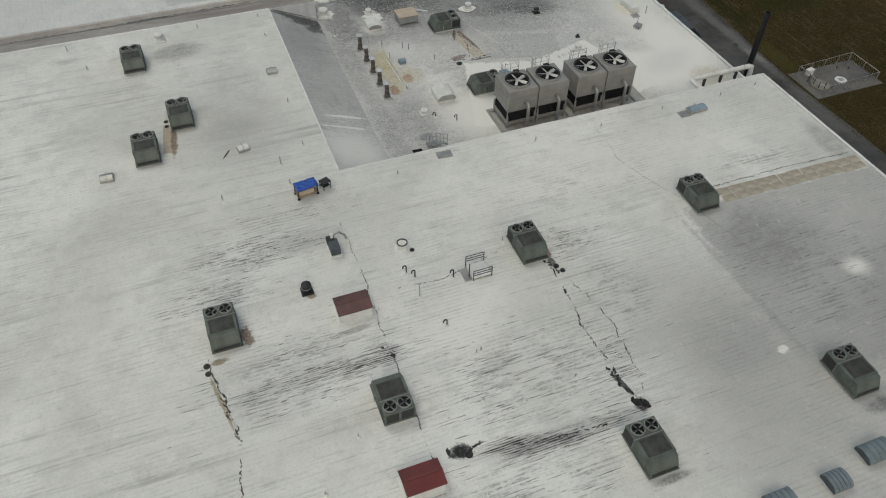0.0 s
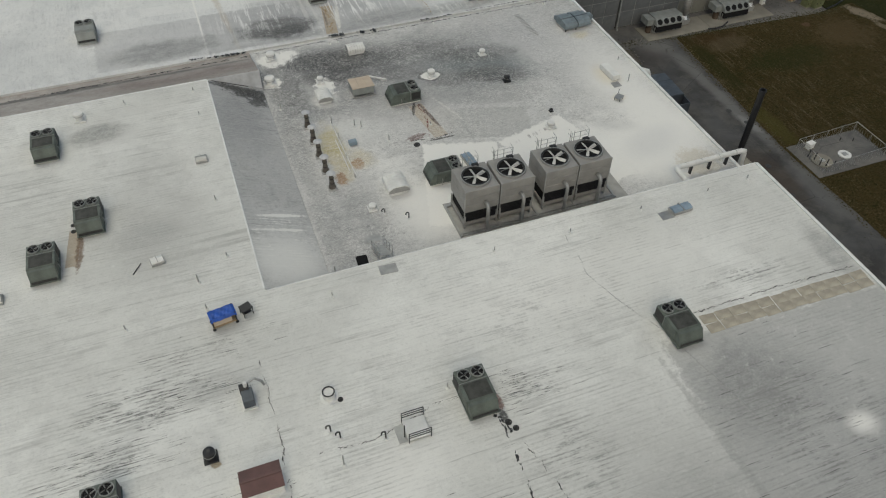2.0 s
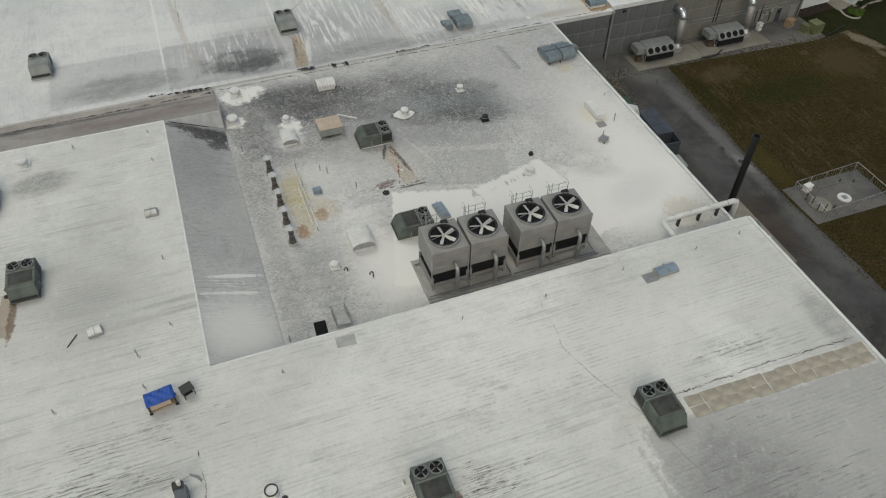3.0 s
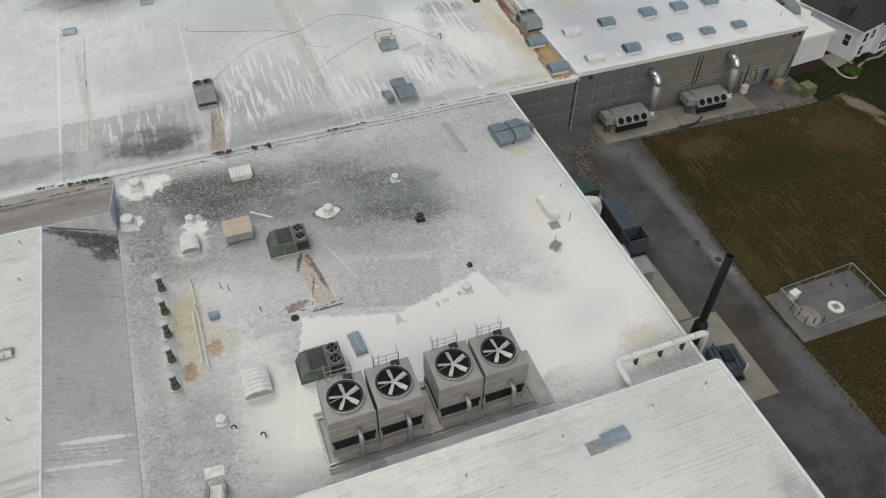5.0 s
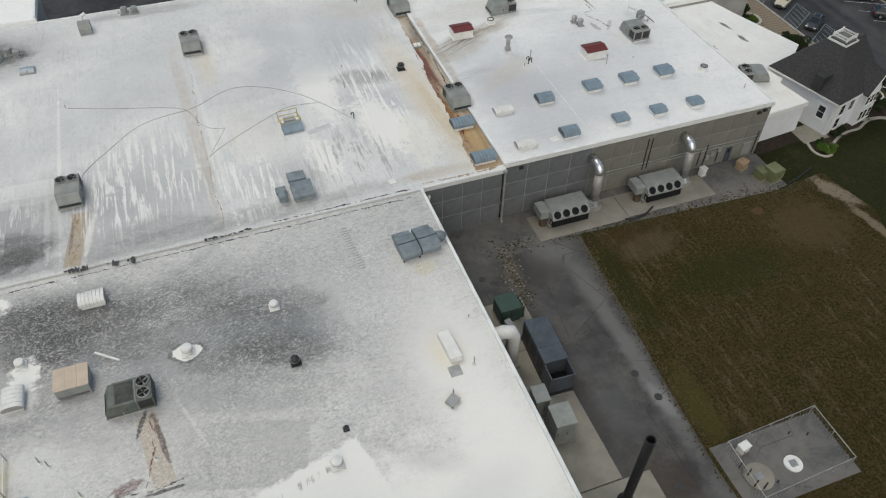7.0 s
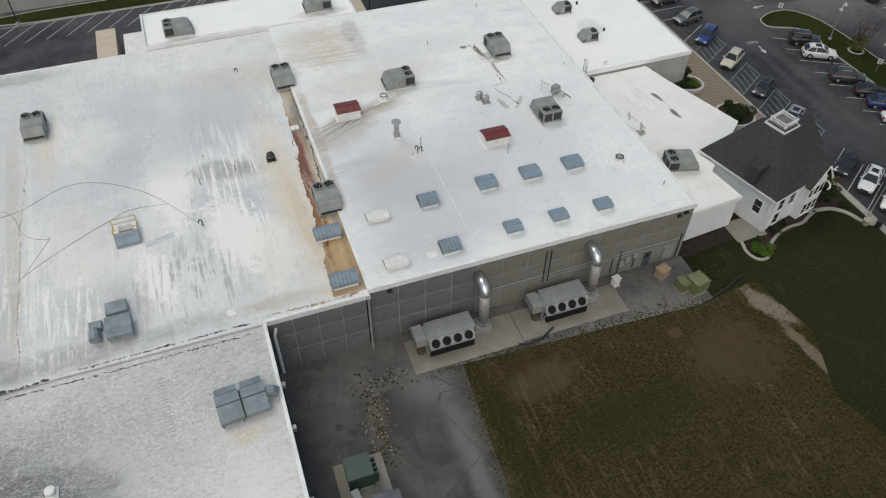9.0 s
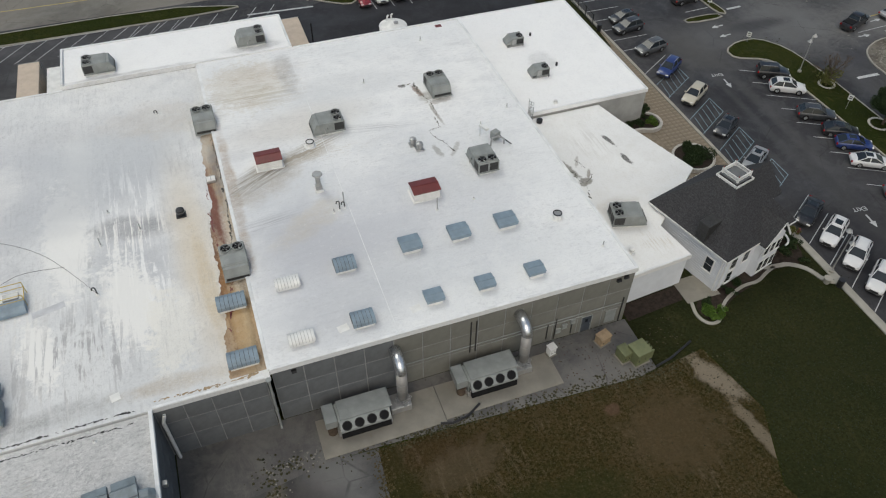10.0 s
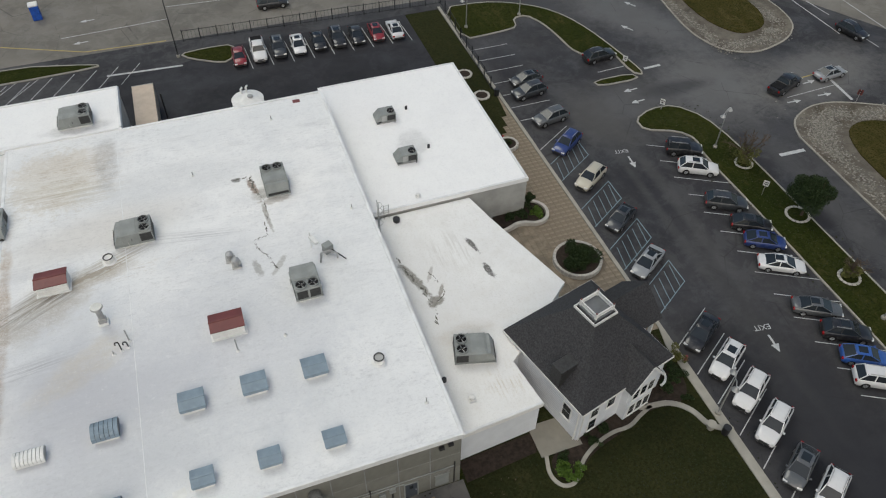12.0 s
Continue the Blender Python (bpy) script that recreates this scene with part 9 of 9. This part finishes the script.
def car_meshes(kind):
    if kind in CACHE:
        return CACHE[kind]
    L, W, hood, belt, top, r0, r1, s0, s1 = KINDS[kind]
    h = L / 2

    def section(x, w, z0, z1, tuck=0.88):
        mid = (z0 + z1) * 0.56
        half = [(w * 0.86, z0), (w * 0.98, z0 + 0.12), (w, mid), (w * 0.97, mid + (z1 - mid) * 0.6), (w * tuck, z1 - 0.02), (w * tuck * 0.6, z1 + 0.025), (0, z1 + 0.035)]
        return [(x, q, z) for q, z in half] + [(x, -q, z) for q, z in half[-2::-1]]

    def soft(me):
        for p in me.polygons:
            p.use_smooth = True
        me.set_sharp_from_angle(angle=radians(42))
        return me

    w = W / 2
    rear = belt if kind != "pickup" else belt * 0.62
    bed_end = s1 - 0.08
    out = {}
    body = [section(-h, w * 0.8, 0.34, belt * 0.8), section(-h + 0.12, w * 0.93, 0.24, belt * 0.94), section(-h + 0.6, w, 0.2, belt * (0.97 if kind != "sedan" else 0.99))]
    if kind == "pickup":
        body += [section(bed_end - 0.02, w, 0.2, belt * 0.97)]
    body += [section(s1 + 0.1, w, 0.2, belt), section(0, w, 0.2, belt), section(s0, w, 0.2, hood + 0.05), section(h - 0.75, w * 0.97, 0.2, hood), section(h - 0.2, w * 0.88, 0.24, hood * 0.86), section(h, w * 0.74, 0.32, hood * 0.66)]
    out["body"] = soft(mesh("body", loft(B(), body), CAR))
    wt, wb = w * 0.65, w * 0.86
    g = [(s1, wb, belt), (r0, wt, top - 0.05), (r1, wt, top - 0.05), (s0, wb, belt - 0.03)]
    bm = B()
    v = [[bm.verts.new((x, -q, z)), bm.verts.new((x, q, z))] for x, q, z in g]
    for a, b in zip(v, v[1:]):
        bm.faces.new((a[0], a[1], b[1], b[0]))
    for k in (0, 1):
        bm.faces.new([p[k] for p in v])
    bm.faces.new((v[0][0], v[3][0], v[3][1], v[0][1]))
    bmesh.ops.recalc_face_normals(bm, faces=bm.faces)
    out["window_glass"] = mesh("window_glass", bm, GLASS)
    bm = B()
    rows = []
    for x, dz, q in ((r0 - 0.1, -0.07, 0.92), (r0 + 0.05, -0.02, 1.0), ((r0 + r1) / 2, 0.02, 1.02), (r1 - 0.05, -0.02, 1.0), (r1 + 0.12, -0.08, 0.92)):
        rows.append([(x, c * wt * q, top + dz + e) for c, e in ((-1, -0.06), (1, -0.06), (1.03, -0.035), (0.85, -0.005), (0.45, 0.01), (-0.45, 0.01), (-0.85, -0.005), (-1.03, -0.035))])
    out["roof_panel"] = soft(mesh("roof_panel", loft(bm, rows), CAR))
    bars = []
    for s in (-1, 1):
        for (xa, qa, za), (xb, qb, zb) in ((g[0], g[1]), (g[2], g[3])):
            bars.append(((xa, s * (qa + 0.005), za), (xb, s * (qb + 0.005), zb), 0.07, 0.05))
        mid = (r0 + r1) / 2
        bars.append(((mid - 0.1, s * (wb + 0.0), belt), (mid - 0.05, s * (wt + 0.012), top - 0.05), 0.1, 0.04))
    out["pillar"] = [mesh("pillar", bar(B(), *b), CAR) for b in bars]
    out["wheel"] = mesh("tyre", rod(B(), (0, -0.11, 0), (0, 0.11, 0), 0.34 if kind in ("sedan", "hatch") else 0.39, seg=18), RUBBER)
    out["rim"] = mesh("rim", rod(B(), (0, -0.118, 0), (0, 0.118, 0), 0.22, seg=14), BRIGHTSTEEL)
    out["headlight"] = mesh("headlight", box(B(), -0.14, 0.05, -0.2, 0.2, -0.07, 0.07, 0.02), CLEARLAMP)
    out["tail_light"] = mesh("tail_light", box(B(), -0.05, 0.1, -0.13, 0.13, -0.11, 0.11, 0.02), REDLAMP)
    out["bumper"] = mesh("bumper", box(B(), -0.08, 0.08, -w * 0.8, w * 0.8, -0.12, 0.12, 0.04), COIL)
    out["mirror"] = mesh("mirror", box(B(), -0.08, 0.08, -0.1, 0.1, -0.06, 0.06, 0.02), CAR)
    out["grille"] = mesh("grille", box(B(), -0.02, 0.03, -w * 0.45, w * 0.45, -0.1, 0.1, 0.01), BLACK)
    if kind == "pickup":
        out["load_bed"] = mesh("load_bed", box(B(), -h + 0.2, bed_end - 0.15, -w * 0.78, w * 0.78, belt * 0.985, belt * 1.03), DEEP)
    if kind in ("suv", "jeep"):
        out["roof_rail"] = [mesh("roof_rail", bar(B(), (r0 + 0.2, s * wt * 0.88, top + 0.03), (r1 - 0.2, s * wt * 0.88, top + 0.03), 0.05, 0.06), GALV) for s in (-1, 1)]
    if kind in ("sedan", "suv", "hatch"):
        out["sunroof"] = mesh("sunroof", box(B(), r1 - 1.0, r1 - 0.2, -wt * 0.62, wt * 0.62, top + 0.005, top + 0.035, 0.01), GLASS)
    CACHE[kind] = out
    return out


def car(kind, x, y, turn, colour, words_, z=0.02, sunroof=False):
    ms = car_meshes(kind)
    L, W, hood, belt, top, r0, r1, s0, s1 = KINDS[kind]
    kindword = {"sedan": "sedan", "suv": "sport utility car", "hatch": "hatchback", "pickup": "pickup truck", "jeep": "boxy off-road car"}[kind]
    u = thing("car", x, y, z, turn, "%s %s parked on the dark asphalt" % (words_, kindword), "car", "parked cars")
    for key in ("body", "window_glass", "roof_panel"):
        part(key, ms[key], None, u).color = (*colour, 1)
    for m in ms["pillar"]:
        part("pillar", m, None, u).color = (*colour, 1)
    if "load_bed" in ms:
        part("load_bed", ms["load_bed"], None, u)
    for m in ms["roof_rail"] if "roof_rail" in ms else ():
        part("roof_rail", m, None, u)
    if sunroof and "sunroof" in ms:
        part("sunroof", ms["sunroof"], None, u)
    r = 0.34 if kind in ("sedan", "hatch") else 0.39
    for sx in (L * 0.3, -L * 0.29):
        for sy in (-1, 1):
            t = part("wheel", ms["wheel"], None, u)
            t.matrix_basis = pose(sx, sy * (W / 2 - 0.1), r)
            part("rim", ms["rim"], None, t)
    for sy in (-1, 1):
        part("headlight", ms["headlight"], None, u).matrix_basis = pose(L / 2 - 0.1, sy * W * 0.33, hood * 0.74)
        part("tail_light", ms["tail_light"], None, u).matrix_basis = pose(-L / 2 + 0.02, sy * W * 0.38, belt * 0.78)
        m = part("mirror", ms["mirror"], None, u)
        m.matrix_basis = pose(s0 - 0.25, sy * (W / 2 + 0.06), belt + 0.02)
        m.color = (*colour, 1)
    part("grille", ms["grille"], None, u).matrix_basis = pose(L / 2 - 0.02, 0, hood * 0.6)
    for sx in (-1, 1):
        part("bumper", ms["bumper"], None, u).matrix_basis = pose(sx * (L / 2 - 0.07), 0, 0.42)
    return u


WHT, BLK, GRY, SLV, DRK = (0.62, 0.62, 0.62), (0.010, 0.010, 0.012), (0.08, 0.085, 0.09), (0.25, 0.26, 0.27), (0.03, 0.033, 0.038)
BLU, NAVY, CRM, CRIM = (0.02, 0.08, 0.30), (0.015, 0.035, 0.15), (0.45, 0.42, 0.34), (0.20, 0.012, 0.02)
for kind, x, y, turn, colour, w_, sr in (
        ("hatch", 126.9, 141.9, 186, DRK, "dark grey", True), ("suv", 126.2, 139.3, 188, DRK, "charcoal", False), ("suv", 126.4, 133.4, 190, GRY, "dark silver", False), ("suv", 126.1, 128.2, 215, NAVY, "dark blue", False),
        ("suv", 125.9, 121.8, 213, CRM, "cream", False), ("hatch", 125.9, 114.9, 213, DRK, "dark grey", True), ("sedan", 125.4, 108.4, 213, SLV, "silver", True), ("sedan", 125.6, 99.0, 213, BLK, "black", True),
        ("suv", 126.0, 95.6, 213, WHT, "white", True), ("suv", 126.1, 92.2, 213, WHT, "white", False), ("suv", 126.0, 88.8, 213, WHT, "white", False), ("hatch", 125.6, 84.8, 213, GRY, "grey", True), ("suv", 126.4, 82.2, 213, WHT, "white", False),
        ("jeep", 138.6, 122.7, -28, BLK, "black", False), ("suv", 138.3, 119.3, -30, WHT, "white", True), ("suv", 138.0, 113.3, -30, DRK, "dark grey", False), ("hatch", 138.6, 109.6, -30, BLK, "black", True), ("hatch", 138.4, 107.0, -30, NAVY, "dark blue", True),
        ("sedan", 138.0, 103.7, -30, WHT, "white", True), ("sedan", 137.7, 97.9, -30, GRY, "grey", True), ("suv", 138.3, 94.6, -30, BLK, "black", True), ("hatch", 138.0, 91.8, -30, BLU, "bright blue", True), ("suv", 137.6, 89.4, -30, WHT, "white", False),
        ("hatch", 92.6, 159.2, -92, CRIM, "dark red", False), ("pickup", 95.3, 160.0, -92, WHT, "white", False), ("suv", 98.0, 159.7, -92, DRK, "dark grey", True), ("sedan", 100.7, 159.7, -92, WHT, "white", True), ("hatch", 103.5, 159.6, -92, BLK, "black", True),
        ("suv", 106.2, 159.6, -92, BLK, "black", True), ("hatch", 108.9, 159.4, -92, BLK, "black", False), ("hatch", 111.7, 159.3, -92, CRIM, "dark red", True), ("sedan", 114.4, 159.3, 88, WHT, "white", True),
        ("suv", 138.6, 143.8, 5, BLK, "black", False), ("pickup", 158.2, 129.9, 20, BLK, "black", False), ("sedan", 165.6, 130.2, 5, SLV, "silver", True), ("suv", 175.7, 137.9, -75, BLK, "black", False), ("suv", 99.5, 172.0, -2, BLK, "black", False)):
    car(kind, x, y, turn, colour, w_, 0.025, sr)


# ---- street furniture ----
def street_lamp(x, y, h, turn=0, twin=True, colour=None):
    m = colour or GALV
    u = thing("street_lamp", x, y, 0.0, turn, "slim car park lamp post with %s" % ("two bell shades" if twin else "a flat head"), "street lamp")
    part("footing", rod(B(), (0, 0, 0), (0, 0, 0.35), 0.25, seg=14), KERB, u)
    part("pole", rod(B(), (0, 0, 0.35), (0, 0, h), 0.08, 0.05, 10), m, u)
    for s in ((-1, 1) if twin else (1,)):
        pts = [(0, 0, h - 0.3)] + [tuple(p) for p in arc((s * 0.45, 0, h - 0.1), 0.45, 180 if s > 0 else 0, 90, 4)] + [(s * 0.85, 0, h + 0.1)]
        part("arm", pipe(B(), pts, 0.04, 8), m, u)
        sh = part("shade", rod(B(), (s * 0.85, 0, h - 0.2), (s * 0.85, 0, h + 0.12), 0.32, 0.08, 16), m, u)
        part("lens", rod(B(), (s * 0.85, 0, h - 0.24), (s * 0.85, 0, h - 0.202), 0.28, seg=16), CLEARLAMP, sh)
    return u


street_lamp(142.7, 122.3, 5.2, 30)
street_lamp(122.4, 91.4, 5.2, 60)
street_lamp(143.2, 95.0, 5.2, 30)
street_lamp(133.0, 158.0, 4.6, 20)
street_lamp(124.4, 157.2, 4.6, 20)
street_lamp(84.9, 162.6, 8.5, 95, False, BLACK)
street_lamp(35.0, 163.6, 8.5, 95, False, BLACK)
u = thing("pole", 82.4, 147.0, 0, 0, "dark thin pole beside the trailer", "pole")
part("shaft", rod(B(), (0, 0, 0), (0, 0, 5.0), 0.09, seg=10), BLACK, u)
part("foot", box(B(), -0.2, 0.2, -0.2, 0.2, 0, 0.1), GALV, u)


def sign(x, y, turn, h, colour, label):
    u = thing("road_sign", x, y, 0, turn, label, "sign")
    part("post", rod(B(), (0, 0, 0), (0, 0, h), 0.03, seg=8), GALV, u)
    part("plate", box(B(), -0.3, 0.3, -0.02, 0.0, h - 0.75, h, 0.01), colour, u)
    for i in range(2):
        part("bar", box(B(), -0.2, 0.2, -0.03, -0.021, h - 0.3 - i * 0.25, h - 0.18 - i * 0.25), BLACK, u)


sign(142.8, 113.4, 310, 2.2, WHITE, "white sign plate on a thin post")
sign(140.6, 131.0, 310, 1.6, WHITE, "white sign plate at the island's tip")
sign(141.0, 141.2, 310, 1.6, WHITE, "white sign plate at a parking island")
sign(164.6, 124.0, 310, 2.2, REDMETAL, "red sign plate beside the stone bed")


def picket_fence(pts, h, label, gap=0.5):
    u = thing("fence", 0, 0, 0.02, 0, label, "fence")
    for (ax, ay), (bx, by) in zip(pts, pts[1:]):
        n = max(1, round(math.hypot(bx - ax, by - ay) / 2.4))
        for i in range(n + 1):
            x, y = ax + (bx - ax) * i / n, ay + (by - ay) * i / n
            part("post", box(B(), x - 0.05, x + 0.05, y - 0.05, y + 0.05, 0, h + 0.1), BLACK, u)
        for z in (0.2, h - 0.1):
            part("rail", bar(B(), (ax, ay, z), (bx, by, z), 0.04, 0.05), BLACK, u)
        m = int(math.hypot(bx - ax, by - ay) / gap)
        picket = mesh("picket", box(B(), -0.012, 0.012, -0.012, 0.012, 0.1, h), BLACK)
        for i in range(m):
            t = (i + 0.5) / m
            part("picket", picket, None, u).matrix_basis = pose(ax + (bx - ax) * t, ay + (by - ay) * t, 0)


picket_fence([(86.0, 166.4), (123.2, 164.9), (122.6, 154.6), (122.1, 142.2)], 1.7, "black metal picket fence round the rear lot")
lump("litter_bin", rod(B(), (0, 0, 0), (0, 0, 0.95), 0.3, 0.34, 14), BLACK, 122.2, 140.4, 0.13, 0, "black round litter bin by the sidewalk", "litter bin")
lump("litter_bin", rod(B(), (0, 0, 0), (0, 0, 0.95), 0.3, 0.34, 14), BLACK, 121.9, 89.6, 0.03, 0, "black round litter bin beside the path", "litter bin")
lump("garden_urn", rod(B(), (0, 0, 0), (0, 0, 0.7), 0.28, 0.42, 14), KERB, 121.0, 90.4, 0.03, 0, "pale stone urn at the path's end", "urn")
lump("hydrant", rod(B(), (0, 0, 0), (0, 0, 0.7), 0.16, 0.12, 12), REDMETAL, 122.7, 97.0, 0.13, 0, "small red hydrant beside the kerb", "hydrant")
u = thing("portable_toilet", 66.9, 179.4, 0, 5, "blue portable toilet cabin with a white roof", "portable toilet")
part("cabin", box(B(), -0.6, 0.6, -0.6, 0.6, 0, 2.1, 0.03), TARP, u)
part("roof", box(B(), -0.65, 0.65, -0.65, 0.65, 2.103, 2.35, 0.08), WHITE, u)
part("door", box(B(), -0.45, 0.45, -0.63, -0.602, 0.1, 2.0), TARP, u)

# tank, trailer and dock boxes behind the building
u = thing("storage_tank", 91.7, 140.3, 0, 0, "cream round storage tank with pipework on its lid", "tank")
smooth(part("shell", rod(B(), (0, 0, 0), (0, 0, 6.6), 1.75, seg=36), WHITE, u))
part("lid", rod(B(), (0, 0, 6.6), (0, 0, 7.05), 1.78, 0.5, 36), WHITE, u)
for x, y in ((-0.5, 0.9), (0.1, 1.1)):
    part("nozzle", pipe(B(), [(x, y, 6.7), (x, y, 7.4), (x + 0.2, y, 7.6)], 0.11, 8), WHITE, u)
part("manway", rod(B(), (0.3, -0.3, 6.8), (0.3, -0.3, 7.2), 0.3, seg=14), GALV, u)


def trailer(x, y, turn, L, material, label):
    u = thing("trailer", x, y, 0, turn, label, "trailer")
    part("box", box(B(), -1.25, 1.25, -L / 2, L / 2, 1.0, 3.4, 0.04), material, u)
    part("front_wall", box(B(), -1.27, 1.27, L / 2 + 0.002, L / 2 + 0.06, 0.95, 3.42), GALV, u)
    for i in range(int(L / 1.2)):
        for s in (-1, 1):
            part("side_post", box(B(), s * 1.265 - 0.015, s * 1.265 + 0.015, -L / 2 + 0.3 + i * 1.2, -L / 2 + 0.38 + i * 1.2, 1.05, 3.35), GALV, u)
    for yy in (-L / 2 + 1.0, -L / 2 + 2.2):
        for s in (-1, 1):
            part("wheel", rod(B(), (s * 1.0 - 0.15, yy, 0.5), (s * 1.0 + 0.15, yy, 0.5), 0.5, seg=16), RUBBER, u)
    part("landing_leg", box(B(), -0.8, 0.8, L / 2 - 2.2, L / 2 - 2.0, 0, 1.0), GALV, u)


trailer(80.3, 146.0, 0, 12.0, BEIGE, "long beige semi trailer backed to the dock")
trailer(47.3, 145.6, 0, 12.0, BEIGE, "pale beige semi trailer backed to the dock")
trailer(50.7, 144.6, 0, 10.0, WHITE, "pale grey semi trailer backed to the dock")


# ---- trees and shrubs ----
def leaf_cloud(n, blobs, size, seed):
    """Small bent leaf clumps spread through uneven blobs."""
    rng = random.Random(seed)
    verts, faces = [], []
    for _ in range(n):
        cx, cy, cz, r = rng.choice(blobs)
        d = Vector((rng.gauss(0, 1), rng.gauss(0, 1), rng.gauss(0, 1))).normalized() * r * (0.55 + 0.5 * rng.random())
        p = Vector((cx, cy, cz)) + Vector((d.x, d.y, d.z * 0.85))
        q = Euler((rng.random() * 6, rng.random() * 6, rng.random() * 6)).to_matrix()
        s = size * rng.uniform(0.6, 1.5)
        k = len(verts)
        for a in ((-s, 0, 0), (0, -s * 0.5, s * 0.15), (s, 0, 0), (0, s * 0.5, s * 0.15)):
            verts.append(p + q @ Vector(a))
        faces.append((k, k + 1, k + 2, k + 3))
    return verts, faces


def crown(name, n, blobs, size, seed, material, parent):
    v, f = leaf_cloud(n, blobs, size, seed)
    me = bpy.data.meshes.new(name)
    me.from_pydata(v, [], f)
    me.materials.append(material)
    ob = new(name, me)
    ob.parent = parent
    return ob


def branches(bm, rng, p, d, length, r, depth):
    q = p + d * length
    rod(bm, p, q, r, r * 0.65, 6, False)
    if depth:
        for _ in range(rng.randint(3, 4)):
            nd = (d + Vector((rng.gauss(0, 0.5), rng.gauss(0, 0.5), rng.gauss(0.1, 0.3)))).normalized()
            branches(bm, rng, p + d * length * rng.uniform(0.6, 1.0), nd, length * rng.uniform(0.55, 0.8), r * 0.55, depth - 1)


def tree(x, y, h, spread, seed, material, n, label, bare=False, leaf=0.13):
    rng = random.Random(seed)
    u = thing("tree", x, y, 0.1, 0, label, "tree")
    bm = B()
    rod(bm, (0, 0, 0), (0.05, 0, h * 0.3), 0.16, 0.11, 10)
    for _ in range(6):
        branches(bm, rng, Vector((0.03, 0, h * (0.18 + 0.14 * rng.random()))), Vector((rng.gauss(0, 0.6), rng.gauss(0, 0.6), 1)).normalized(), h * 0.32, 0.07, 3 if bare else 2)
    part("trunk", bm, BARK, u, "brown branching trunk")
    blobs = []
    for _ in range(16):
        a, rr = rng.random() * 6.28, spread * math.sqrt(rng.random()) * 0.75
        if bare:
            blobs.append((rr * 0.6 * math.cos(a), rr * 0.6 * math.sin(a), h * rng.uniform(0.1, 0.4), spread * 0.3))
        else:
            blobs.append((rr * math.cos(a), rr * math.sin(a), h * (0.3 + 0.6 * rng.random() * (1 - 0.4 * rr / spread)), spread * rng.uniform(0.25, 0.42)))
    crown("crown", n, blobs, leaf, seed + 1, material, u)


tree(144.2, 118.7, 5.2, 2.3, 31, LEAF_DRY, 900, "half-bare young tree with a few yellow-green leaves", True)
tree(144.9, 109.3, 5.2, 2.7, 32, LEAF, 24000, "dense dark evergreen tree in the island", False, 0.075)
tree(143.7, 100.4, 3.0, 1.3, 33, LEAF_DRY, 1200, "small sparse young tree with yellow-green leaves", True)


def shrub(x, y, r, h, seed, material, n, label, z=0.05):
    rng = random.Random(seed)
    u = thing("shrub", x, y, z, 0, label, "shrub")
    bm = B()
    for _ in range(6):
        rod(bm, (0, 0, 0), (rng.gauss(0, r * 0.4), rng.gauss(0, r * 0.4), h * 0.6), 0.025, 0.012, 5)
    part("stems", bm, BARK, u)
    crown("foliage", n, [(rng.gauss(0, r * 0.38), rng.gauss(0, r * 0.38), h * rng.uniform(0.3, 0.75), r * rng.uniform(0.3, 0.5)) for _ in range(9)], 0.09, seed + 1, material, u)


for i, (x, y, r, h, m, n) in enumerate(((119.1, 111.3, 1.7, 1.7, LEAF, 4200), (118.4, 110.4, 1.1, 1.2, LEAF, 1600), (119.9, 112.2, 1.0, 1.4, LEAF, 1500), (117.9, 118.7, 0.9, 1.1, LEAF_BRIGHT, 900), (116.4, 118.9, 1.0, 1.0, LEAF, 900), (114.8, 118.7, 0.8, 1.0, LEAF, 700), (119.6, 130.6, 0.7, 0.7, LEAF, 600),
                                        (117.7, 120.3, 0.6, 2.6, LEAF, 1200), (107.6, 90.9, 0.85, 0.9, LEAF_BRIGHT, 1300), (108.5, 90.6, 0.8, 0.8, LEAF_BRIGHT, 1200), (108.0, 91.7, 0.7, 0.8, LEAF, 700), (111.0, 92.6, 0.6, 0.6, LEAF, 600),
                                        (112.4, 93.2, 0.6, 0.6, LEAF, 600), (116.6, 94.6, 0.7, 0.7, LEAF, 700), (119.3, 94.8, 0.9, 0.9, LEAF, 900), (121.0, 95.6, 0.9, 1.1, LEAF, 1000), (122.0, 97.6, 0.8, 1.2, LEAF_DRY, 800), (120.6, 97.4, 0.9, 1.0, LEAF, 900),
                                        (120.6, 93.6, 0.5, 0.5, LEAF, 400), (119.0, 103.4, 0.9, 1.3, LEAF, 900), (117.0, 105.6, 0.8, 1.1, LEAF, 800))):
    shrub(x, y, r, h, 50 + i, m, n, "rounded green shrub in a mulch bed" if m is LEAF else "bright green leafy shrub in a bed")
for i in range(7):
    lump("flower", rod(B(), (0, 0, 0), (0, 0, 0.35), 0.05, 0.12, 7), SCARLET, 118.4 + 0.25 * i, 131.4 + 0.4 * (i % 3), 0.03, 0, "red flowers beside the brick walk", "flower")
scatter("lawn_tufts", 5000, [(112, 84, 5, 4), (118, 84, 3, 6), (108, 80, 3, 5), (116, 74, 5, 6)], 0.06, leaves("lawn_blade", (0.008, 0.012, 0.004), (0.017, 0.02, 0.006)), "short dark lawn grass", "grass", 41, 0.02, 0.5)
scatter("island_tufts", 3000, [(143.3, 100 + 6 * i, 1.2, 2.5) for i in range(5)] + [(141, 129, 1.5, 0.9)], 0.09, leaves("verge_blade", (0.016, 0.022, 0.006), (0.04, 0.042, 0.013)), "short grass in the kerbed island", "grass", 42, 0.1, 0.5)
